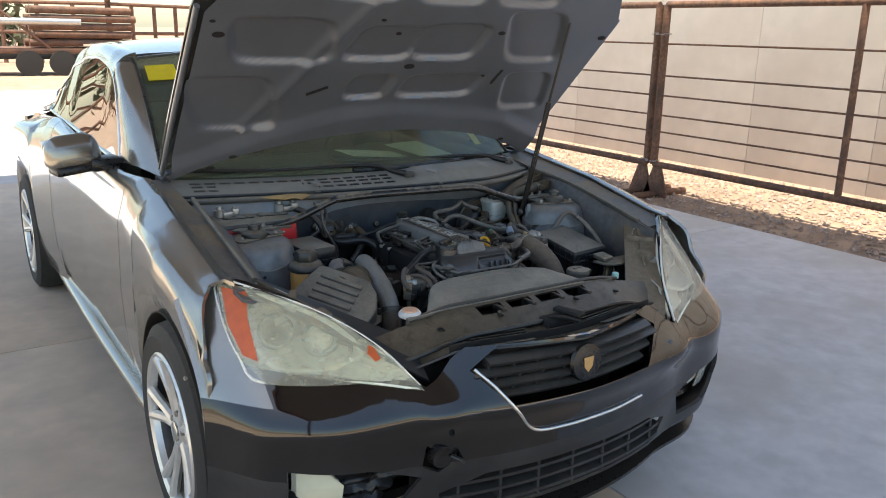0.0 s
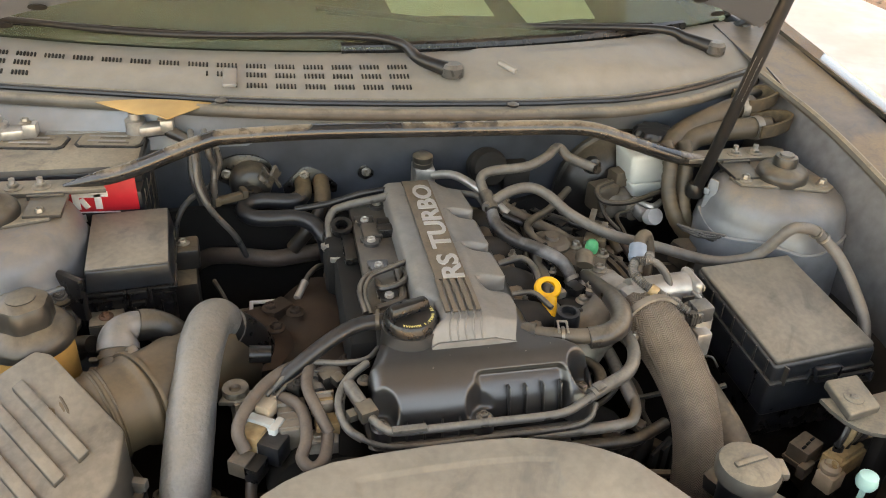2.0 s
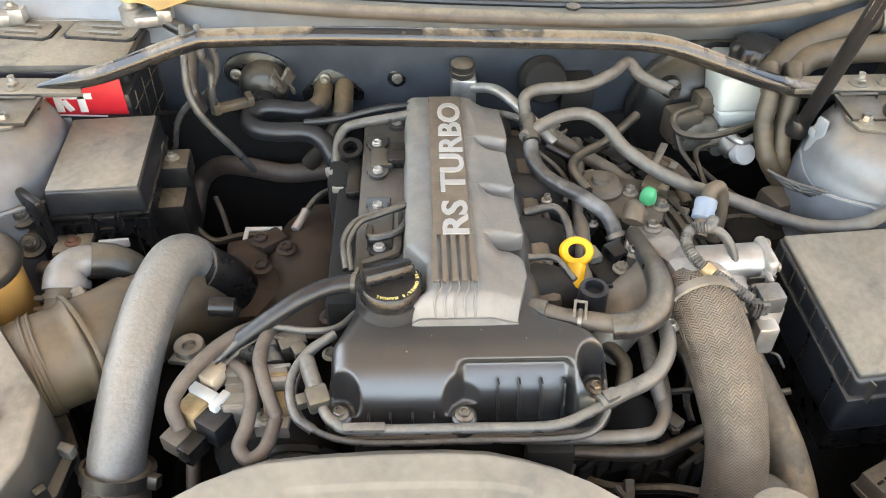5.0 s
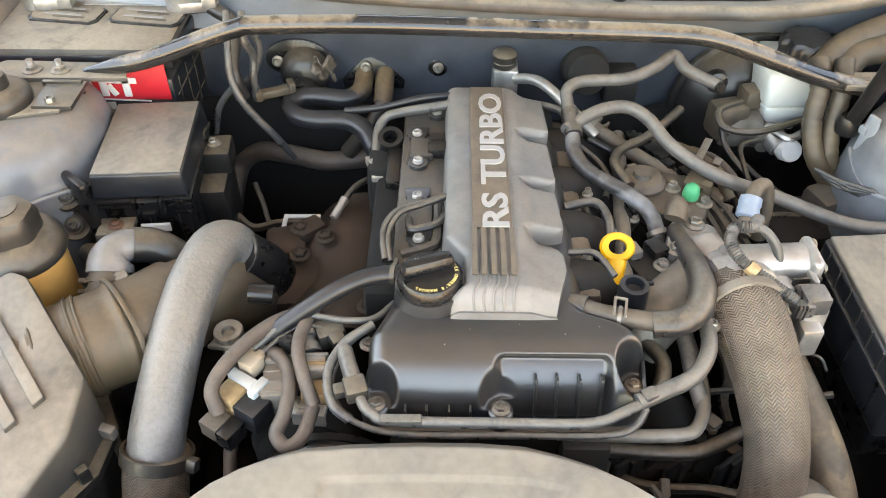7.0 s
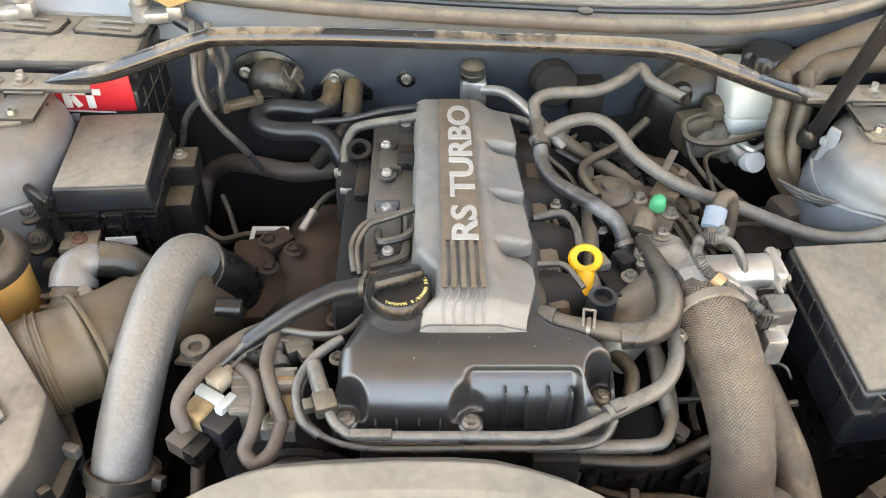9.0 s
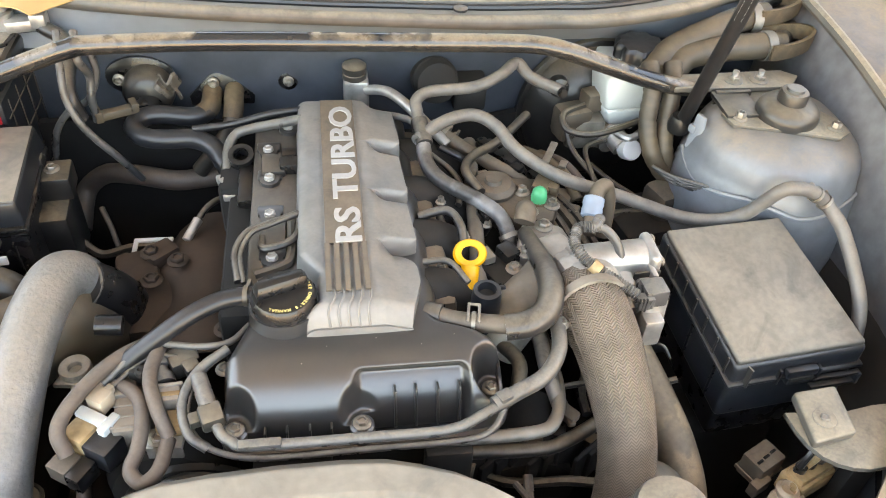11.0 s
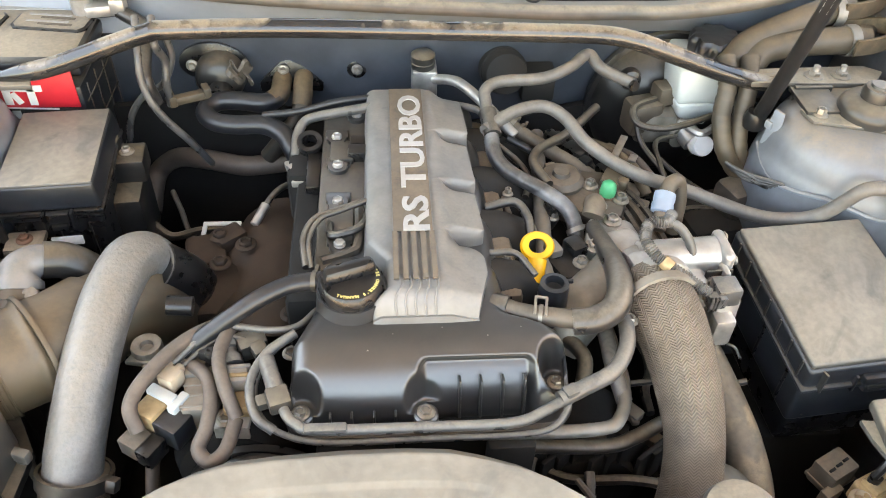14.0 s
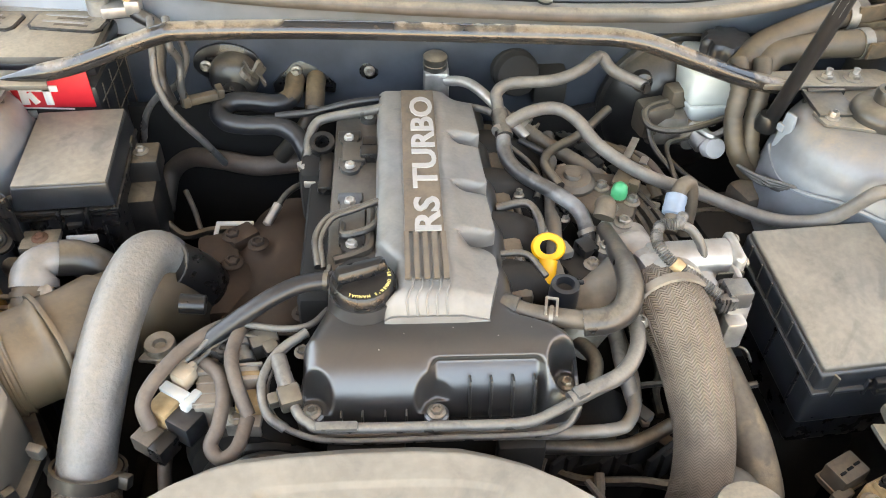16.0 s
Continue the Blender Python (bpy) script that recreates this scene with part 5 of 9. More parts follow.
for side in (-1, 1):
    part("inner_fender", sheet(lambda u, v: Vector((side * (keyed(v, [(0, 0.66), (0.55, 0.672), (0.72, 0.684), (1, 0.70)] if side > 0 else [(0, 0.60), (0.55, 0.63), (0.72, 0.675), (1, 0.795)]) + 0.012 * math.sin(7 * u)), lerp(0.52, 1.22, u), lerp(0.34, keyed(lerp(0.52, 1.22, u), [(0.5, 0.826), (0.66, 0.857), (1.0, 0.927), (1.22, 0.954)]), keyed(v, [(0, 0), (0.55, 0.80), (0.72, 0.92), (1, 1.0)])))), 24, 24, 0.008),
         M_BAYDUSTY, car, "dusty dark blue-grey inner fender")
    part("fender_flange", sheet(lambda u, v: Vector((side * lerp(0.69 if side > 0 else 0.735, 0.80, v), lerp(0.56, 1.42, u), keyed(lerp(0.56, 1.42, u), [(0.5, 0.825), (0.66, 0.855), (1.0, 0.925), (1.42, 0.98)]) + 0.008 * v)), 20, 3, 0.005), M_BAYDUSTY, car, "painted flange beside the hood opening")
    seal = 0.69 if side > 0 else 0.735
    part("flange_seal", tube([(side * seal, 0.60, 0.85), (side * seal, 0.8, 0.895), (side * (seal - 0.005), 1.0, 0.932), (side * (seal - 0.02), 1.2, 0.955)], 0.008, 8, 6), M_PLASTICTAN, car)
    cx, cy = (0.588, 0.945) if side > 0 else (-0.600, 0.965)
    k = 0.80 if side > 0 else 0.87
    tower = part("strut_tower", lathe([(r * k, z) for r, z in ((0.185, 0.40), (0.168, 0.62), (0.160, 0.72), (0.156, 0.775), (0.152, 0.795), (0.150, 0.806), (0.146, 0.812), (0.143, 0.820), (0.139, 0.836), (0.132, 0.848), (0.122, 0.857), (0.108, 0.863), (0.085, 0.866), (0.0, 0.867))], (cx, cy, 0), 64, None, 3, 0.05), M_TOWER, car, "clay-dusted blue-grey strut tower")
    plate = [(-0.086, 0.010), (-0.080, -0.018), (-0.050, -0.026), (-0.020, -0.034), (0.022, -0.048), (0.048, -0.056), (0.068, -0.044), (0.070, -0.016), (0.052, 0.010), (0.036, 0.050), (0.010, 0.064), (-0.024, 0.058), (-0.060, 0.036)]
    part("tower_plate", prism([(side * x, y) for x, y in plate], 0, 0.005, 0.0015, pose(cx, cy, 0.866)), M_PLASTICTAN, tower, "dusty steel mount plate")
    part("strut_mount", lathe([(0.040, 0.868), (0.041, 0.876), (0.039, 0.884), (0.033, 0.890), (0.022, 0.893), (0.018, 0.893)], (cx, cy, 0), 36), M_CAPGREY, tower)
    part("strut_nut", lathe([(0.019, 0.888), (0.019, 0.903), (0.017, 0.908), (0.012, 0.909), (0.011, 0.912), (0, 0.912)], (cx, cy, 0), 20), M_CAPGREY, tower)
    for dx, dy in ((-0.066 * side, -0.004), (0.052 * side, -0.034), (0.02 * side, 0.050)):
        hex_bolt(tower, (cx + dx, cy + dy, 0.871), 0.0065, 0.010)
    part("weld_seam", tube([(cx + (0.119 if side > 0 else 0.134) * math.cos(a), cy + (0.119 if side > 0 else 0.134) * math.sin(a), 0.80 + 0.008 * math.sin(5 * a)) for a in (2.9 + 3.4 * i / 12 for i in range(13))], 0.003, 6, 2), M_BAY, tower)

for k in range(6):
    a = -2.2 + 0.24 * k
    part("tower_hole", lathe([(0, -0.001), (0.005, -0.001), (0.005, 0.001), (0, 0.001)], m=axis((math.cos(a), math.sin(a), 0.1), (-0.600 + 0.1305 * math.cos(a), 0.965 + 0.1305 * math.sin(a), 0.775))), M_VOID, car)
part("strut_bracket", merged(rbox(0.006, 0.026, 0.056, (0.479, 0.958, 0.838), 0.0028, 25, (0.9, 0.6)), rbox(0.012, 0.012, 0.012, (0.476, 0.965, 0.842), 0.003, 25)), M_BAY, car, "pale blue strut bracket")
part("grommet", lathe([(0.016, 0), (0.015, 0.004), (0.010, 0.007), (0, 0.008)], (0, 0, 0), 18, axis((-0.75, -0.65, 0.1), (0.500, 0.889, 0.795))), M_PLASTICTAN, car)
for i in range(5):
    part("tower_wire", tube([(0.428 + 0.003 * i, 0.955, 0.788 - 0.003 * i), (0.445 + 0.002 * i, 0.930 - 0.003 * i, 0.790 - 0.004 * (i % 3)), (0.472, 0.902 + 0.002 * i, 0.796 - 0.004 * i), (0.498, 0.884 + 0.002 * i, 0.797 - 0.002 * i)], 0.0025, 8, 5), M_RUBBER, car)
# radiator support and the panels round the lamps
for side in (-1, 1):
    part("lamp_bracket", merged(sheet(lambda u, v: Vector((side * lerp(0.56, 0.735, u), lerp(0.40, 0.62, u) + 0.03 * v, lerp(0.55, lerp(0.755, 0.845, u), v))), 8, 6, 0.008),
         rbox(0.03, 0.06, 0.16, (side * 0.60, 0.475, 0.70), 0.004), rbox(0.02, 0.10, 0.02, (side * 0.655, 0.55, 0.80), 0.004, side * 30)), M_SUPPORT, car, "clay-dusted lamp support panel")
    part("lamp_shelf", sheet(lambda u, v: Vector((side * lerp(lerp(0.43, 0.80, u), lerp(0.40, 0.72, u), v), lerp(nose(lerp(0.46, 0.80, u), lerp(0.645, 0.85, u)) + 0.01, lerp(0.36, 0.70, u), v), lerp(lerp(0.645, 0.855, u), lerp(0.70, 0.838, u), v))), 14, 5, 0.006), M_SUPPORT if side > 0 else M_RUBBERCLEAN, car, "dusty shelf behind the headlight")
    part("apron_liner", sheet(lambda u, v: Vector((side * lerp(0.62, 0.76, v), lerp(0.64, 0.86, u), lerp(0.60, 0.78, v) + 0.05 * u)), 8, 5, 0.006), M_VOID, car)
part("crossmember", rbox(0.86, 0.07, 0.10, (0, 0.32, 0.60), 0.015), M_VOID, car)
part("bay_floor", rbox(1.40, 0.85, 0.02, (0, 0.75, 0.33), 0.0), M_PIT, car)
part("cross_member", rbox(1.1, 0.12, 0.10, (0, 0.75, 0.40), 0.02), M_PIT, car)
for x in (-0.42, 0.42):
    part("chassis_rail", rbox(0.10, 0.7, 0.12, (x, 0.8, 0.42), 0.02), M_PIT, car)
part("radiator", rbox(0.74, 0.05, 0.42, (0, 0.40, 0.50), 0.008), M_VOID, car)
part("vin_label", rbox(0.004, 0.055, 0.02, (0.783, 1.075, 0.905), 0.001, m=pose(0, 0, 0, -7, 40, 0)), M_WHITE, car, "small white sticker on the fender flange")
part("release_latch", merged(rbox(0.10, 0.05, 0.05, (0.02, 0.255, 0.70), 0.008), rbox(0.03, 0.09, 0.012, (0.05, 0.24, 0.735), 0.003, 20), tube([(-0.02, 0.28, 0.715), (0.0, 0.22, 0.735), (0.05, 0.20, 0.72)], 0.006, 8)), M_VOID, car, "black hood latch")


def grille_shelf(u, v):
    x = lerp(-0.44, 0.44, u)
    return Vector((x, lerp(nose(x, 0.70) + 0.012, 0.275 + 0.12 * x * x, v), lerp(0.712, 0.705, v) - 0.012 * math.sin(3.14 * v) - 0.045 * max(0, abs(x) - 0.34) / 0.1))


shelf = part("grille_shelf", sheet(grille_shelf, 30, 6, 0.006), M_PLASTIC, car, "dusty black panel above the grille")
for side in (-1, 1):
    for i in range(9):
        part("shelf_rib", rbox(0.17, 0.005, 0.006, grille_shelf(0.5 + side * (0.24 - 0.004 * i), 0.12 + 0.095 * i) + Vector((0, 0, 0.005)), 0.001, side * 9), M_PLASTIC, shelf)

# ---- radiator cover ----
shroud = thing("radiator_cover", "dusty grey plastic radiator cover with air slots", "engine part", (0, 0.42, 0.6))


def arch_line(x):
    """Rear edge of the cover across the car."""
    return keyed(x, [(-0.40, 0.300), (-0.30, 0.433), (-0.27, 0.480), (-0.247, 0.505), (-0.225, 0.521), (-0.20, 0.533), (-0.175, 0.541), (-0.13, 0.546), (-0.07, 0.549), (-0.01, 0.549), (0.03, 0.546), (0.06, 0.538), (0.093, 0.526), (0.118, 0.512), (0.148, 0.488), (0.18, 0.453), (0.20, 0.430), (0.24, 0.388), (0.36, 0.300)])


def cover_top(u, v):
    x = lerp(-0.40, 0.345, u)
    back = max(0.385, arch_line(x))
    y = lerp(0.372, back, v)
    h = 0.758 + 0.030 * min(1, (back - 0.385) / 0.10) * math.sin(1.57 * min(1, v * 1.3)) - 0.05 * max(0, abs(x + 0.03) - 0.24)
    if abs(x + 0.045) < 0.105 and 0.36 < v < 0.72:
        h -= 0.0025
    return Vector((x, y, h - 0.02 * max(0, v - 0.9) / 0.1))


def cover_front(u, v):
    x = lerp(-0.52, 0.50, u)
    drop = 0.06 * max(0, abs(x) - 0.28) / 0.2
    return Vector((x, lerp(0.378, 0.262 + 0.16 * x * x, v), lerp(0.756, 0.712, v) - drop * lerp(0.6, 0.8, v) + 0.006 * math.sin(3.14 * v)))


part("upper_panel", sheet(cover_top, 190, 60, 0.006), M_SHROUD, shroud, sharp=60)
part("rear_skirt", sheet(lambda u, v: cover_top(u, 1.0) + Vector((0, lerp(0.0, 0.012, v), lerp(0, -0.11, v))), 50, 4, 0.005), M_PLASTIC, shroud)
front = sheet(cover_front, 96, 16)
for i in range(4):
    x0 = -0.195 + 0.107 * i
    doomed = [f for f in front.faces if x0 < f.calc_center_median().x < x0 + 0.088 and 0.325 < f.calc_center_median().y < 0.366]
    bmesh.ops.delete(front, geom=doomed, context="FACES")
shell(front, 0.006)
part("front_panel", front, M_PLASTIC, shroud, sharp=50)
part("slot_floor", rbox(0.46, 0.07, 0.006, (0.005, 0.345, 0.715), 0.001), M_PLASTIC, shroud)
for i in range(4):
    part("slot_rib", rbox(0.014, 0.055, 0.03, (-0.105 + 0.107 * i - 0.01, 0.347, 0.733), 0.003), M_PLASTIC, shroud)
part("cover_lip", tube([cover_front(u / 16, 0.0) + Vector((0, 0.004, 0.006)) for u in range(2, 15)], 0.006, 8, 4), M_PLASTIC, shroud)
part("front_lip", tube([cover_front(u / 16, 1.0) + Vector((0, -0.002, 0.002)) for u in range(17)], 0.007, 8, 4), M_PLASTIC, shroud)
for x, y in ((-0.14, 0.30), (0.14, 0.31), (0.31, 0.32), (-0.33, 0.33)):
    part("push_pin", lathe([(0.010, 0), (0.010, 0.003), (0.006, 0.005), (0, 0.005)], cover_front((x + 0.52) / 1.02, 0.62) + Vector((0, 0, 0.003)), 14), M_BLACK, shroud)
part("duct_mouth", sheet(lambda u, v: Vector((lerp(-0.30, -0.21, u), lerp(0.37, 0.43, v) + 0.05 * u, 0.735 + 0.04 * math.sin(3.14 * u) * v)), 8, 4, 0.006), M_BLACK, shroud)

# ---- strut brace ----
brace = thing("strut_brace", "worn black tubular strut brace between the strut towers", "strut brace", (0, 1.03, 0.87))
part("bar", tube([(-0.515, 1.03, 0.877), (-0.43, 1.027, 0.896), (-0.35, 1.026, 0.926), (-0.305, 1.025, 0.942), (-0.277, 1.025, 0.946), (-0.14, 1.025, 0.948), (0.068, 1.025, 0.943), (0.207, 1.022, 0.941), (0.264, 1.022, 0.937), (0.301, 1.02, 0.929), (0.357, 1.02, 0.908), (0.422, 1.02, 0.884), (0.48, 1.02, 0.870), (0.515, 1.02, 0.874)], 0.0118, 30, 7, lambda u: min(1.0, 0.30 + 14 * min(u, 1 - u))), M_BAR, brace)
for side in (-1, 1):
    y = 1.03 if side < 0 else 1.022
    plate = part("end_plate", prism([(side * a, b) for a, b in ((0.455, y - 0.016), (0.62, y - 0.02), (0.645, y + 0.01), (0.625, y + 0.026), (0.47, y + 0.02))], 0.871, 0.878, 0.0015), M_PLASTICTAN, brace, "dusty flattened end plate")
    part("foot_bracket", merged(rbox(0.05, 0.006, 0.05, (side * 0.535, y - 0.025, 0.853), 0.001), rbox(0.05, 0.06, 0.006, (side * 0.53, y - 0.05, 0.872), 0.001)), M_CAPGREY, brace)
    for dx in (0.545, 0.582):
        stud_nut(plate, (side * dx, y, 0.878))

# ---- battery ----
battery = thing("battery", "black and red car battery with a dusty top", "battery", (-0.54, 1.15, 0.68))
part("case", rbox(0.255, 0.165, 0.165, (-0.543, 1.142, 0.765), 0.006), M_NAVY, battery)
part("label_front", rbox(0.232, 0.003, 0.054, (-0.538, 1.0585, 0.845), 0.001), M_RED, battery, "red label with plain white shapes")
for x, w, h, z, r in ((-0.533, 0.010, 0.026, 0.830, 24), (-0.518, 0.009, 0.030, 0.831, -20), (-0.500, 0.010, 0.029, 0.831, 0), (-0.490, 0.016, 0.009, 0.841, 0), (-0.489, 0.008, 0.018, 0.826, -28), (-0.469, 0.030, 0.009, 0.8405, 0), (-0.469, 0.010, 0.026, 0.829, 0), (-0.500, 0.12, 0.0018, 0.8115, 2)):
    part("label_shape", rbox(w, 0.002, h, (x - 0.010, 1.0562, z + 0.007), 0.0005, m=pose(0, 0, 0, 0, r, 0)), M_WHITE, battery)
part("label_band", rbox(0.226, 0.002, 0.042, (-0.541, 1.0580, 0.796), 0.0005), M_VOID, battery)
for i in range(3):
    part("print_bar", rbox(0.011, 0.0015, 0.012, (-0.536 + 0.015 * i, 1.0564, 0.808), 0.0003), M_SMUDGE, battery)
part("lid_edge", rbox(0.262, 0.164, 0.020, (-0.543, 1.149, 0.868), 0.005), M_NAVY, battery)
lid = part("lid", rbox(0.252, 0.158, 0.022, (-0.543, 1.148, 0.876), 0.007), M_PLASTICTAN, battery, "dusty battery lid")
part("paper_label", rbox(0.13, 0.026, 0.0012, (-0.505, 1.208, 0.8878), 0.0), M_SMUDGE, lid, "creased pale paper label")
for k in range(3):
    part("print_bar", rbox(0.028, 0.003, 0.0006, (-0.52 + 0.034 * k, 1.207, 0.8888), 0.0), M_INLAY, lid)
for x, y in ((-0.582, 1.166), (-0.466, 1.160)):
    part("vent_cap_cover", prism([(-0.052, -0.016), (-0.044, -0.025), (0.044, -0.025), (0.052, -0.016), (0.052, 0.016), (0.044, 0.025), (-0.044, 0.025), (-0.052, 0.016)], 0, 0.003, 0.001, pose(x, y, 0.886, 0, 0, -8)), M_BLACK, lid)
    part("cap_label", prism([(-0.048, -0.014), (-0.042, -0.022), (0.042, -0.022), (0.048, -0.014), (0.048, 0.014), (0.042, 0.022), (-0.042, 0.022), (-0.048, 0.014)], 0, 0.0012, 0.0, pose(x, y, 0.889, 0, 0, -8)), M_PLASTICTAN, lid)
    for k in range(4):
        part("print_bar", rbox(0.058 - 0.012 * (k % 2), 0.0045, 0.0006, (x - 0.006 + 0.012 * (k % 2), y + 0.014 - 0.009 * k, 0.8906), 0.0, -8), (M_SMUDGE, M_INLAY)[k % 2], lid)
for i in range(4):
    part("case_rib", rbox(0.002, 0.002, 0.15, (-0.4148, 1.082 + 0.036 * i, 0.765), 0.0006), M_INLAY, battery)
for i in range(3):
    part("case_rib", rbox(0.002, 0.15, 0.002, (-0.4148, 1.142, 0.73 + 0.045 * i), 0.0006), M_INLAY, battery)
for x, y in ((-0.635, 1.19), (-0.43, 1.185)):
    term = part("terminal_clamp", merged(lathe([(0.016, 0), (0.016, 0.024), (0.010, 0.026), (0.009, 0.036)], (x, y, 0.888), 18), rbox(0.05, 0.028, 0.016, (x + 0.03, y - 0.005, 0.898), 0.003, 12), rbox(0.02, 0.02, 0.02, (x + 0.05, y - 0.01, 0.905), 0.002)), M_ALU, battery, "lead grey terminal clamp")
    hex_bolt(term, (x + 0.045, y - 0.012, 0.916), 0.006, 0.008)
part("battery_cable", tube([(-0.38, 1.175, 0.895), (-0.345, 1.15, 0.88), (-0.335, 1.07, 0.86), (-0.325, 1.06, 0.82)], 0.010, 10, 6), M_RUBBER, battery)
part("battery_tray", rbox(0.29, 0.2, 0.35, (-0.545, 1.10, 0.51), 0.01), M_PIT, car)
CARD = [Vector((-0.487, 1.200)), Vector((-0.308, 1.178)), Vector((-0.372, 1.126)), Vector((-0.420, 1.150))]
card = solo("card", sheet(lambda u, v: Vector((*CARD[3].lerp(CARD[2], u).lerp(CARD[0].lerp(CARD[1], u), v), 0.934 + 0.006 * math.sin(3 * u) + 0.004 * v)), 10, 5, 0.0015), M_CARD, "bent yellow card lying on the battery terminal", "card")


# ---- fuse boxes ----
def left_fuse_box():
    f = thing("fuse_box", "small dusty black fuse box with a clip-on lid", "fuse box", (-0.422, 0.95, 0.60))
    m = pose(-0.425, 0.957, 0, 0, 0, 5)

    def put(name, bm, mat, to=f, label=""):
        bm.transform(m)
        return part(name, bm, mat, to, label)
    put("body", rbox(0.106, 0.152, 0.21, (0, 0, 0.672), 0.006), M_BLACK)
    lid = put("lid", rbox(0.117, 0.165, 0.034, (0, 0, 0.8100), 0.004, 0, (0.93, 0.95), 3), M_NAVY, f, "black lid with a dusty top")
    put("lid_top", rbox(0.1078, 0.1558, 0.004, (0, 0, 0.8268), 0.0018, 0, (0.99, 0.99)), M_LID, lid, "dusty lid top")
    put("lid_lip", rbox(0.121, 0.169, 0.005, (0, 0, 0.7895), 0.0018), M_BLACK, lid)
    put("lower_lip", rbox(0.114, 0.160, 0.005, (0, 0, 0.7785), 0.0018), M_BLACK, f)
    put("latch", merged(rbox(0.026, 0.010, 0.014, (0.008, -0.087, 0.787), 0.0025), rbox(0.018, 0.012, 0.008, (0.008, -0.089, 0.775), 0.002), rbox(0.004, 0.012, 0.022, (-0.008, -0.086, 0.783), 0.001), rbox(0.004, 0.012, 0.022, (0.024, -0.086, 0.783), 0.001)), M_BLACK)
    for k in range(3):
        put("body_rib", rbox(0.003, 0.006, 0.05, (-0.036 + 0.036 * k, -0.078, 0.742), 0.001), M_BLACK)
    ear = put("mount_ear", merged(rbox(0.044, 0.046, 0.034, (0.070, 0.038, 0.768), 0.004), rbox(0.040, 0.085, 0.10, (0.066, 0.018, 0.702), 0.006), rbox(0.018, 0.020, 0.05, (0.052, 0.050, 0.775), 0.004)), M_PLASTIC)
    hex_bolt(ear, (-0.359, 1.002, 0.785), 0.0065, 0.007)
    tab = put("mount_tab", merged(rbox(0.044, 0.034, 0.008, (-0.036, -0.094, 0.757), 0.002), rbox(0.044, 0.006, 0.030, (-0.036, -0.109, 0.744), 0.002)), M_PLASTICTAN)
    hex_bolt(tab, (-0.453, 0.861, 0.761), 0.0065, 0.006, mat=M_RUST)
    put("white_tag", rbox(0.036, 0.004, 0.012, (0.010, -0.090, 0.752), 0.001), M_WHITE)
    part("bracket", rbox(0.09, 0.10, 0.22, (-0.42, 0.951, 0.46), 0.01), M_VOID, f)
    return f
left_fuse_box()


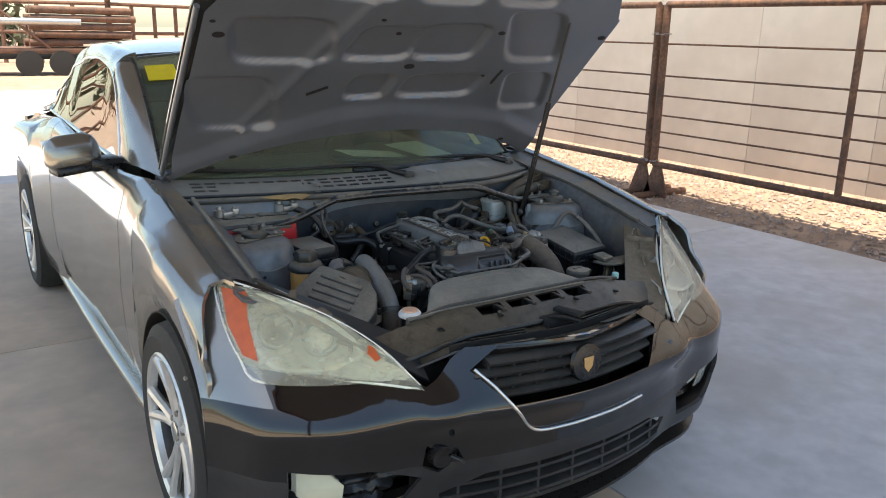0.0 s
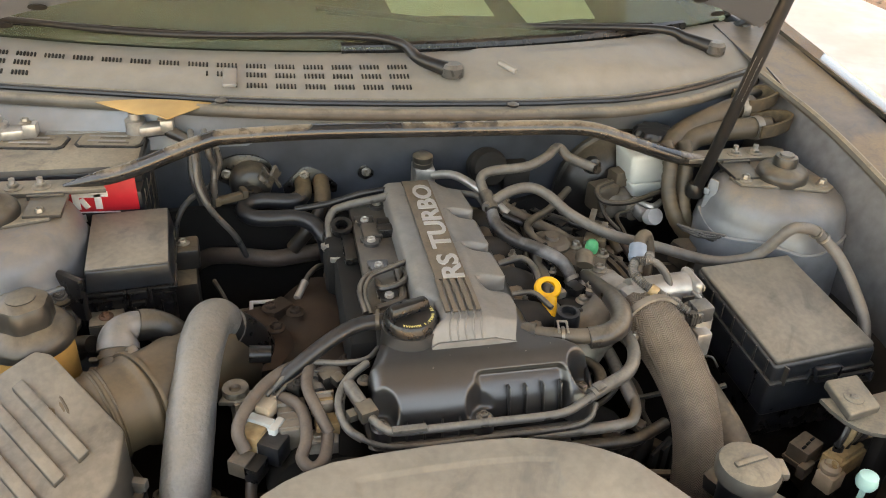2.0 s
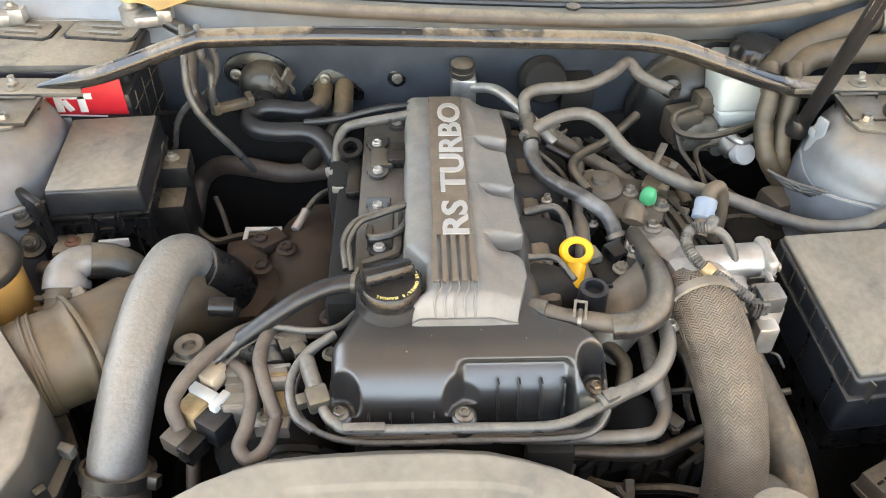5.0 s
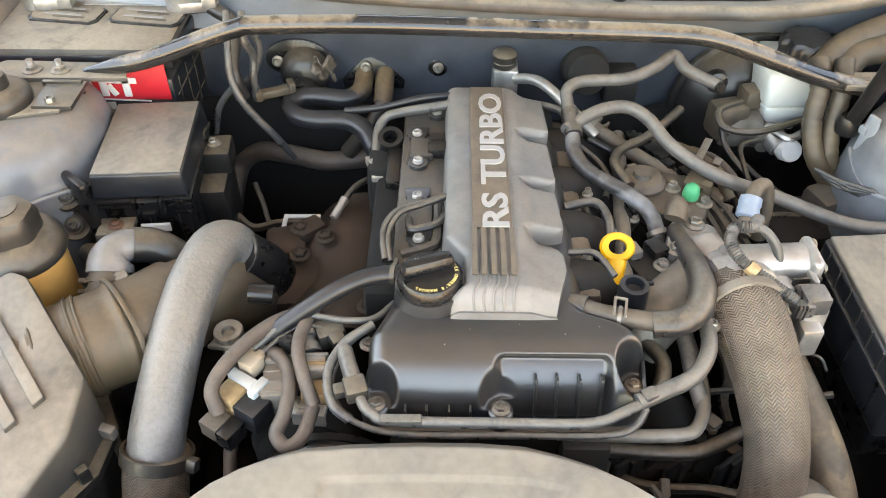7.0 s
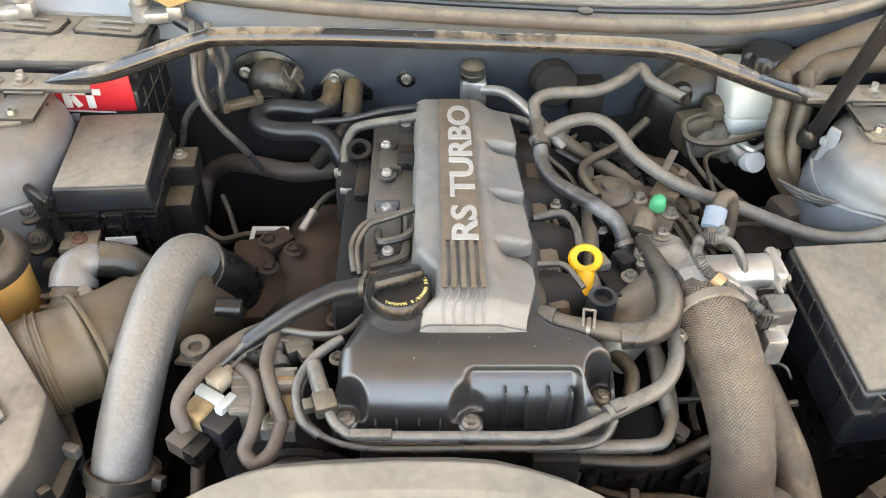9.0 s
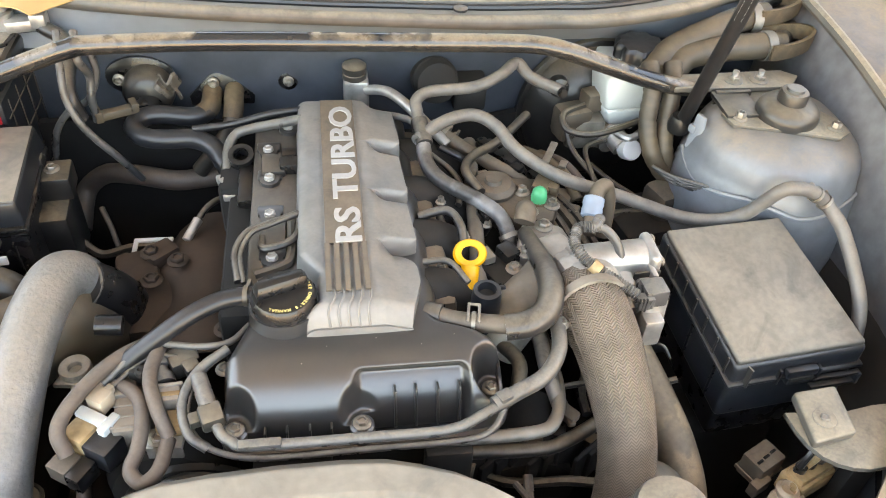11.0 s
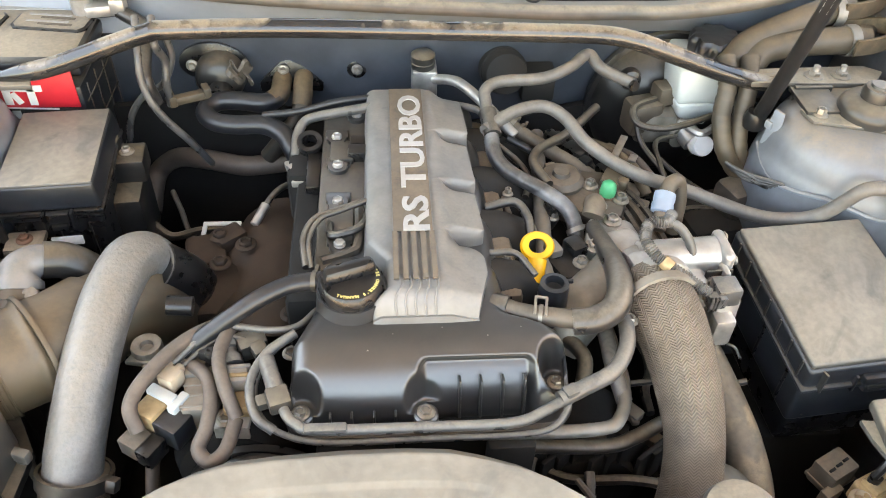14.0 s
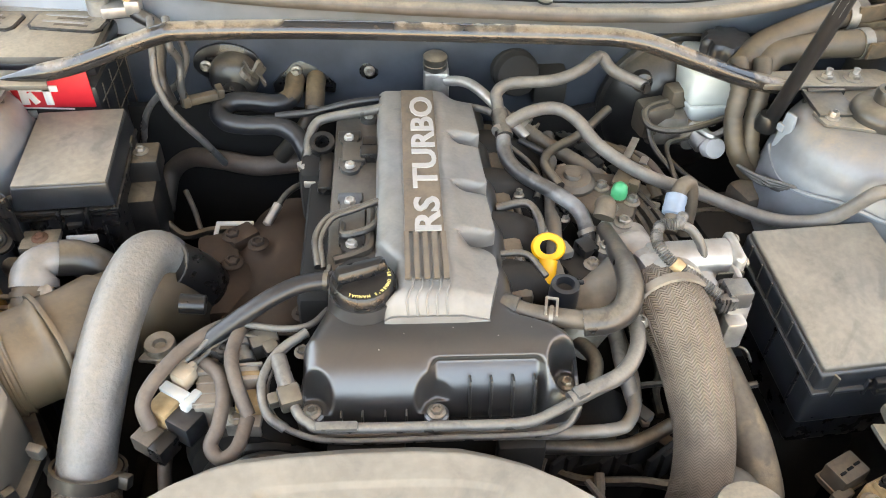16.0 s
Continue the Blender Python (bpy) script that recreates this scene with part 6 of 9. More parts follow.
def right_fuse_box():
    f = thing("fuse_box", "large dusty black engine bay fuse box", "fuse box", (0.487, 0.73, 0.5))
    top = [(0.425, 0.634), (0.585, 0.648), (0.546, 0.823), (0.394, 0.812)]
    mid = (0.487, 0.729)

    def grown(k):
        return [(mid[0] + (x - mid[0]) * k, mid[1] + (y - mid[1]) * k) for x, y in top]

    def slope(x, y):
        return 0.762 + (y - 0.641) * 0.225

    def slab(name, k, lift, depth, bevel, mat, to=f, label=""):
        bm = prism(grown(k), -depth, lift, bevel, None, 3)
        for v in bm.verts:
            v.co.z += slope(v.co.x, v.co.y)
        return part(name, bm, mat, to, label)
    lid = slab("lid", 1.0, 0.0, 0.010, 0.004, M_LID, f, "wide dusty black lid")
    slab("lid_skirt", 1.035, -0.006, 0.036, 0.006, M_NAVY, lid)
    slab("lid_lip", 1.075, -0.033, 0.038, 0.002, M_NAVY, lid)
    slab("body", 1.01, -0.036, 0.100, 0.006, M_NAVY)
    slab("body_foot", 0.93, -0.098, 0.150, 0.006, M_BLACK)
    for k in range(7):
        a, b = Vector(grown(1.045)[0]).lerp(Vector(grown(1.045)[3]), 0.08 + 0.135 * k), 0.0
        part("side_rib", rbox(0.002, 0.003, 0.026, (a.x, a.y, slope(a.x, a.y) - 0.020), 0.0006, 10), M_CAPGREY, f)
    for k in range(3):
        a = Vector(grown(1.02)[0]).lerp(Vector(grown(1.02)[3]), 0.15 + 0.3 * k)
        part("body_rib", rbox(0.003, 0.004, 0.055, (a.x, a.y, slope(a.x, a.y) - 0.066), 0.001, 10), M_BLACK, f)
    turn = 5.0

    def front(frac, out=0.0):
        a = Vector(grown(1.05)[0]).lerp(Vector(grown(1.05)[1]), frac)
        return a.x + 0.087 * out, a.y - out
    x, y = front(0.50, 0.004)
    latch = part("latch", merged(rbox(0.040, 0.010, 0.012, (x, y, 0.738), 0.003, turn), rbox(0.030, 0.012, 0.020, (x, y + 0.002, 0.728), 0.003, turn), rbox(0.004, 0.010, 0.024, (x - 0.024, y + 0.004, 0.728), 0.001, turn), rbox(0.004, 0.010, 0.024, (x + 0.024, y + 0.004, 0.728), 0.001, turn)), M_NAVY, f)
    part("latch_slot", rbox(0.030, 0.004, 0.006, (x, y - 0.005, 0.731), 0.001, turn), M_PIT, latch)
    x, y = front(0.80, 0.006)
    part("latch_rail", merged(rbox(0.060, 0.006, 0.004, (x, y, 0.722), 0.001, turn), rbox(0.060, 0.008, 0.004, (x, y, 0.708), 0.001, turn), rbox(0.004, 0.010, 0.018, (x + 0.028, y + 0.002, 0.715), 0.001, turn)), M_NAVY, f)
    x, y = front(0.04, -0.004)
    part("corner_rib", rbox(0.003, 0.012, 0.030, (x + 0.012, y - 0.002, 0.737), 0.001, 20), M_CAPGREY, f, "scuffed corner rib")
    x, y = front(0.20, -0.006)
    part("embossed_mark", merged(rbox(0.016, 0.003, 0.012, (x, y, 0.695), 0.001, turn), rbox(0.024, 0.003, 0.003, (x, y, 0.686), 0.001, turn)), M_NAVY, f)
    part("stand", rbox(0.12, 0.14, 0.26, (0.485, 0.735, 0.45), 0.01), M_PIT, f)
    return f
right_fuse_box()
ear = thing("relay_bracket", "dusty plastic bracket cap bolted over a steel plate", "bracket", (0.49, 0.55, 0.70))
part("cap", prism([(-0.026, -0.034), (0.024, -0.024), (0.026, 0.034), (-0.024, 0.028)], 0, 0.014, 0.004, Matrix.Translation((0.489, 0.560, 0.748)) @ pose(0, 0, 0, 4, 0, -2), 3), M_PLASTICTAN, ear)
part("seat_ring", lathe([(0.013, 0), (0.012, 0.0012), (0.009, 0.0015), (0, 0.0015)], (0.484, 0.553, 0.7615), 24), M_PLASTICTAN, ear)
part("plate", prism([(0.458, 0.578), (0.460, 0.555), (0.465, 0.536), (0.474, 0.521), (0.486, 0.511), (0.500, 0.505), (0.516, 0.502), (0.535, 0.503), (0.56, 0.508), (0.62, 0.53), (0.63, 0.58), (0.56, 0.578), (0.52, 0.572)], 0.735, 0.742, 0.002), M_PLASTICTAN, ear)
hex_bolt(ear, (0.484, 0.553, 0.7625), 0.0052, 0.003, mat=M_ALUDIRTY, washer=False)
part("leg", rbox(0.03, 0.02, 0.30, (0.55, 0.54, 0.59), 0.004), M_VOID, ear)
conn = thing("wire_connector", "dusty tan wire connectors with a cable bundle", "connector", (0.48, 0.56, 0.55))
part("relay", merged(rbox(0.040, 0.030, 0.034, (0.462, 0.575, 0.648), 0.003, 26), rbox(0.044, 0.034, 0.005, (0.462, 0.575, 0.640), 0.001, 26), rbox(0.026, 0.012, 0.020, (0.452, 0.552, 0.640), 0.002, 26)), M_OLDBROWN, conn, "brown relay with dark slots")
for k in range(3):
    part("relay_slot", rbox(0.008, 0.003, 0.003, (0.452 + 0.010 * k, 0.566 + 0.006 * k, 0.6655), 0.0004, 26), M_PIT, conn)
part("plug", merged(rbox(0.058, 0.030, 0.030, (0.500, 0.548, 0.655), 0.003, 22), rbox(0.050, 0.022, 0.012, (0.500, 0.548, 0.672), 0.003, 22), rbox(0.014, 0.012, 0.020, (0.480, 0.530, 0.655), 0.002, 22)), M_GOLDPLUG, conn, "golden multi-wire plug")
part("plug", merged(rbox(0.030, 0.026, 0.028, (0.470, 0.528, 0.645), 0.003, 22), lathe([(0.012, 0), (0.013, 0.008), (0.009, 0.012), (0.008, 0.004), (0, 0.004)], (0.468, 0.530, 0.658), 18)), M_CREAM, conn)
for k in range(4):
    part("seal_ring", lathe([(0.0035, -0.003), (0.0065, -0.003), (0.0065, 0.005), (0.0035, 0.005), (0.0035, -0.003)], (0.484 + 0.014 * k, 0.545 + 0.005 * k, 0.680), 12), M_BLACK, conn)
for i in range(6):
    x = 0.480 + 0.011 * i
    part("wire", tube([(x, 0.545 + 0.004 * i, 0.676), (x + 0.008, 0.548, 0.700), (x + 0.022, 0.560, 0.715), (x + 0.045, 0.585, 0.700)], 0.0042 + 0.001 * (i % 2), 8, 4), (M_RUBBER, M_GOLDPLUG, M_OLDBROWN)[i % 3], conn)
part("stalk", tube([(0.50, 0.58, 0.36), (0.50, 0.56, 0.62)], 0.02, 8, 2), M_VOID, conn)
clip = thing("sensor_plug", "small pale turquoise sensor plug", "plug", (0.447, 0.456, 0.69))
part("head", lathe([(0.011, 0.715), (0.013, 0.722), (0.011, 0.732), (0.004, 0.735)], (0.447, 0.456, 0), 12), M_MINT, clip)
part("stem", tube([(0.447, 0.456, 0.60), (0.447, 0.456, 0.72)], 0.004, 6, 2), M_MINT, clip)
filler = thing("filler_cap", "round dusty grey filler cap on a dark neck", "cap", (0.291, 0.470, 0.5))
part("cap", merged(lathe([(0.030, 0.742), (0.036, 0.745), (0.037, 0.757), (0.034, 0.764), (0.024, 0.768), (0, 0.769)], (0.291, 0.470, 0), 40), rbox(0.016, 0.026, 0.012, (0.325, 0.462, 0.757), 0.003, -12), rbox(0.044, 0.008, 0.005, (0.291, 0.470, 0.769), 0.002, 10)), M_PLASTICTAN, filler)
for k in range(6):
    part("print_bar", rbox(0.005, 0.004, 0.0012, (0.276 + 0.006 * k, 0.483, 0.7672), 0.0004, 8), M_CAPGREY, filler)
part("neck", lathe([(0.026, 0.62), (0.026, 0.70), (0.028, 0.745)], (0.291, 0.470, 0), 28), M_RUBBERCLEAN, filler)
part("overflow_pipe", tube([(0.305, 0.462, 0.715), (0.335, 0.440, 0.705), (0.370, 0.415, 0.690), (0.40, 0.395, 0.672)], 0.017, 18, 6), M_CLAYHOSE, filler, "clay-stained filler pipe")
part("stand", rbox(0.05, 0.05, 0.26, (0.291, 0.470, 0.50), 0.01), M_PIT, filler)

# ---- reservoirs and brakes ----
tank = thing("fluid_tank", "amber fluid tank with a large dusty grey cap", "reservoir", (-0.52, 0.76, 0.6))
part("body", lathe([(0.034, 0.58), (0.042, 0.60), (0.046, 0.70), (0.047, 0.80), (0.044, 0.806), (0, 0.806)], (-0.518, 0.764, 0), 32), M_AMBERTANK, tank)
part("collar", lathe([(0.044, 0.802), (0.051, 0.805), (0.053, 0.810), (0.051, 0.818), (0.044, 0.828), (0.034, 0.834)], (-0.518, 0.765, 0), 36), M_CAPGREY, tank)
cap = part("cap", lathe([(0.032, 0.828), (0.034, 0.834), (0.034, 0.853), (0.030, 0.861), (0.020, 0.865), (0, 0.866)], (-0.518, 0.766, 0), 48, None, 6, 0.09), M_CAPGREY, tank, "grey six-sided cap")
part("cap_print", lathe([(0.017, 0.8655), (0.017, 0.8668), (0.015, 0.8672), (0, 0.8672)], (-0.518, 0.766, 0), 24), M_CAPGREY, cap)
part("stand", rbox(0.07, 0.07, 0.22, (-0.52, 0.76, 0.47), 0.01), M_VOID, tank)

brake = thing("brake_reservoir", "milky white brake fluid reservoir with a dusty black cap", "reservoir", (0.43, 1.1, 0.7))
part("body", merged(rbox(0.074, 0.064, 0.060, (0.424, 1.100, 0.833), 0.010, 4, (1.22, 1.22), 3), rbox(0.046, 0.044, 0.034, (0.424, 1.100, 0.789), 0.008, 4, (1.62, 1.46), 3), rbox(0.040, 0.036, 0.012, (0.424, 1.095, 0.769), 0.005, 4)), M_MILK, brake)
part("neck", lathe([(0.032, 0.85), (0.030, 0.868), (0.026, 0.872)], (0.438, 1.122, 0), 24), M_MILK, brake)
part("filler", prism([(0.385, 1.12), (0.40, 1.10), (0.455, 1.10), (0.455, 1.15), (0.39, 1.155)], 0.846, 0.864, 0.006), M_MILK, brake)
part("cap", lathe([(0.034, 0.866), (0.038, 0.870), (0.038, 0.885), (0.033, 0.891), (0.020, 0.893), (0, 0.892)], (0.442, 1.118, -0.004), 72, None, 9, 0.15), M_RUBBERCLEAN, brake, "dusty ribbed black cap")
part("master_cylinder", merged(lathe([(0.022, 0), (0.022, 0.04), (0.018, 0.045), (0.018, 0.055)], (0, 0, 0), 24, axis((0.25, -1, -0.1), (0.395, 1.12, 0.755))), rbox(0.06, 0.06, 0.05, (0.37, 1.10, 0.76), 0.01)), M_ALUDIRTY, brake)
part("end_cap", lathe([(0.0155, -0.008), (0.016, 0.008), (0.0145, 0.012), (0, 0.0125)], (0, 0, 0), 24, axis((0.1, -1, 0.55), (0.430, 1.045, 0.752))), M_WHITE, brake, "white round end cap")
part("sensor_neck", tube([(0.41, 1.085, 0.76), (0.424, 1.055, 0.75)], 0.017, 14, 2), M_ALU, brake)
part("sensor_ring", tube([(0.405, 1.075, 0.772), (0.425, 1.045, 0.772), (0.45, 1.06, 0.772)], 0.006, 8), M_ALU, brake)
part("mount_stub", tube([(0.40, 1.10, 0.76), (0.40, 1.20, 0.75)], 0.02, 12, 2), M_ALUDIRTY, brake)
booster = thing("brake_booster", "round black brake booster on the firewall", "brake booster", (0.36, 1.17, 0.74))
part("shell", lathe([(0.0, 0), (0.06, 0.0), (0.11, -0.02), (0.13, -0.05), (0.13, -0.08), (0.10, -0.11)], (0, 0, 0), 40, axis((0, -1, 0.05), (0.405, 1.120, 0.745)) @ Matrix.Diagonal((0.88, 0.88, 0.9, 1))), M_PLASTIC, booster)
part("crimp_band", lathe([(0.131, -0.062), (0.136, -0.060), (0.136, -0.048), (0.131, -0.046)], (0, 0, 0), 40, axis((0, -1, 0.05), (0.405, 1.120, 0.745)) @ Matrix.Diagonal((0.88, 0.88, 0.9, 1))), M_PLASTIC, booster)
part("check_valve", lathe([(0.016, 0.0), (0.014, 0.012), (0.008, 0.014), (0.007, 0.03)], (0, 0, 0), 16, axis((0, -1, 0.1), (0.318, 1.085, 0.84))), M_BLACK, booster)

# ---- intake side ----
airbox = thing("air_box", "dusty ribbed black air filter box", "air box", (-0.50, 0.60, 0.55))


def air_z(x, y):
    """Height of the tilted lid."""
    return 0.828 + 0.111 * (x + 0.487) + 0.389 * (y - 0.712)


def tilted(poly, lift, depth, bevel=0.004, zf=air_z):
    """Prism under a polygon whose top follows a sloping plane."""
    bm = prism(poly, -depth, lift, bevel)
    for v in bm.verts:
        v.co.z += zf(v.co.x, v.co.y)
    return bm


LID = [(-0.605, 0.652), (-0.500, 0.716), (-0.480, 0.708), (-0.392, 0.602), (-0.397, 0.548), (-0.43, 0.492), (-0.555, 0.395), (-0.625, 0.50)]
lid = part("lid", tilted(LID, 0, 0.085, 0.007), M_LID, airbox, "dusty ribbed lid", 50)
run = Vector((0.088, -0.104)).normalized()
for k in range(6):
    c = Vector((-0.512, 0.672)) + k * Vector((-0.0225, -0.0205))
    a, b = c, c + run * (0.125 if k < 4 else 0.10)
    w = Vector((-run.y, run.x)) * 0.0065
    part("lid_rib", tilted([tuple(a + w), tuple(b + w), tuple(b - w), tuple(a - w)], 0.006, 0.006, 0.0015), M_LID, lid)
edge = [(-0.615, 0.66), (-0.485, 0.738), (-0.45, 0.71), (-0.385, 0.60), (-0.388, 0.545), (-0.42, 0.49), (-0.56, 0.385), (-0.63, 0.50)]
part("box", prism(edge, 0.46, 0.705, 0.010), M_PLASTIC, airbox)
part("flange", prism([(x * 1.0 - 0.004 * (1 if x < -0.5 else -1), y) for x, y in edge], 0.700, 0.712, 0.003), M_PLASTIC, airbox)
for k in range(6):
    p = Vector((-0.57, 0.375, 0.705)).lerp(Vector((-0.395, 0.54, 0.715)), k / 5)
    part("edge_tab", rbox(0.012, 0.010, 0.03, p, 0.002, 45), M_PLASTIC, airbox)
part("clip", merged(rbox(0.018, 0.010, 0.014, (-0.386, 0.588, 0.722), 0.002, -20), rbox(0.010, 0.012, 0.040, (-0.387, 0.590, 0.70), 0.002, -20)), M_ALUDIRTY, airbox)

intake = thing("intake_tube", "dusty ribbed rubber intake tube", "hose", (-0.39, 0.69, 0.65))
part("bellows", tube([(-0.478, 0.648, 0.748), (-0.440, 0.668, 0.752), (-0.400, 0.692, 0.752), (-0.372, 0.716, 0.748), (-0.350, 0.745, 0.742)], 0.0565, 40, 26, wave=lambda u: 0.96 + 0.035 * sum(math.exp(-((u - c) / 0.012) ** 2) for c in (0.10, 0.135, 0.29, 0.325)) + 0.075 * math.exp(-((u - 0.52) / 0.022) ** 2) + 0.02 * (u > 0.52)), M_CLAY, intake, "clay-dusted rubber tube with raised rings", 55)
part("elbow", tube([(-0.352, 0.742, 0.742), (-0.325, 0.77, 0.735), (-0.30, 0.81, 0.70), (-0.28, 0.85, 0.65)], 0.052, 24, 8), M_CLAY, intake)
for at, way, r, w in (((-0.463, 0.656, 0.750), (0.88, 0.47, 0.06), 0.0560, 0.003), ((-0.455, 0.660, 0.7505), (0.88, 0.47, 0.06), 0.0560, 0.003), ((-0.432, 0.673, 0.752), (0.86, 0.5, 0.02), 0.0560, 0.003), ((-0.425, 0.677, 0.752), (0.86, 0.5, 0.02), 0.0560, 0.003), ((-0.393, 0.698, 0.7515), (0.76, 0.65, -0.05), 0.0610, 0.005)):
    part("ring", lathe([(r - 0.004, -w / 2), (r + 0.0008, -w / 2), (r + 0.0016, 0), (r + 0.0008, w / 2), (r - 0.004, w / 2), (r - 0.004, -w / 2)], (0, 0, 0), 44, axis(way, at)), M_CLAY, intake)
snorkel = thing("breather_elbow", "dusty silver-grey breather elbow with a screw clamp", "hose", (-0.40, 0.76, 0.72))
part("neck", tube([(-0.419, 0.705, 0.745), (-0.4195, 0.730, 0.764), (-0.420, 0.757, 0.784)], 0.0225, 22, 4), M_CLAY, snorkel)
part("elbow", tube([(-0.420, 0.755, 0.783), (-0.420, 0.766, 0.792), (-0.415, 0.776, 0.798), (-0.404, 0.784, 0.799), (-0.390, 0.789, 0.795)], 0.0255, 24, 8, lambda u: 1.0 - 0.33 * u + 0.04 * math.sin(7 * u)), M_SILVERFOIL, snorkel)
part("rear_hose", tube([(-0.400, 0.786, 0.798), (-0.378, 0.793, 0.789), (-0.352, 0.792, 0.765), (-0.325, 0.78, 0.71)], 0.0205, 22, 8), M_PLASTIC, snorkel)
for at in ((-0.4197, 0.748, 0.777), (-0.4193, 0.738, 0.770)):
    clamp_ring(snorkel, at, (0, 0.8, 0.6), 0.0225, 0.006, M_CLAY)
part("clamp_screw", merged(lathe([(0.0075, 0), (0.0075, 0.004), (0.006, 0.005), (0, 0.005)], (0, 0, 0), 18, axis((0.2, -0.5, 0.8), (-0.402, 0.742, 0.790))), rbox(0.014, 0.010, 0.008, (-0.401, 0.744, 0.786), 0.002, 20)), M_STEEL, snorkel, "cross-head clamp screw")
charge = thing("charge_pipe", "silver painted rough charge pipe with a braided sleeve", "pipe", (-0.32, 0.62, 0.5))
part("pipe", tube([(-0.292, 0.826, 0.742), (-0.297, 0.820, 0.764), (-0.305, 0.808, 0.780), (-0.313, 0.784, 0.788), (-0.321, 0.735, 0.785), (-0.327, 0.685, 0.772), (-0.331, 0.635, 0.750), (-0.336, 0.592, 0.722), (-0.340, 0.566, 0.69), (-0.342, 0.555, 0.66)], 0.0285, 32, 10), M_PIPE, charge)
part("sleeve", tube([(-0.337, 0.577, 0.706), (-0.341, 0.556, 0.668), (-0.344, 0.53, 0.60), (-0.345, 0.52, 0.45)], 0.033, 28, 8), M_BRAID, charge, "woven sleeve")
clamp_ring(charge, (-0.337, 0.575, 0.702), (-0.15, -0.5, -0.85), 0.0335, 0.014, M_CAPGREY)
part("inner_elbow", tube([(-0.294, 0.812, 0.758), (-0.268, 0.825, 0.72), (-0.25, 0.83, 0.65), (-0.24, 0.80, 0.55)], 0.033, 24, 6), M_BLACK, charge)
clamp_ring(charge, (-0.296, 0.810, 0.762), (0.3, 0.5, -0.8), 0.030, 0.010, M_CONDUIT)
part("side_nipple", tube([(-0.262, 0.735, 0.775), (-0.235, 0.735, 0.772)], 0.011, 10, 2), M_BLACK, charge)

washer = thing("washer_filler", "washer bottle neck with a pale orange and white cap", "filler", (-0.372, 0.41, 0.5))
part("neck", tube([(-0.372, 0.43, 0.45), (-0.372, 0.42, 0.74)], 0.018, 14, 3), M_BLACK, washer)
part("cap", lathe([(0.026, 0.742), (0.031, 0.746), (0.031, 0.754), (0.026, 0.760), (0, 0.762)], (-0.372, 0.410, 0), 26), M_WHITE, washer, "white cap")
part("cap_top", lathe([(0.022, 0.7605), (0.021, 0.764), (0, 0.765)], (-0.372, 0.410, 0), 24), M_PEACH, washer, "pale orange top")
radcap = thing("radiator_filler", "dusty grey radiator filler cap", "cap", (0.31, 0.50, 0.6))
part("neck", lathe([(0.026, 0.57), (0.024, 0.672)], (0.311, 0.529, 0), 18), M_ALUDIRTY, radcap)
part("cap", lathe([(0.036, 0.669), (0.040, 0.674), (0.038, 0.692), (0.028, 0.699), (0, 0.70)], (0.311, 0.529, 0), 30, None, 2, 0.12), M_CAPGREY, radcap)


# ---- engine ----
engine = thing("engine", "dusty four-cylinder turbo engine with a silver cover", "engine", (0.02, 0.85, 0.4))
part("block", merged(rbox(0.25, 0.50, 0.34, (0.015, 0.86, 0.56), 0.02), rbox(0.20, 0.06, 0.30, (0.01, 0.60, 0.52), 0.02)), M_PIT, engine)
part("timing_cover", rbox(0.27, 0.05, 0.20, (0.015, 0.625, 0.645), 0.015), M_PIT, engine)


CAM_BOLTS = ((-0.112, 0.597, 0.764), (0.011, 0.594, 0.763), (0.146, 0.624, 0.764))


def head(u, v):
    """Satin black cam cover: flat on top, rolled down at the front, with a ribbed recess beside the middle bolt."""
    if v < 0.45:
        y, z = lerp(1.075, 0.655, v / 0.45), lerp(0.800, 0.809, v / 0.45)
    else:
        a = (v - 0.45) / 0.55 * math.pi / 2
        y, z = 0.655 - 0.065 * math.sin(a), 0.737 + 0.072 * math.cos(a)
    xl = keyed(y, [(0.590, -0.116), (0.60, -0.121), (0.65, -0.121), (0.668, -0.114), (0.70, -0.101), (0.76, -0.098)])
    xr = keyed(y, [(0.590, 0.142), (0.60, 0.151), (0.615, 0.156), (0.645, 0.156), (0.660, 0.150), (0.671, 0.136), (0.677, 0.112), (0.684, 0.104), (0.71, 0.100)])
    if u < 0.05 or u > 0.95:
        k = min(u, 1 - u) / 0.05
        return Vector((xl - 0.002 * (1 - k) if u < 0.5 else xr + 0.002 * (1 - k), y, lerp(0.735, max(0.735, z - 0.020), k)))
    t = (u - 0.05) / 0.90
    x = lerp(xl, xr, t)
    d = min(x - xl, xr - x)
    if d < 0.020:
        z = max(0.735, z - 0.020 + math.sqrt(max(0, 0.020 ** 2 - (0.020 - d) ** 2)))
    inset = min(1, max(0, (x - 0.001) / 0.012)) * min(1, max(0, (0.124 - x) / 0.012)) * min(1, max(0, (v - 0.585) / 0.075))
    inset = inset * inset * (3 - 2 * inset)
    y += 0.013 * inset
    z -= 0.005 * inset * (1 if v < 0.95 else 0)
    for bx, by, bz in CAM_BOLTS:
        near = min(1, max(0, (0.0240 - math.hypot(x - bx, (y - by) * 0.9)) / 0.010))
        near = near * near * (3 - 2 * near)
        z = lerp(z, min(z, bz - 0.004), near)
    return Vector((x, y, z))


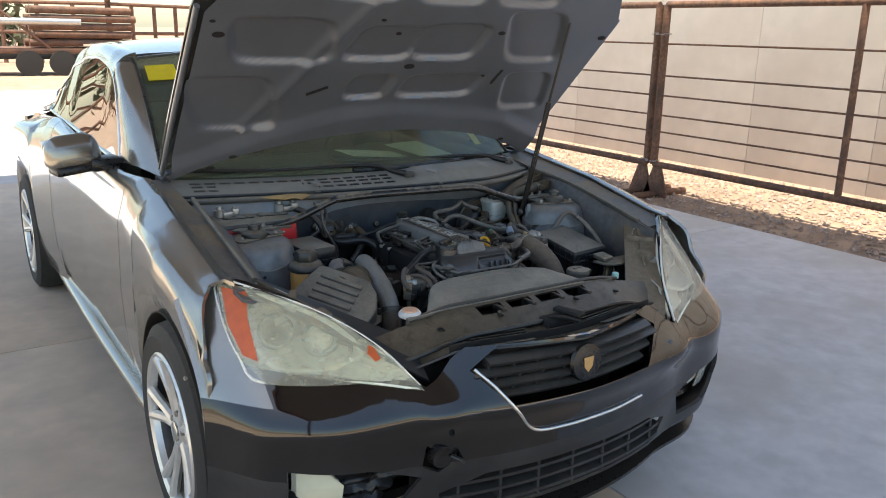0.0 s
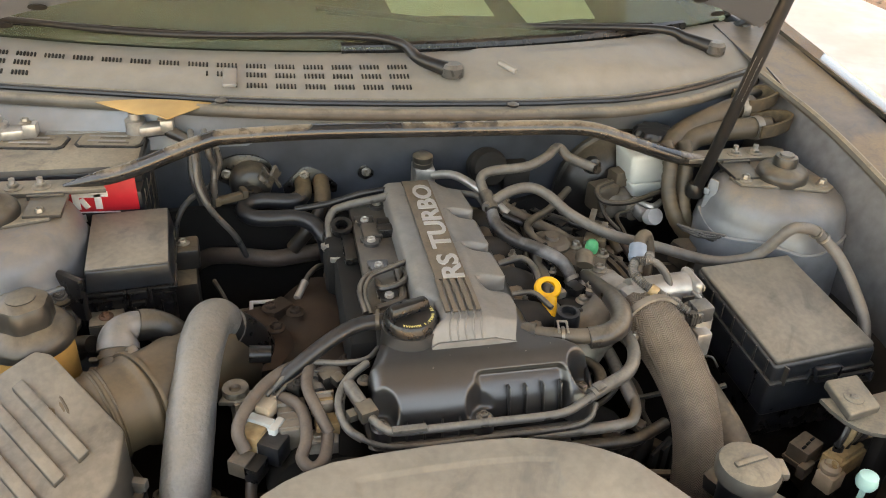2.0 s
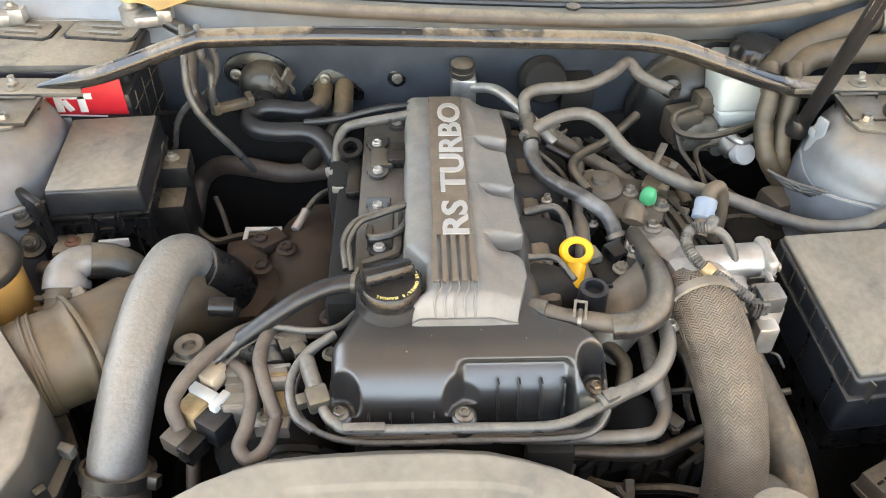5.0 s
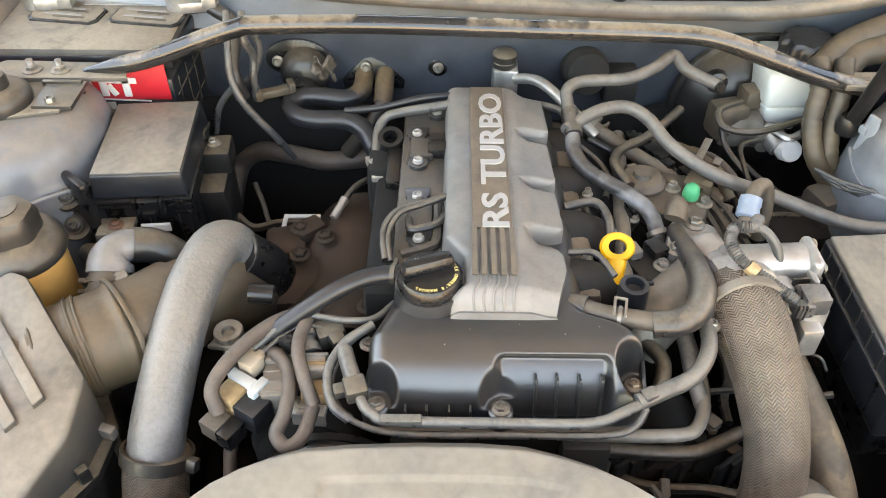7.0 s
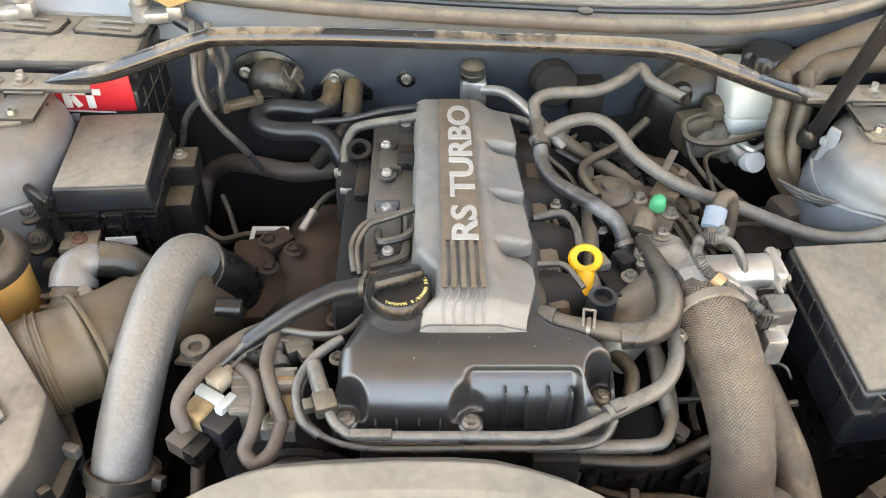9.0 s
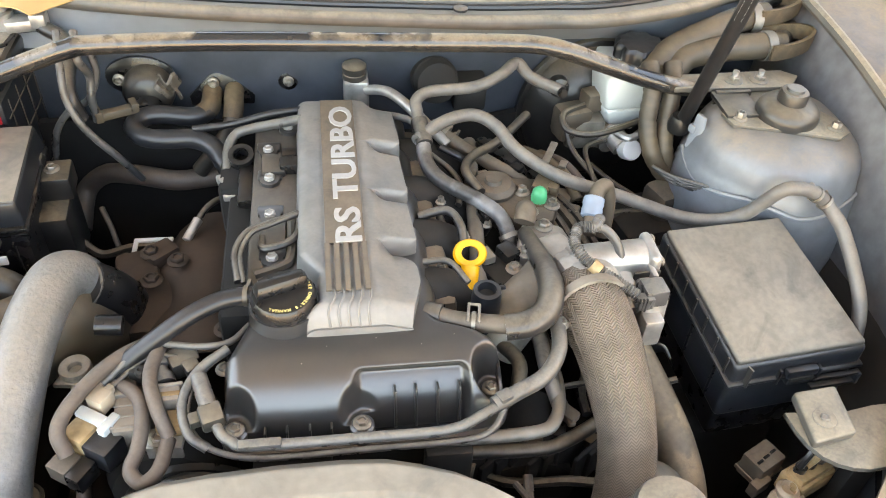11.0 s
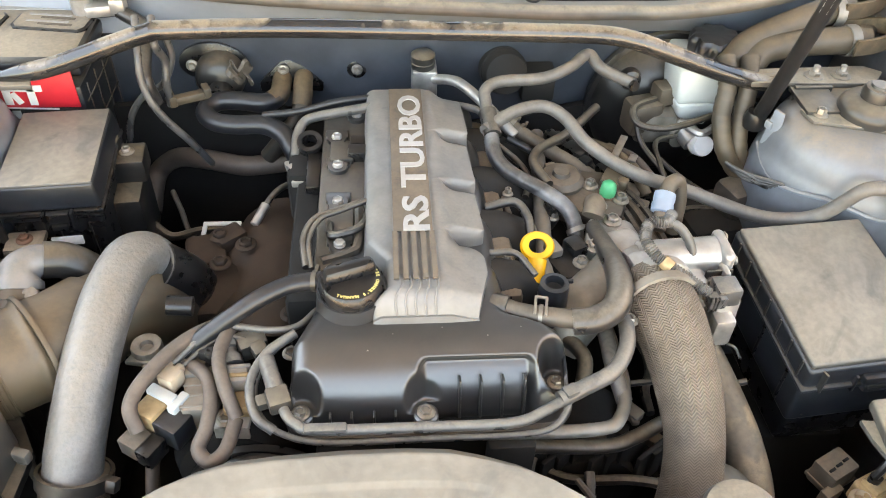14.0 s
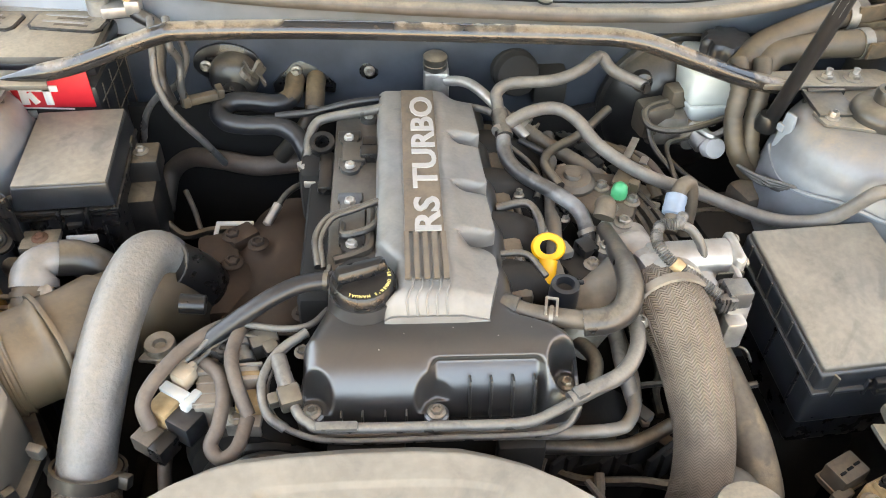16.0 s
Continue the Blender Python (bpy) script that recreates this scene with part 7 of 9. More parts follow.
cam_cover = part("cam_cover", sheet(head, 180, 130, 0.003), M_SATIN, engine, "satin black cam cover", 60)
part("cover_flange", tube([(-0.122, 0.66, 0.735), (-0.124, 0.612, 0.735), (-0.116, 0.593, 0.735), (-0.09, 0.587, 0.735), (0.0, 0.586, 0.735), (0.120, 0.588, 0.735), (0.146, 0.595, 0.735), (0.159, 0.615, 0.735), (0.158, 0.65, 0.735)], 0.006, 8, 5), M_SATIN, engine)
part("cover_gasket", tube([(-0.122, 0.66, 0.727), (-0.122, 0.612, 0.727), (-0.114, 0.594, 0.727), (0.0, 0.589, 0.727), (0.120, 0.591, 0.727), (0.146, 0.598, 0.727), (0.156, 0.62, 0.727)], 0.003, 6, 5), M_ALUDIRTY, engine)
for x in (-0.083, -0.062, -0.040, -0.019):
    part("rib", rbox(0.0022, 0.010, 0.026, (x, 0.5915, 0.752), 0.0008), M_SATIN, cam_cover)
for x in (0.045, 0.066, 0.088, 0.110):
    part("rib", rbox(0.0024, 0.012, 0.046, (x, 0.6075, 0.765), 0.0008, m=pose(0, 0, 0, -14)), M_SATIN, cam_cover)
for x, y, z in CAM_BOLTS:
    boss = part("bolt_boss", lathe([(0.013, -0.02), (0.0125, -0.002), (0.010, 0.0)], (x, y, z - 0.003), 18), M_SATIN, cam_cover)
    hex_bolt(boss, (x, y, z - 0.003), 0.0062, 0.0065)
hex_bolt(cam_cover, (-0.124, 0.662, 0.775), 0.0062, 0.007)
for x, y in ((-0.07, 0.68), (-0.02, 0.655), (0.03, 0.662), (0.075, 0.65), (0.11, 0.66), (-0.045, 0.635)):
    part("paint_fleck", lathe([(0, -0.0002), (0.0009, -0.0002), (0.0007, 0.0003), (0, 0.0004)], (x, y, 0.8087), 6), M_SMUDGE, cam_cover)
for x, y in ((-0.082, 0.93), (-0.080, 0.86), (-0.076, 0.785), (-0.085, 0.99), (-0.060, 1.04)):
    boss = part("coil_boss", merged(lathe([(0.013, -0.02), (0.012, 0.006)], (x, y, 0.805), 16), rbox(0.03, 0.018, 0.008, (x, y + 0.012, 0.806), 0.002)), M_SATIN, cam_cover)
    hex_bolt(boss, (x, y, 0.812), 0.0065, 0.005, mat=M_ALU, washer=False)
part("coil_rail", merged(rbox(0.062, 0.31, 0.016, (-0.073, 0.905, 0.798), 0.004), tube([(-0.095, 0.765, 0.806), (-0.066, 0.775, 0.808), (-0.056, 0.79, 0.808), (-0.056, 0.85, 0.808)], 0.006, 8, 5), rbox(0.030, 0.05, 0.012, (-0.076, 0.83, 0.808), 0.003), rbox(0.030, 0.04, 0.012, (-0.078, 0.96, 0.808), 0.003)), M_COIL, engine, "flat dusty black coil rail")
part("coil_plug", merged(rbox(0.03, 0.022, 0.016, (-0.055, 0.955, 0.812), 0.003), rbox(0.02, 0.02, 0.012, (-0.058, 0.978, 0.812), 0.003)), M_BLACK, engine)
part("coil_loop", tube([(-0.088, 0.82, 0.812), (-0.085, 0.795, 0.818), (-0.06, 0.80, 0.82), (-0.048, 0.815, 0.82), (-0.046, 0.84, 0.815)], 0.0045, 8, 6), M_RUBBER, engine)
part("breather_valve", merged(lathe([(0.010, 0.0), (0.010, 0.008), (0.0165, 0.008), (0.0165, -0.010), (0.010, -0.010), (0.010, 0.0)], (-0.120, 0.992, 0.800), 26, axis((-0.05, -0.35, 1), (0, 0, 0))), rbox(0.020, 0.075, 0.014, (-0.113, 0.945, 0.790), 0.004)), M_BLACK, engine, "black sensor bracket with a ring")
part("breather_plug", merged(rbox(0.020, 0.016, 0.010, (-0.143, 0.975, 0.778), 0.002, 20), rbox(0.016, 0.012, 0.010, (-0.135, 0.945, 0.775), 0.002), rbox(0.012, 0.020, 0.008, (-0.140, 0.960, 0.784), 0.002, 35)), M_ALU, engine, "bright plug terminals")
part("side_casting", merged(rbox(0.05, 0.30, 0.12, (-0.112, 0.88, 0.72), 0.012), rbox(0.05, 0.08, 0.14, (-0.125, 0.98, 0.72), 0.012)), M_PIT, engine)


# silver cover with the name
def lobe(y):
    """Saw-tooth along the cover: each lobe swells quickly behind a step, runs on almost level and drops back in."""
    for far, near in ((1.075, 0.966), (0.966, 0.869), (0.869, 0.782), (0.782, 0.60)):
        if near <= y <= far:
            p = (far - y) / (far - near)
            if p < 0.22:
                k = p / 0.22
                return 0.88 * k * (2 - k)
            return 0.88 + 0.12 * (p - 0.22) / 0.70 if p < 0.92 else math.sqrt(max(0, 1 - ((p - 0.92) / 0.08) ** 2))
    return 1.0


def cover_right(y):
    return 0.055 + 0.028 * lobe(y) + 0.010 * max(0, 0.95 - y)
def cover_z(x, y):
    return 0.838 - 0.05 * max(0, 0.70 - y) - 0.10 * max(0, y - 1.04)


def cover_skin(u, v):
    y = lerp(0.672, 1.066, u)
    flare = min(1, max(0, (0.695 - y) / 0.014))
    notch = min(1, max(0, (0.765 - y) / 0.03))
    xl = lerp(lerp(-0.046, -0.025, notch), -0.039, flare)
    xr = lerp(cover_right(max(y, 0.72)), 0.069, min(1, max(0, (0.725 - y) / 0.05)))
    t = min(1, max(0, (v - 0.06) / 0.88))
    x = lerp(xl, xr, t)
    z = cover_z(x, y)
    if v <= 0.06:
        z -= lerp(0.050, 0.006, v / 0.06)
        x -= lerp(0.006, 0.0, v / 0.06)
    elif t < 0.10:
        z -= 0.006 * (1 - t / 0.10) ** 2
    edge = 0.036 + 0.006 * math.sin(40 * y)
    if x > edge:
        z -= 0.24 * (x - edge) + 0.024 * (1 - lobe(y)) * min(1, max(0, (x - 0.040) / 0.016))
    if v >= 0.94:
        z -= lerp(0.0, 0.045, (v - 0.94) / 0.06)
    front = max(0, (0.690 - y) / 0.018)
    z -= 0.020 * min(1, front) ** 2
    return Vector((x, y, z))


cover = part("engine_cover", sheet(cover_skin, 260, 64, 0.003), M_COVER, engine, "dusty silver plastic engine cover", 50)
part("front_lip", sheet(lambda u, v: cover_skin(0.0, lerp(0.06, 0.94, u)) + Vector((0, -0.004 * v, -0.028 * v)), 24, 3, 0.003), M_COVER, cover)
part("inlay", sheet(lambda u, v: Vector((lerp(-0.0165, 0.0262, u), lerp(0.772, 1.060, v), cover_z(0, lerp(0.772, 1.060, v)) + 0.0042)), 4, 20, 0.002), M_PANEL, cover, "brown-black name panel")
for i in range(5):
    x = -0.0150 + 0.0100 * i
    part("stripe", sheet(lambda u, v: Vector((lerp(x - 0.0028, x + 0.0028, u), lerp(0.700, 0.772, v), cover_z(0, lerp(0.700, 0.772, v)) + 0.0042)), 2, 8, 0.002), M_PANEL, cover)
    part("stripe", rbox(0.0035, 0.012, 0.004, (x, 1.056, 0.8365), 0.001), M_PANEL, cover)
    part("lip_rib", tube([cover_skin(k / 60, 0.06 + 0.88 * (x + 0.039 - 0.010 * k / 6) / 0.108) + Vector((0, -0.0006 * (k == 0), 0.0004)) for k in range(6)] + [Vector((x, 0.700, 0.8372))], 0.0013, 8, 3), M_COVER, cover)
LETTERS = Matrix(((0, -1, 0, 0.0225), (1, 0, 0, 0.7685), (0, 0, 1, 0.8430), (0, 0, 0, 1)))
part("lettering", text_mesh("RS TURBO", 0.0400, LETTERS, 0.0008, 0.0009, squeeze=1.46), M_LETTER, cover, "raised silver letters RS TURBO")

# oil filler cap
cap = part("oil_cap", merged(lathe([(0.030, -0.016), (0.034, -0.012), (0.034, 0.004), (0.031, 0.008), (0.0, 0.0085)], (-0.061, 0.704, 0.832), 48, None, 24, 0.02),
                             rbox(0.058, 0.020, 0.016, (-0.063, 0.710, 0.846), 0.005, 20, (0.9, 0.7))), M_BLACK, engine, "black oil filler cap with yellow print")
chars = []
for k, ch in enumerate("SEE OWNER'S MANUAL"):
    a = radians(22 - 8.2 * k)
    p = Vector((-0.061 + 0.0258 * math.cos(a), 0.704 + 0.0258 * math.sin(a), 0.8408))
    if ch != " ":
        chars.append(text_mesh(ch, 0.0047, Matrix.Translation(p) @ pose(0, 0, 0, 0, 0, math.degrees(a) - 90 + 180 - 180) @ Matrix.Translation((0, 0, 0)), 0.0002, 0.0002, "CENTER"))
part("lettering", merged(*chars), M_PRINT, cap, "small yellow letters")
part("filler_neck", lathe([(0.040, 0.77), (0.036, 0.825)], (-0.061, 0.704, 0), 24), M_SATIN, engine)

# dipstick
ring = lathe([(0.0095, -0.003), (0.0165, -0.0034), (0.0185, 0.0), (0.0165, 0.0034), (0.0095, 0.003), (0.0095, -0.003)], (0, 0, 0), 32, axis((0, -0.62, 0.78), (0.146, 0.782, 0.806)) @ Matrix.Diagonal((1.08, 0.92, 1, 1)))
part("dipstick", merged(ring, tube([(0.1455, 0.770, 0.797), (0.1425, 0.757, 0.785), (0.139, 0.747, 0.768), (0.137, 0.742, 0.73)], 0.0105, 12, 5, lambda u: 1.05 - 0.25 * u)), M_YELLOW, engine, "bright yellow dipstick loop")
part("coolant_cap", merged(lathe([(0.0165, -0.05), (0.0165, 0.0), (0.0155, 0.010), (0.0105, 0.011), (0.009, 0.002), (0, 0.0)], (0.155, 0.720, 0.799), 26), rbox(0.008, 0.005, 0.005, (0.173, 0.725, 0.806), 0.002)), M_NAVY, engine, "round black plug")


def hose(name, pts, r, mat, label="", seg=12, owner=None, wave=None):
    return part(name, tube(pts, r * 0.86, seg, 7, wave), mat, owner or engine, label)


def ribbed(n):
    return lambda u: 1 + 0.10 * (math.sin(u * n) > 0)


# heater and coolant hoses
hose("heater_hose", [(-0.172, 1.135, 0.788), (-0.178, 1.120, 0.787), (-0.195, 1.110, 0.788), (-0.232, 1.114, 0.790), (-0.259, 1.111, 0.789), (-0.271, 1.090, 0.787), (-0.256, 1.069, 0.785), (-0.227, 1.061, 0.785), (-0.189, 1.060, 0.785), (-0.162, 1.045, 0.780), (-0.146, 1.022, 0.765), (-0.140, 1.030, 0.72)], 0.0155, M_BLACKGLOSS, "semi-gloss black heater hose in an S bend", 18)
hose("heater_hose", [(-0.139, 1.135, 0.785), (-0.141, 1.120, 0.775), (-0.148, 1.112, 0.76), (-0.168, 1.104, 0.735), (-0.196, 1.102, 0.70)], 0.0145, M_RUBBERTAN)
hose("heater_sleeve", [(-0.171, 1.176, 0.790), (-0.171, 1.150, 0.789), (-0.173, 1.130, 0.788), (-0.183, 1.116, 0.787)], 0.0165, M_RUSTSLEEVE, "clay-stained hose end", 16)
hose("heater_sleeve", [(-0.140, 1.176, 0.791), (-0.140, 1.150, 0.789), (-0.140, 1.132, 0.783), (-0.142, 1.120, 0.774)], 0.0165, M_RUSTSLEEVE, "clay-stained hose end", 16)
hose("coolant_hose", [(-0.385, 1.10, 0.60), (-0.378, 1.150, 0.635), (-0.343, 1.150, 0.665), (-0.293, 1.125, 0.680), (-0.237, 1.108, 0.680), (-0.202, 1.110, 0.680), (-0.150, 1.12, 0.680)], 0.0175, M_BROWNHOSE, "brown dusty lower coolant hose", 16)
hose("vacuum_hose", [(0.112, 1.005, 0.826), (0.112, 1.030, 0.835), (0.112, 1.046, 0.845), (0.133, 1.060, 0.850), (0.192, 1.060, 0.855), (0.230, 1.072, 0.865), (0.258, 1.096, 0.870), (0.275, 1.078, 0.858), (0.318, 1.066, 0.842)], 0.0095, M_PALEHOSE)
hose("coolant_hose", [(0.106, 0.980, 0.826), (0.116, 0.990, 0.828), (0.150, 1.005, 0.840), (0.187, 1.014, 0.840), (0.214, 0.998, 0.832), (0.238, 0.955, 0.820), (0.292, 0.921, 0.800), (0.363, 0.899, 0.785), (0.436, 0.862, 0.776), (0.476, 0.842, 0.785), (0.502, 0.828, 0.806), (0.527, 0.815, 0.850), (0.547, 0.811, 0.856), (0.568, 0.811, 0.849), (0.588, 0.807, 0.834), (0.602, 0.786, 0.818), (0.608, 0.764, 0.801), (0.610, 0.741, 0.785), (0.610, 0.708, 0.760), (0.606, 0.685, 0.725), (0.598, 0.67, 0.66)], 0.0100, M_PALEHOSE, "long dusty coolant hose")
clamp_ring(engine, (0.572, 0.811, 0.846), (0.8, 0, -0.6), 0.0095, 0.004, M_STEEL)
clamp_ring(engine, (0.586, 0.808, 0.836), (0.70, -0.3, -0.62), 0.0095, 0.004, M_STEEL)
hose("tee_joint", [(0.113, 1.015, 0.832), (0.116, 0.975, 0.822)], 0.0135, M_RUBBER)
hose("water_hose", [(0.115, 0.995, 0.825), (0.116, 0.949, 0.812), (0.134, 0.921, 0.803), (0.173, 0.885, 0.800), (0.200, 0.862, 0.788), (0.208, 0.835, 0.765), (0.209, 0.82, 0.73)], 0.0115, M_CHAFED, "worn coolant hose with chafed skin")
hose("breather_stub", [(0.094, 0.698, 0.799), (0.115, 0.686, 0.801), (0.145, 0.677, 0.803), (0.180, 0.668, 0.806)], 0.0118, M_INLAY, "brown moulded pipe stub", 16)
hose("breather_hose", [(0.166, 0.669, 0.803), (0.189, 0.668, 0.807), (0.211, 0.680, 0.810), (0.224, 0.708, 0.810), (0.228, 0.745, 0.805), (0.228, 0.785, 0.795), (0.227, 0.842, 0.778)], 0.0168, M_RUBBER, "thick dusty rubber breather hose", 20, None, lambda u: 1.0 - 0.28 * max(0, u - 0.55) / 0.45)
hose("stub_collar", [(0.086, 0.702, 0.798), (0.102, 0.694, 0.800)], 0.0150, M_RUBBER)
part("spring_clip", merged(rbox(0.003, 0.026, 0.003, (0.128, 0.684, 0.8145), 0.001, -12), rbox(0.003, 0.026, 0.003, (0.139, 0.681, 0.8145), 0.001, -12), rbox(0.014, 0.003, 0.003, (0.136, 0.694, 0.8145), 0.001, -12), lathe([(0.0106, -0.002), (0.0116, -0.002), (0.0116, 0.002), (0.0106, 0.002), (0.0106, -0.002)], (0, 0, 0), 20, axis((1, -0.25, 0.06), (0.134, 0.680, 0.8025)))), M_STEEL, engine, "bright spring hose clip")
clamp_ring(engine, (0.207, 0.843, 0.774), (0.3, -0.8, -0.6), 0.0112, 0.006, M_ALUDIRTY)
part("sensor_mount", merged(rbox(0.045, 0.05, 0.03, (0.187, 0.785, 0.765), 0.006, 25), rbox(0.022, 0.026, 0.02, (0.197, 0.803, 0.782), 0.004, 25)), M_BLACK, engine, "black plastic sensor mount")
hex_bolt(engine, (0.200, 0.778, 0.781), 0.007, 0.008)
hose("fuel_pipe", [(-0.121, 0.672, 0.792), (-0.144, 0.650, 0.787), (-0.156, 0.618, 0.780), (-0.150, 0.591, 0.770), (-0.128, 0.577, 0.757), (-0.084, 0.570, 0.750), (0.019, 0.570, 0.750), (0.108, 0.571, 0.750), (0.139, 0.578, 0.752), (0.156, 0.598, 0.757)], 0.0038, M_CONDUIT)
hose("fuel_pipe_sleeve", [(-0.119, 0.672, 0.795), (-0.146, 0.650, 0.791), (-0.160, 0.618, 0.784), (-0.153, 0.588, 0.773), (-0.136, 0.577, 0.763)], 0.0060, M_CONDUIT, "pale grey sleeve")
hose("wire_conduit", [(-0.143, 0.634, 0.788), (-0.124, 0.582, 0.788), (-0.112, 0.569, 0.784), (-0.091, 0.563, 0.782), (0.017, 0.562, 0.782), (0.092, 0.563, 0.782), (0.126, 0.575, 0.784), (0.161, 0.593, 0.787)], 0.0062, M_CONDUIT, "dusty wire conduit along the cam cover")
hose("wire_conduit", [(0.140, 0.585, 0.785), (0.165, 0.596, 0.788), (0.199, 0.614, 0.790), (0.221, 0.648, 0.790), (0.227, 0.690, 0.788), (0.222, 0.715, 0.78)], 0.0098, M_CONDUIT, "dusty thick wire conduit", 16)
part("conduit_clip", rbox(0.016, 0.014, 0.016, (0.151, 0.590, 0.788), 0.003, 25), M_CONDUIT, engine)
part("conduit_tape", rbox(0.04, 0.010, 0.006, (-0.085, 0.562, 0.786), 0.002), M_CONDUIT, engine)
hose("conduit_end", [(-0.146, 0.642, 0.790), (-0.133, 0.603, 0.790)], 0.0100, M_CONDUIT)
part("conduit_plug", merged(rbox(0.022, 0.024, 0.016, (-0.130, 0.594, 0.790), 0.003, 18), rbox(0.012, 0.014, 0.010, (-0.146, 0.596, 0.784), 0.002, 18)), M_CAPGREY, engine)
hose("steel_pipe", [(0.07, 0.594, 0.720), (0.187, 0.593, 0.720), (0.218, 0.608, 0.720), (0.231, 0.651, 0.720), (0.231, 0.706, 0.720), (0.229, 0.75, 0.720)], 0.0085, M_ALUDIRTY)
hose("steel_pipe", [(0.09, 0.598, 0.690), (0.199, 0.592, 0.690), (0.236, 0.601, 0.690), (0.275, 0.625, 0.680)], 0.0095, M_RUBBERTAN)
hose("short_hose", [(0.170, 0.700, 0.742), (0.181, 0.682, 0.746), (0.187, 0.664, 0.745), (0.181, 0.640, 0.738)], 0.0098, M_RUBBERTAN)
hose("short_hose", [(0.218, 0.745, 0.740), (0.220, 0.700, 0.737), (0.220, 0.670, 0.733), (0.228, 0.630, 0.715)], 0.0105, M_PALEHOSE)
hose("pcv_hose", [(-0.092, 0.724, 0.818), (-0.124, 0.717, 0.820), (-0.153, 0.705, 0.815), (-0.182, 0.693, 0.802), (-0.208, 0.683, 0.787), (-0.235, 0.672, 0.770)], 0.0112, M_BLACKGLOSS, "clean black breather hose", 16)
clamp_ring(engine, (-0.100, 0.7225, 0.8185), (1, -0.15, 0.03), 0.0102, 0.005, M_CAPGREY)
hose("vacuum_line", [(-0.204, 0.704, 0.776), (-0.226, 0.682, 0.783), (-0.247, 0.656, 0.785), (-0.267, 0.625, 0.780), (-0.275, 0.604, 0.770), (-0.268, 0.590, 0.752)], 0.0088, M_BROWNHOSE, "brown vacuum hose", 14)
hose("vacuum_line", [(-0.233, 0.664, 0.758), (-0.222, 0.655, 0.768), (-0.206, 0.637, 0.771), (-0.199, 0.612, 0.770), (-0.200, 0.582, 0.765), (-0.206, 0.564, 0.757), (-0.195, 0.553, 0.752), (-0.181, 0.563, 0.755), (-0.174, 0.594, 0.760)], 0.0084, M_BROWNHOSE, "brown looped vacuum hose", 14)
hose("vacuum_line", [(-0.186, 0.700, 0.780), (-0.190, 0.680, 0.787), (-0.194, 0.650, 0.786), (-0.185, 0.618, 0.780), (-0.173, 0.594, 0.762)], 0.0084, M_BROWNHOSE, "brown vacuum hose", 14)
hose("vacuum_line", [(-0.268, 0.565, 0.66), (-0.266, 0.590, 0.695), (-0.257, 0.607, 0.715), (-0.240, 0.612, 0.73)], 0.0084, M_BROWNHOSE)
hose("coil_wire", [(-0.039, 0.847, 0.826), (-0.078, 0.830, 0.824), (-0.103, 0.819, 0.822), (-0.115, 0.788, 0.820), (-0.111, 0.750, 0.812)], 0.0050, M_RUBBER)
hose("coil_wire", [(-0.039, 0.842, 0.830), (-0.075, 0.824, 0.828), (-0.098, 0.812, 0.826), (-0.109, 0.782, 0.822), (-0.105, 0.748, 0.812)], 0.0035, M_RUBBER)
hose("sensor_wire", [(-0.242, 0.657, 0.772), (-0.216, 0.677, 0.786), (-0.194, 0.688, 0.791), (-0.146, 0.680, 0.792), (-0.118, 0.685, 0.791), (-0.100, 0.712, 0.785)], 0.0042, M_CONDUIT)
hose("sensor_wire", [(-0.232, 0.655, 0.770), (-0.212, 0.672, 0.778), (-0.190, 0.680, 0.784), (-0.160, 0.672, 0.780), (-0.150, 0.655, 0.774)], 0.0035, M_RUBBER)
hose("ac_pipe", [(0.050, 1.130, 0.812), (0.070, 1.112, 0.822), (0.086, 1.092, 0.826), (0.108, 1.060, 0.822), (0.128, 1.035, 0.812), (0.152, 1.012, 0.795)], 0.0086, M_ALU, "bright bent air conditioning pipe")
hose("ac_pipe", [(0.070, 1.065, 0.812), (0.092, 1.052, 0.815), (0.110, 1.040, 0.812), (0.13, 1.03, 0.78)], 0.0058, M_PALEHOSE)
hose("ac_hose", [(0.132, 1.045, 0.806), (0.165, 1.020, 0.792), (0.205, 0.995, 0.778), (0.245, 0.968, 0.765), (0.28, 0.945, 0.74)], 0.0115, M_OLDBROWN, "brown dusty air conditioning hose", 14)
clamp_ring(engine, (0.150, 1.031, 0.799), (0.8, -0.6, -0.35), 0.0105, 0.006, M_ALUDIRTY)
clamp_ring(engine, (0.160, 1.024, 0.795), (0.8, -0.6, -0.35), 0.0105, 0.004, M_OLDBROWN)
hose("vent_pipe", [(0.273, 1.063, 0.806), (0.223, 1.008, 0.802), (0.181, 0.976, 0.800), (0.167, 0.945, 0.800), (0.180, 0.902, 0.798)], 0.0075, M_RUBBERTAN)
hose("purge_line", [(0.095, 0.858, 0.80), (0.130, 0.860, 0.806), (0.143, 0.835, 0.803), (0.145, 0.812, 0.79)], 0.0065, M_RUBBER)
hose("sensor_wire", [(0.090, 0.768, 0.81), (0.118, 0.762, 0.814), (0.137, 0.735, 0.806)], 0.0045, M_RUBBER)
hose("heater_line", [(-0.188, 1.066, 0.797), (-0.136, 1.058, 0.808), (-0.082, 1.053, 0.826), (-0.040, 1.058, 0.828)], 0.0058, M_BLACKGLOSS)
hose("heater_line", [(-0.140, 0.985, 0.785), (-0.139, 1.012, 0.797), (-0.131, 1.032, 0.806), (-0.112, 1.037, 0.813), (-0.040, 1.034, 0.829)], 0.0078, M_CONDUIT, "pale grey breather line")

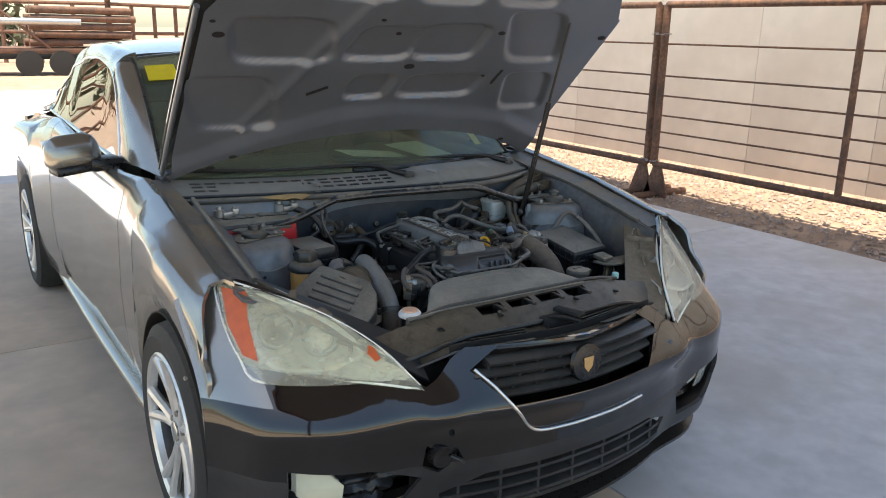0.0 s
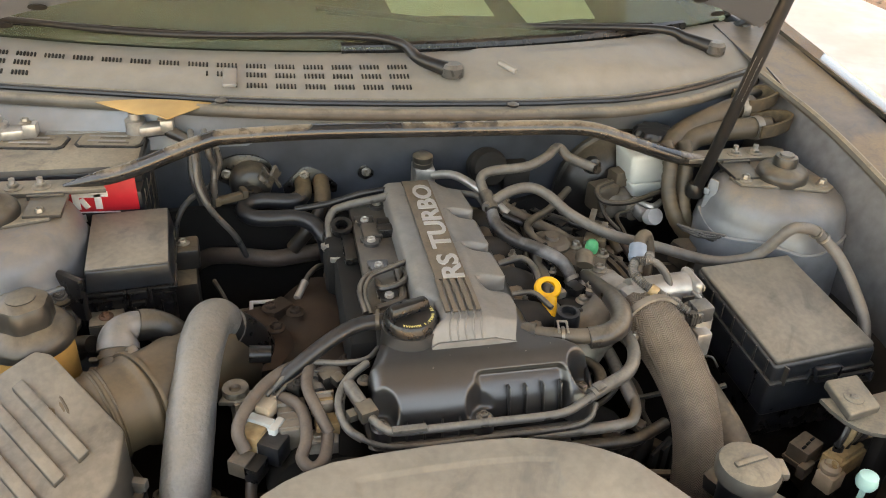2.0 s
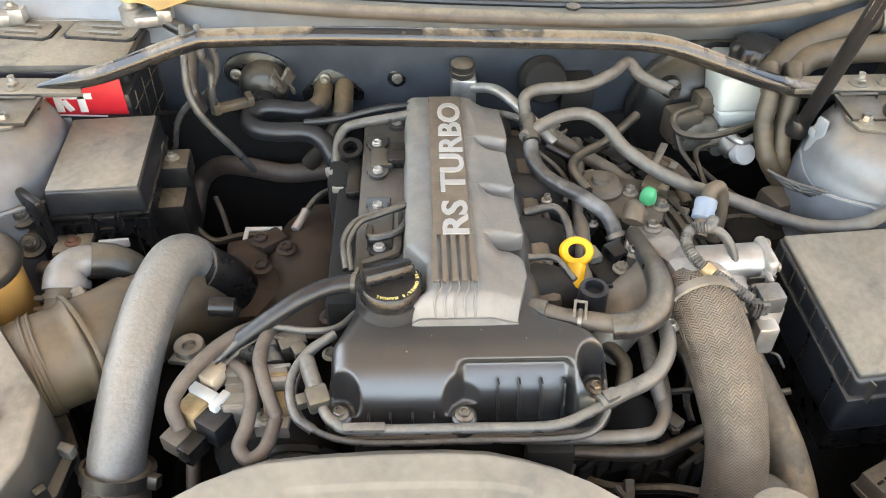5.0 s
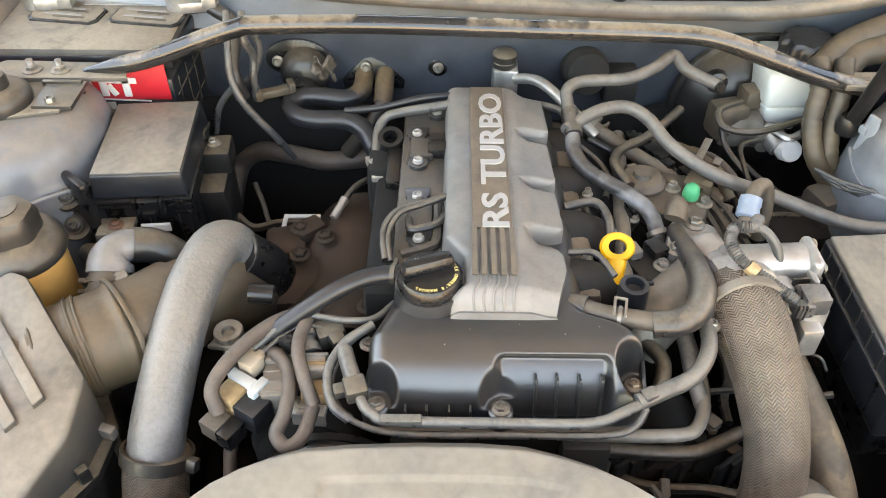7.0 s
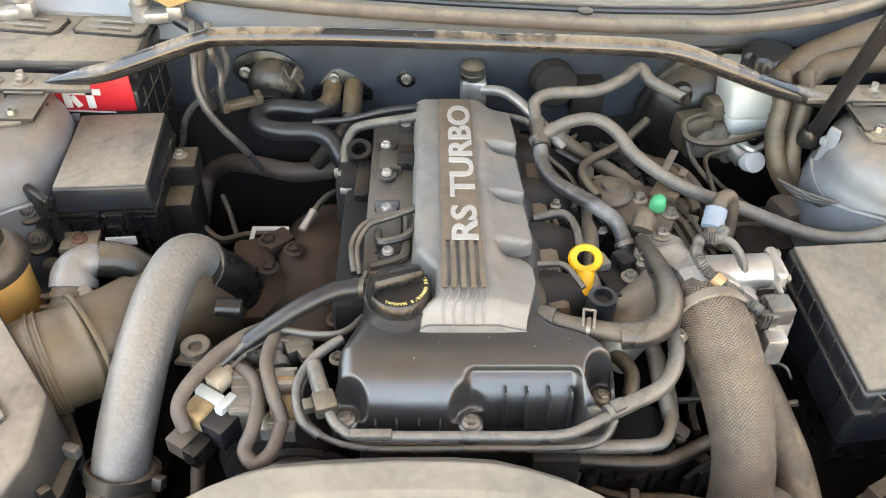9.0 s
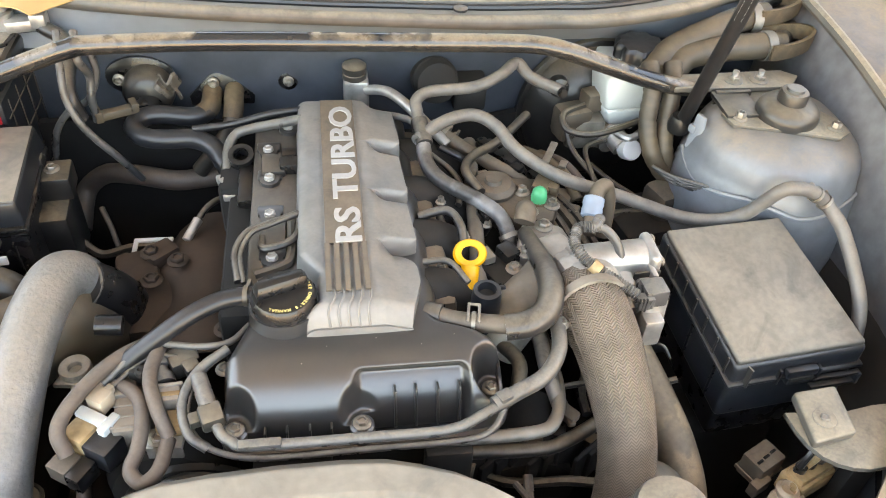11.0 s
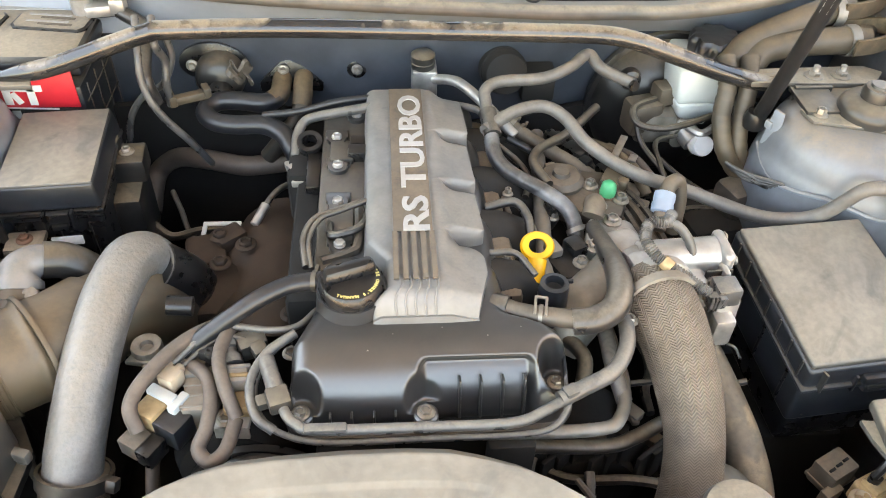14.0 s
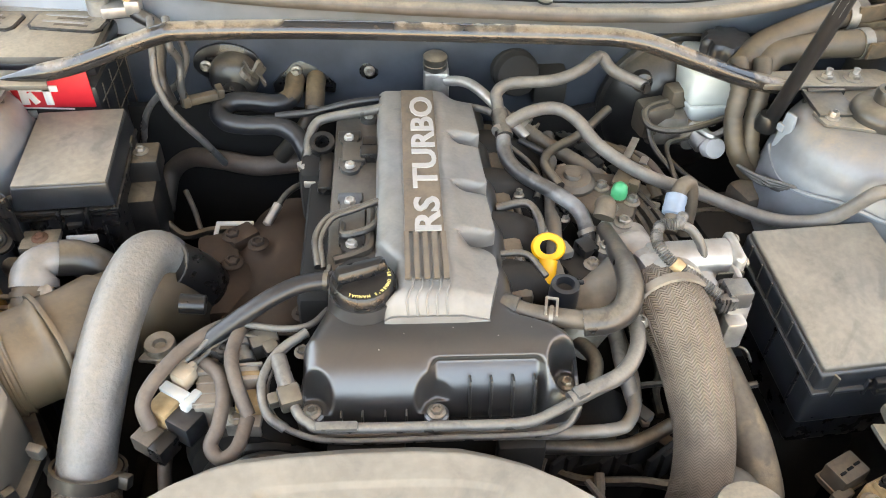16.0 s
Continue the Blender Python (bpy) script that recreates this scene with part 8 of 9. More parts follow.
# intake manifold side
for i in range(4):
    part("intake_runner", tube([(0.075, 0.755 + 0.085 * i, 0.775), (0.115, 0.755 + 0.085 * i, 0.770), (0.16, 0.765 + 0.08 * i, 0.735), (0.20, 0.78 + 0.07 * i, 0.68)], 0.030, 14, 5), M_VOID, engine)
part("runner_cover", rbox(0.040, 0.34, 0.03, (0.100, 0.89, 0.775), 0.010, 2), M_OLDBROWN, engine)
part("fuel_rail", tube([(0.155, 0.74, 0.768), (0.175, 0.92, 0.772), (0.19, 1.05, 0.77)], 0.010, 12, 4), M_ALUDIRTY, engine)
for i in range(4):
    y = 0.80 + 0.075 * i
    part("injector", merged(lathe([(0.011, 0), (0.011, 0.03), (0.008, 0.034)], (0, 0, 0), 14, axis((0.3, -0.2, 1), (0.160 + 0.012 * i, y, 0.745))), rbox(0.016, 0.022, 0.014, (0.170 + 0.012 * i, y, 0.783), 0.003, 20)), (M_ALUDIRTY, M_BLACK)[i % 2], engine)
plate = part("purge_plate", prism([(0.17, 0.90), (0.215, 0.865), (0.265, 0.855), (0.285, 0.90), (0.265, 0.945), (0.20, 0.955)], 0.755, 0.785, 0.006), M_INLAY, engine, "dusty vacuum actuator plate")
part("actuator", lathe([(0.030, 0.77), (0.030, 0.790), (0.024, 0.796), (0.012, 0.797), (0.010, 0.802), (0, 0.802)], (0.200, 0.925, 0), 24), M_INLAY, engine)
for x, y in ((0.197, 0.940), (0.237, 0.915), (0.240, 0.875), (0.270, 0.885)):
    hex_bolt(plate, (x, y, 0.785), 0.007, 0.009)
part("port_cap", merged(lathe([(0.010, -0.006), (0.0105, 0.0), (0.009, 0.009), (0.005, 0.013), (0, 0.014)], (0.254, 0.893, 0.795), 20)), M_GREEN, engine, "green port cap")
part("port_stem", lathe([(0.010, 0.76), (0.010, 0.79)], (0.254, 0.893, 0), 14), M_RUST, engine)
part("plate_ring", lathe([(0.012, 0), (0.019, 0), (0.021, 0.004), (0.018, 0.007), (0.012, 0.006), (0.012, 0)], (0.208, 0.935, 0.785), 26), M_OLDBROWN, engine)
part("hose_stub", tube([(0.222, 0.838, 0.800), (0.226, 0.848, 0.806), (0.229, 0.862, 0.800)], 0.013, 16, 4), M_OLDBROWN, engine)
part("map_sensor", merged(rbox(0.026, 0.034, 0.016, (0.268, 0.925, 0.786), 0.004, -30), rbox(0.014, 0.014, 0.018, (0.278, 0.912, 0.788), 0.003, -30)), M_CLAY, engine, "dusty pressure sensor")
for k, pts in enumerate(([(0.125, 0.985, 0.80), (0.150, 0.960, 0.79), (0.160, 0.930, 0.785), (0.152, 0.900, 0.78)], [(0.140, 1.000, 0.80), (0.170, 0.985, 0.79), (0.185, 0.990, 0.77)], [(0.120, 0.960, 0.79), (0.128, 0.930, 0.785), (0.124, 0.900, 0.78), (0.130, 0.870, 0.77)], [(0.262, 1.020, 0.775), (0.282, 0.985, 0.785), (0.305, 0.955, 0.78), (0.318, 0.925, 0.76)], [(0.235, 1.040, 0.77), (0.262, 1.010, 0.772), (0.290, 0.995, 0.765)], [(0.29, 1.03, 0.76), (0.315, 0.99, 0.77), (0.335, 0.945, 0.76), (0.35, 0.91, 0.74)])):
    hose("thin_line", pts, (0.005, 0.006, 0.005, 0.009, 0.007, 0.009)[k], (M_RUBBER, M_BLACKGLOSS, M_BROWNHOSE, M_CLAY, M_RUBBER, M_BROWNHOSE)[k])
part("zinc_tab", merged(rbox(0.010, 0.050, 0.003, (0.290, 0.985, 0.796), 0.001, -28), rbox(0.010, 0.016, 0.003, (0.303, 0.962, 0.792), 0.001, -28)), M_STEEL, engine, "bent zinc tab")
for x, y, z in ((0.128, 0.895, 0.79), (0.166, 0.905, 0.79), (0.150, 0.835, 0.782), (0.112, 0.775, 0.79), (0.183, 0.865, 0.775)):
    hex_bolt(engine, (x, y, z), 0.0045, 0.009)
part("manifold_flange", merged(prism([(0.205, 0.80), (0.25, 0.775), (0.285, 0.80), (0.275, 0.85), (0.225, 0.86)], 0.735, 0.785, 0.008), rbox(0.04, 0.06, 0.05, (0.215, 0.80, 0.74), 0.008)), M_ALU, engine, "cast aluminium manifold end")
for x, y in ((0.250, 0.845), (0.219, 0.80)):
    hex_bolt(engine, (x, y, 0.786), 0.008, 0.008)
for i in range(5):
    part("harness_line", tube([(0.215 + 0.016 * i, 0.98, 0.755), (0.225 + 0.015 * i, 0.94, 0.765), (0.255 + 0.014 * i, 0.90, 0.755), (0.275 + 0.014 * i, 0.86, 0.735)], 0.0055 + 0.0015 * (i % 2), 8, 5), (M_RUBBER, M_RUBBERTAN)[i % 2], engine)
for x, y, z, r in ((0.275, 0.965, 0.765, 25), (0.30, 0.93, 0.755, -30), (0.235, 1.00, 0.775, 40), (0.215, 1.03, 0.77, 10), (0.335, 1.0, 0.735, 30)):
    part("connector", merged(rbox(0.022, 0.034, 0.018, (x, y, z), 0.003, r), rbox(0.014, 0.016, 0.012, (x + 0.01, y - 0.022, z), 0.002, r)), (M_ALUDIRTY, M_BLACK)[int(r > 0)], engine)

# throttle body and charge hose
throttle = part("throttle_body", merged(tube([(0.262, 0.767, 0.795), (0.350, 0.771, 0.797)], 0.0215, 28, 3), rbox(0.075, 0.050, 0.050, (0.302, 0.748, 0.772), 0.014, 3, (0.9, 0.9), 3), rbox(0.040, 0.030, 0.030, (0.262, 0.752, 0.800), 0.010, 15)), M_ALU, engine, "bright cast aluminium throttle body")
part("motor_cap", merged(rbox(0.014, 0.050, 0.050, (0.357, 0.769, 0.793), 0.009, 2, (1, 1), 3), rbox(0.008, 0.060, 0.030, (0.352, 0.760, 0.790), 0.004, 2)), M_ALU, throttle)
part("gear_cover", merged(rbox(0.030, 0.048, 0.056, (0.347, 0.722, 0.767), 0.006, 4, (0.9, 0.9)), rbox(0.024, 0.020, 0.040, (0.343, 0.694, 0.757), 0.004, 4)), M_ALU, throttle, "pale ribbed gear cover")
for k in range(4):
    part("cover_rib", rbox(0.032, 0.003, 0.012, (0.346, 0.704 + 0.012 * k, 0.796 - 0.004 * (3 - k)), 0.001, 4), M_CAPGREY, throttle)
plug = part("throttle_plug", merged(rbox(0.028, 0.026, 0.024, (0.344, 0.712, 0.797), 0.003, 4), rbox(0.020, 0.014, 0.016, (0.330, 0.700, 0.796), 0.002, 4)), M_CONDUIT, throttle, "grey throttle plug")
for i in range(3):
    part("plug_slat", rbox(0.0025, 0.003, 0.020, (0.322 + 0.004 * i, 0.694, 0.796), 0.0008, 4), M_BLACK, throttle)
for dy, dz in ((0.018, 0.016), (-0.018, 0.014), (0.016, -0.02)):
    hex_bolt(throttle, (0.364, 0.769 + dy, 0.793 + dz), 0.0042, 0.004, (1, 0, 0.2))
part("flange_ring", lathe([(0.030, -0.010), (0.042, -0.008), (0.043, 0.008), (0.036, 0.010), (0.030, 0.010), (0.030, -0.010)], (0, 0, 0), 36, axis((0.05, -1, 0.15), (0.277, 0.735, 0.779))), M_ALU, throttle)
for x, y in ((0.229, 0.700), (0.231, 0.680)):
    hex_bolt(throttle, (x, y, 0.790), 0.0062, 0.007)
part("manifold_neck", tube([(0.252, 0.800, 0.760), (0.238, 0.770, 0.764), (0.212, 0.745, 0.760), (0.188, 0.728, 0.748), (0.165, 0.712, 0.72)], 0.030, 22, 8, lambda u: 1.0 + 0.12 * math.sin(3 * u)), M_ALUDIRTY, engine, "dusty cast manifold neck")
part("manifold_pad", merged(rbox(0.050, 0.070, 0.030, (0.258, 0.795, 0.782), 0.012, 22, (0.85, 0.85), 3), rbox(0.030, 0.040, 0.026, (0.262, 0.765, 0.792), 0.008, 30)), M_ALU, engine, "pale cast manifold pad")
part("sensor_conduit", tube([(0.296, 0.790, 0.842), (0.284, 0.774, 0.845), (0.267, 0.775, 0.843), (0.258, 0.757, 0.838), (0.265, 0.736, 0.832), (0.280, 0.724, 0.825), (0.302, 0.714, 0.813), (0.322, 0.704, 0.803)], 0.0062, 14, 24, lambda u: 1 + 0.15 * math.sin(u * 330)), M_CONDUIT, engine, "ribbed grey wire conduit")
part("conduit_branch", tube([(0.284, 0.776, 0.843), (0.300, 0.774, 0.838), (0.314, 0.765, 0.822), (0.320, 0.755, 0.800)], 0.0055, 12, 6), M_CONDUIT, engine)
part("tape_band", tube([(0.272, 0.730, 0.829), (0.280, 0.7235, 0.8245)], 0.0078, 14, 2), M_GOLDPLUG, engine, "orange tape band")
part("joint_barrel", lathe([(0.009, -0.014), (0.013, -0.012), (0.0135, -0.004), (0.0125, 0.0), (0.0135, 0.004), (0.013, 0.012), (0.009, 0.014)], (0, 0, 0), 24, axis((0.30, 0.75, 0.6), (0.313, 0.857, 0.803))), M_BLUEGREY, engine, "blue-grey plastic joint")
hose("joint_hose", [(0.303, 0.830, 0.783), (0.308, 0.842, 0.792), (0.314, 0.857, 0.803), (0.322, 0.872, 0.818), (0.335, 0.880, 0.816), (0.340, 0.874, 0.79), (0.337, 0.862, 0.75)], 0.0112, M_OLDBROWN, "brown elbow hose", 14)
part("charge_hose", tube([(0.268, 0.735, 0.775), (0.274, 0.708, 0.782), (0.280, 0.66, 0.775), (0.284, 0.605, 0.752), (0.287, 0.570, 0.715), (0.285, 0.545, 0.66), (0.28, 0.53, 0.56)], 0.0425, 36, 10, lambda u: 1 - 0.27 * min(1, max(0, (u - 0.1) / 0.5))), M_BRAID, engine, "thick charge hose in a tan woven sleeve")
clamp_ring(engine, (0.273, 0.708, 0.783), (0.1, -0.97, 0.05), 0.0420, 0.011, M_ALUDIRTY)
part("lower_hose", tube([(0.325, 0.72, 0.72), (0.338, 0.692, 0.705), (0.352, 0.646, 0.685), (0.364, 0.602, 0.662), (0.374, 0.560, 0.620), (0.378, 0.52, 0.54)], 0.0235, 20, 8), M_CLAYHOSE, engine, "tan dusty radiator hose")
hose("pipe_clip", [(0.35, 0.70, 0.725), (0.362, 0.685, 0.735), (0.372, 0.68, 0.72)], 0.002, M_CONDUIT)

# turbo side
shield = part("heat_shield", sheet(lambda u, v: Vector((lerp(lerp(-0.215, -0.118, u), lerp(-0.262, -0.112, u), math.sin(3.14 * v) * 0.8), lerp(0.735, 0.985, v), 0.695 + 0.035 * math.sin(3.14 * u * 0.8 + 0.4) - 0.02 * (1 - u) + 0.006 * math.sin(12 * v))), 18, 18, 0.004), M_HEAT, engine, "rusty brown turbo heat shield")
for x, y in ((-0.235, 0.90), (-0.228, 0.85), (-0.20, 0.88), (-0.14, 0.97), (-0.135, 0.76)):
    hex_bolt(shield, (x, y, 0.725 if x < -0.2 else 0.728), 0.009, 0.008, mat=M_HEAT)
part("turbo_housing", merged(lathe([(0.0, -0.05), (0.06, -0.05), (0.075, -0.02), (0.075, 0.02), (0.06, 0.05), (0, 0.05)], (0, 0, 0), 28, axis((0, 1, 0), (-0.235, 0.84, 0.64))), rbox(0.05, 0.06, 0.03, (-0.252, 0.885, 0.705), 0.008, 15), rbox(0.04, 0.03, 0.02, (-0.225, 0.905, 0.718), 0.005, 40)), M_HEAT, engine, "grimy turbo housing")
part("actuator_rod", tube([(-0.252, 0.86, 0.70), (-0.262, 0.80, 0.715)], 0.004, 8, 2), M_ALUDIRTY, engine)
part("lift_bracket", merged(rbox(0.006, 0.045, 0.004, (-0.265, 0.93, 0.70), 0.001), rbox(0.05, 0.006, 0.004, (-0.243, 0.953, 0.70), 0.001)), M_WHITE, engine, "bright bare bracket edge")
hose("oxygen_wire", [(-0.195, 0.93, 0.72), (-0.17, 0.975, 0.735), (-0.145, 1.01, 0.72), (-0.13, 1.02, 0.68)], 0.005, M_RUBBER)
hose("oxygen_sensor", [(-0.196, 0.928, 0.719), (-0.182, 0.955, 0.73)], 0.0068, M_ALU, "", 10, None, ribbed(40))

# front accessories
bracket = part("lift_eye", merged(lathe([(0.0165, -0.006), (0.0165, 0.0), (0.0155, 0.003), (0.012, 0.0035), (0.0075, 0.001), (0.0065, -0.004), (0, -0.004)], (-0.2805, 0.696, 0.754), 28), prism([(-0.302, 0.680), (-0.272, 0.676), (-0.262, 0.690), (-0.272, 0.712), (-0.290, 0.706)], 0.742, 0.749, 0.002), rbox(0.05, 0.02, 0.05, (-0.262, 0.690, 0.722), 0.004, 20)), M_STEEL, engine, "pale lifting eye")
part("alternator", lathe([(0.0, -0.05), (0.055, -0.045), (0.065, -0.02), (0.065, 0.03), (0.055, 0.05), (0.03, 0.055), (0, 0.055)], (0, 0, 0), 32, axis((0, -1, 0.1), (-0.185, 0.635, 0.675))), M_PIT, engine, "near-black alternator")
part("valve_block", merged(rbox(0.034, 0.055, 0.05, (-0.213, 0.632, 0.738), 0.003, 4), rbox(0.022, 0.03, 0.02, (-0.222, 0.66, 0.758), 0.003, 4)), M_ALUDIRTY, engine, "finned grey valve block")
for i in range(4):
    part("block_fin", rbox(0.033, 0.003, 0.048, (-0.214, 0.610 + 0.013 * i, 0.740), 0.001, 4), M_ALUDIRTY, engine)
part("solenoid", merged(rbox(0.026, 0.022, 0.020, (-0.178, 0.637, 0.768), 0.003, 3), rbox(0.030, 0.004, 0.024, (-0.178, 0.645, 0.768), 0.001, 3)), M_ALU, engine, "bright steel solenoid")
part("solenoid_band", rbox(0.0275, 0.005, 0.0215, (-0.178, 0.634, 0.7685), 0.001, 3), M_GOLDPLUG, engine)
part("solenoid_core", rbox(0.028, 0.022, 0.020, (-0.174, 0.613, 0.757), 0.003, 3), M_GOLDPLUG, engine)
part("solenoid_spool", lathe([(0.012, 0), (0.012, 0.010), (0.009, 0.011), (0.009, 0.018), (0.012, 0.019), (0.012, 0.028)], (0, 0, 0), 20, axis((-0.3, 0.95, 0.2), (-0.183, 0.652, 0.770))), M_CONDUIT, engine)
part("sensor_body", merged(rbox(0.030, 0.026, 0.022, (-0.166, 0.678, 0.774), 0.004, 24), rbox(0.016, 0.018, 0.012, (-0.156, 0.664, 0.780), 0.003, 30)), M_CAPGREY, engine)
part("sensor_body", merged(rbox(0.018, 0.022, 0.018, (-0.208, 0.672, 0.770), 0.003, -20), lathe([(0.006, 0), (0.006, 0.006), (0.003, 0.007), (0, 0.004)], (-0.205, 0.662, 0.778), 14)), M_VOID, engine)
tip = part("valve_plate", merged(rbox(0.036, 0.022, 0.008, (-0.180, 0.602, 0.748), 0.002, -4), rbox(0.034, 0.004, 0.018, (-0.180, 0.592, 0.742), 0.001, -4)), M_ALU, engine, "bright steel valve plate")
hex_bolt(tip, (-0.186, 0.600, 0.752), 0.0065, 0.006)
part("solenoid_valve", merged(rbox(0.020, 0.020, 0.020, (-0.243, 0.642, 0.766), 0.003, -32), rbox(0.008, 0.010, 0.010, (-0.236, 0.650, 0.770), 0.002, -32), rbox(0.007, 0.010, 0.010, (-0.246, 0.655, 0.769), 0.002, -32)), M_CREAM, engine, "cream plastic solenoid plug")
part("solenoid_yoke", merged(rbox(0.032, 0.012, 0.012, (-0.249, 0.624, 0.762), 0.002, -32), rbox(0.010, 0.024, 0.012, (-0.232, 0.615, 0.760), 0.002, -32)), M_MILK, engine, "pale L-shaped solenoid yoke")
part("solenoid_body", rbox(0.026, 0.026, 0.030, (-0.259, 0.612, 0.748), 0.003, -32), M_GOLDPLUG, engine)
part("solenoid_cap", rbox(0.030, 0.028, 0.030, (-0.237, 0.600, 0.743), 0.003, -32), M_NAVY, engine)
part("clip_end", rbox(0.024, 0.024, 0.022, (-0.273, 0.589, 0.735), 0.002, -32), M_INLAY, engine)
part("clip_end_socket", rbox(0.018, 0.026, 0.022, (-0.257, 0.580, 0.733), 0.002, -32), M_BLACK, engine)
part("yoke_plate", rbox(0.034, 0.004, 0.016, (-0.252, 0.5955, 0.744), 0.001, -32), M_MILK, engine)
part("pulley", lathe([(0.02, -0.02), (0.075, -0.02), (0.075, -0.012), (0.068, -0.008), (0.068, 0.008), (0.075, 0.012), (0.03, 0.016), (0.02, 0.02)], (0, 0, 0), 36, axis((0, -1, 0), (-0.16, 0.565, 0.655))), M_BLACK, engine)
part("drive_belt", tube([(-0.236, 0.565, 0.655), (-0.16, 0.565, 0.731), (-0.06, 0.565, 0.68), (0.05, 0.565, 0.66), (0.13, 0.565, 0.60)], 0.008, 8, 6), M_RUBBERCLEAN, engine)
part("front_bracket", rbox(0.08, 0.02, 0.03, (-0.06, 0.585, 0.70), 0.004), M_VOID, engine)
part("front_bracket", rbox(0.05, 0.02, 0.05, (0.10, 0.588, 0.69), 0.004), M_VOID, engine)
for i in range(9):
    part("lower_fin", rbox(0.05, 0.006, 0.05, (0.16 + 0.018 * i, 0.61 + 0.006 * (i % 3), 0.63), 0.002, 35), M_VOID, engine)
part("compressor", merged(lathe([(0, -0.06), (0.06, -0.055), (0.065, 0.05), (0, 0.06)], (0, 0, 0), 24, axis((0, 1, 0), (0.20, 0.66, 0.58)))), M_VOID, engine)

# ---- firewall fittings ----
blower = thing("blower_plug", "round grimy grommet cover on the firewall", "grommet", (-0.265, 1.18, 0.80))
part("flange", prism([(0.046 * math.cos(a) * (1 if abs(math.cos(a)) < 0.7 else 1.04), 0.030 * math.sin(a)) for a in (6.2832 * k / 28 for k in range(28))], -0.003, 0.005, 0.002, axis((0, -1, 0.1), (-0.268, 1.178, 0.816))), M_BLACK, blower)
part("dome", lathe([(0.037, 0), (0.0365, 0.012), (0.035, 0.026), (0.031, 0.036), (0.023, 0.041), (0, 0.043)], (0, 0, 0), 32, axis((0.05, -1, 0.12), (-0.258, 1.180, 0.798))), M_PLASTIC, blower)
part("plug_boss", lathe([(0.021, 0), (0.020, 0.016), (0.016, 0.022), (0.008, 0.023), (0, 0.020)], (0, 0, 0), 24, axis((0, -1, 0.05), (-0.256, 1.142, 0.786))), M_BLACK, blower)
part("torn_cover", sheet(lambda u, v: Vector((-0.240 + 0.030 * u + 0.004 * math.sin(9 * v), 1.142 - 0.006 * math.sin(7 * u + 5 * v) - 0.004 * v, 0.805 + 0.030 * v + 0.006 * math.sin(11 * u))), 9, 9, 0.0015), M_INLAY, blower, "crumpled brown cover", 20)
hex_bolt(blower, (-0.296, 1.168, 0.815), 0.006, 0.008, (0, -1, 0.1))
ports = thing("heater_ports", "dusty heater pipe flange on the firewall", "pipe flange", (-0.15, 1.17, 0.815))
part("plate", prism([(-0.045, -0.022), (0.045, -0.022), (0.047, -0.008), (0.030, 0.010), (0.010, 0.028), (-0.002, 0.030), (-0.014, 0.026), (-0.034, 0.006), (-0.047, -0.008)], 0, 0.006, 0.002, axis((0, -1, 0.1), (-0.158, 1.178, 0.790))), M_BLACK, ports)
hex_bolt(ports, (-0.168, 1.170, 0.806), 0.0055, 0.009, (0, -1, 0.1))
stud = thing("firewall_stud", "zinc stud with a black washer on the firewall", "stud", (-0.06, 1.18, 0.81))
part("washer", lathe([(0.017, -0.012), (0.017, 0.006), (0.013, 0.009), (0, 0.009)], (0, 0, 0), 24, axis((0, -1, 0), (-0.061, 1.178, 0.806))), M_BLACK, stud)
hex_bolt(stud, (-0.061, 1.169, 0.806), 0.0055, 0.010, (0, -1, 0.1))
valve = thing("expansion_valve", "aluminium expansion valve block with a round top", "valve", (0.035, 1.15, 0.79))
part("block", rbox(0.036, 0.046, 0.056, (0.036, 1.150, 0.797), 0.004), M_ALU, valve)
part("top", lathe([(0.015, 0.820), (0.0175, 0.824), (0.0175, 0.832), (0.0165, 0.833), (0.0175, 0.835), (0.0175, 0.843), (0.014, 0.846), (0, 0.847)], (0.034, 1.146, 0), 26), M_CAPGREY, valve)
for dx in (-0.010, 0.012):
    part("socket_bolt", lathe([(0.0062, 0), (0.0062, 0.003), (0.0035, 0.003), (0.003, 0.001), (0, 0.001)], (0, 0, 0), 14, axis((0, -1, 0), (0.036 + dx, 1.1265, 0.782))), M_RUST, valve)
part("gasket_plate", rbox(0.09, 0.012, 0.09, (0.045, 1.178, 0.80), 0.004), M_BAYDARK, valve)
knob = thing("vacuum_motor", "grimy round vacuum motor on the firewall", "actuator", (0.14, 1.16, 0.8))
part("body", lathe([(0.024, 0), (0.034, 0.008), (0.034, 0.026), (0.030, 0.030), (0.034, 0.034), (0.030, 0.046), (0.012, 0.050), (0, 0.050)], (0, 0, 0), 28, axis((0.1, -1, 0.25), (0.150, 1.178, 0.806))), M_VOID, knob)
part("box", rbox(0.05, 0.04, 0.05, (0.205, 1.158, 0.790), 0.006), M_VOID, knob)

harness = thing("wire_harness", "dusty wire harness along the firewall", "cable", (-0.33, 1.08, 0.8))
for k, pts in enumerate(([(-0.338, 1.10, 0.925), (-0.332, 1.061, 0.903), (-0.331, 1.044, 0.860), (-0.315, 1.036, 0.820), (-0.285, 1.042, 0.770), (-0.272, 1.075, 0.71)], [(-0.318, 1.10, 0.925), (-0.312, 1.068, 0.903), (-0.308, 1.084, 0.870), (-0.311, 1.077, 0.840), (-0.312, 1.080, 0.805)], [(-0.302, 1.09, 0.90), (-0.300, 1.088, 0.872), (-0.318, 1.086, 0.835), (-0.351, 1.096, 0.810), (-0.373, 1.091, 0.780), (-0.384, 1.084, 0.735)])):
    hose("cable", pts, (0.0058, 0.0062, 0.0055)[k], M_CONDUIT, "", 10, harness)
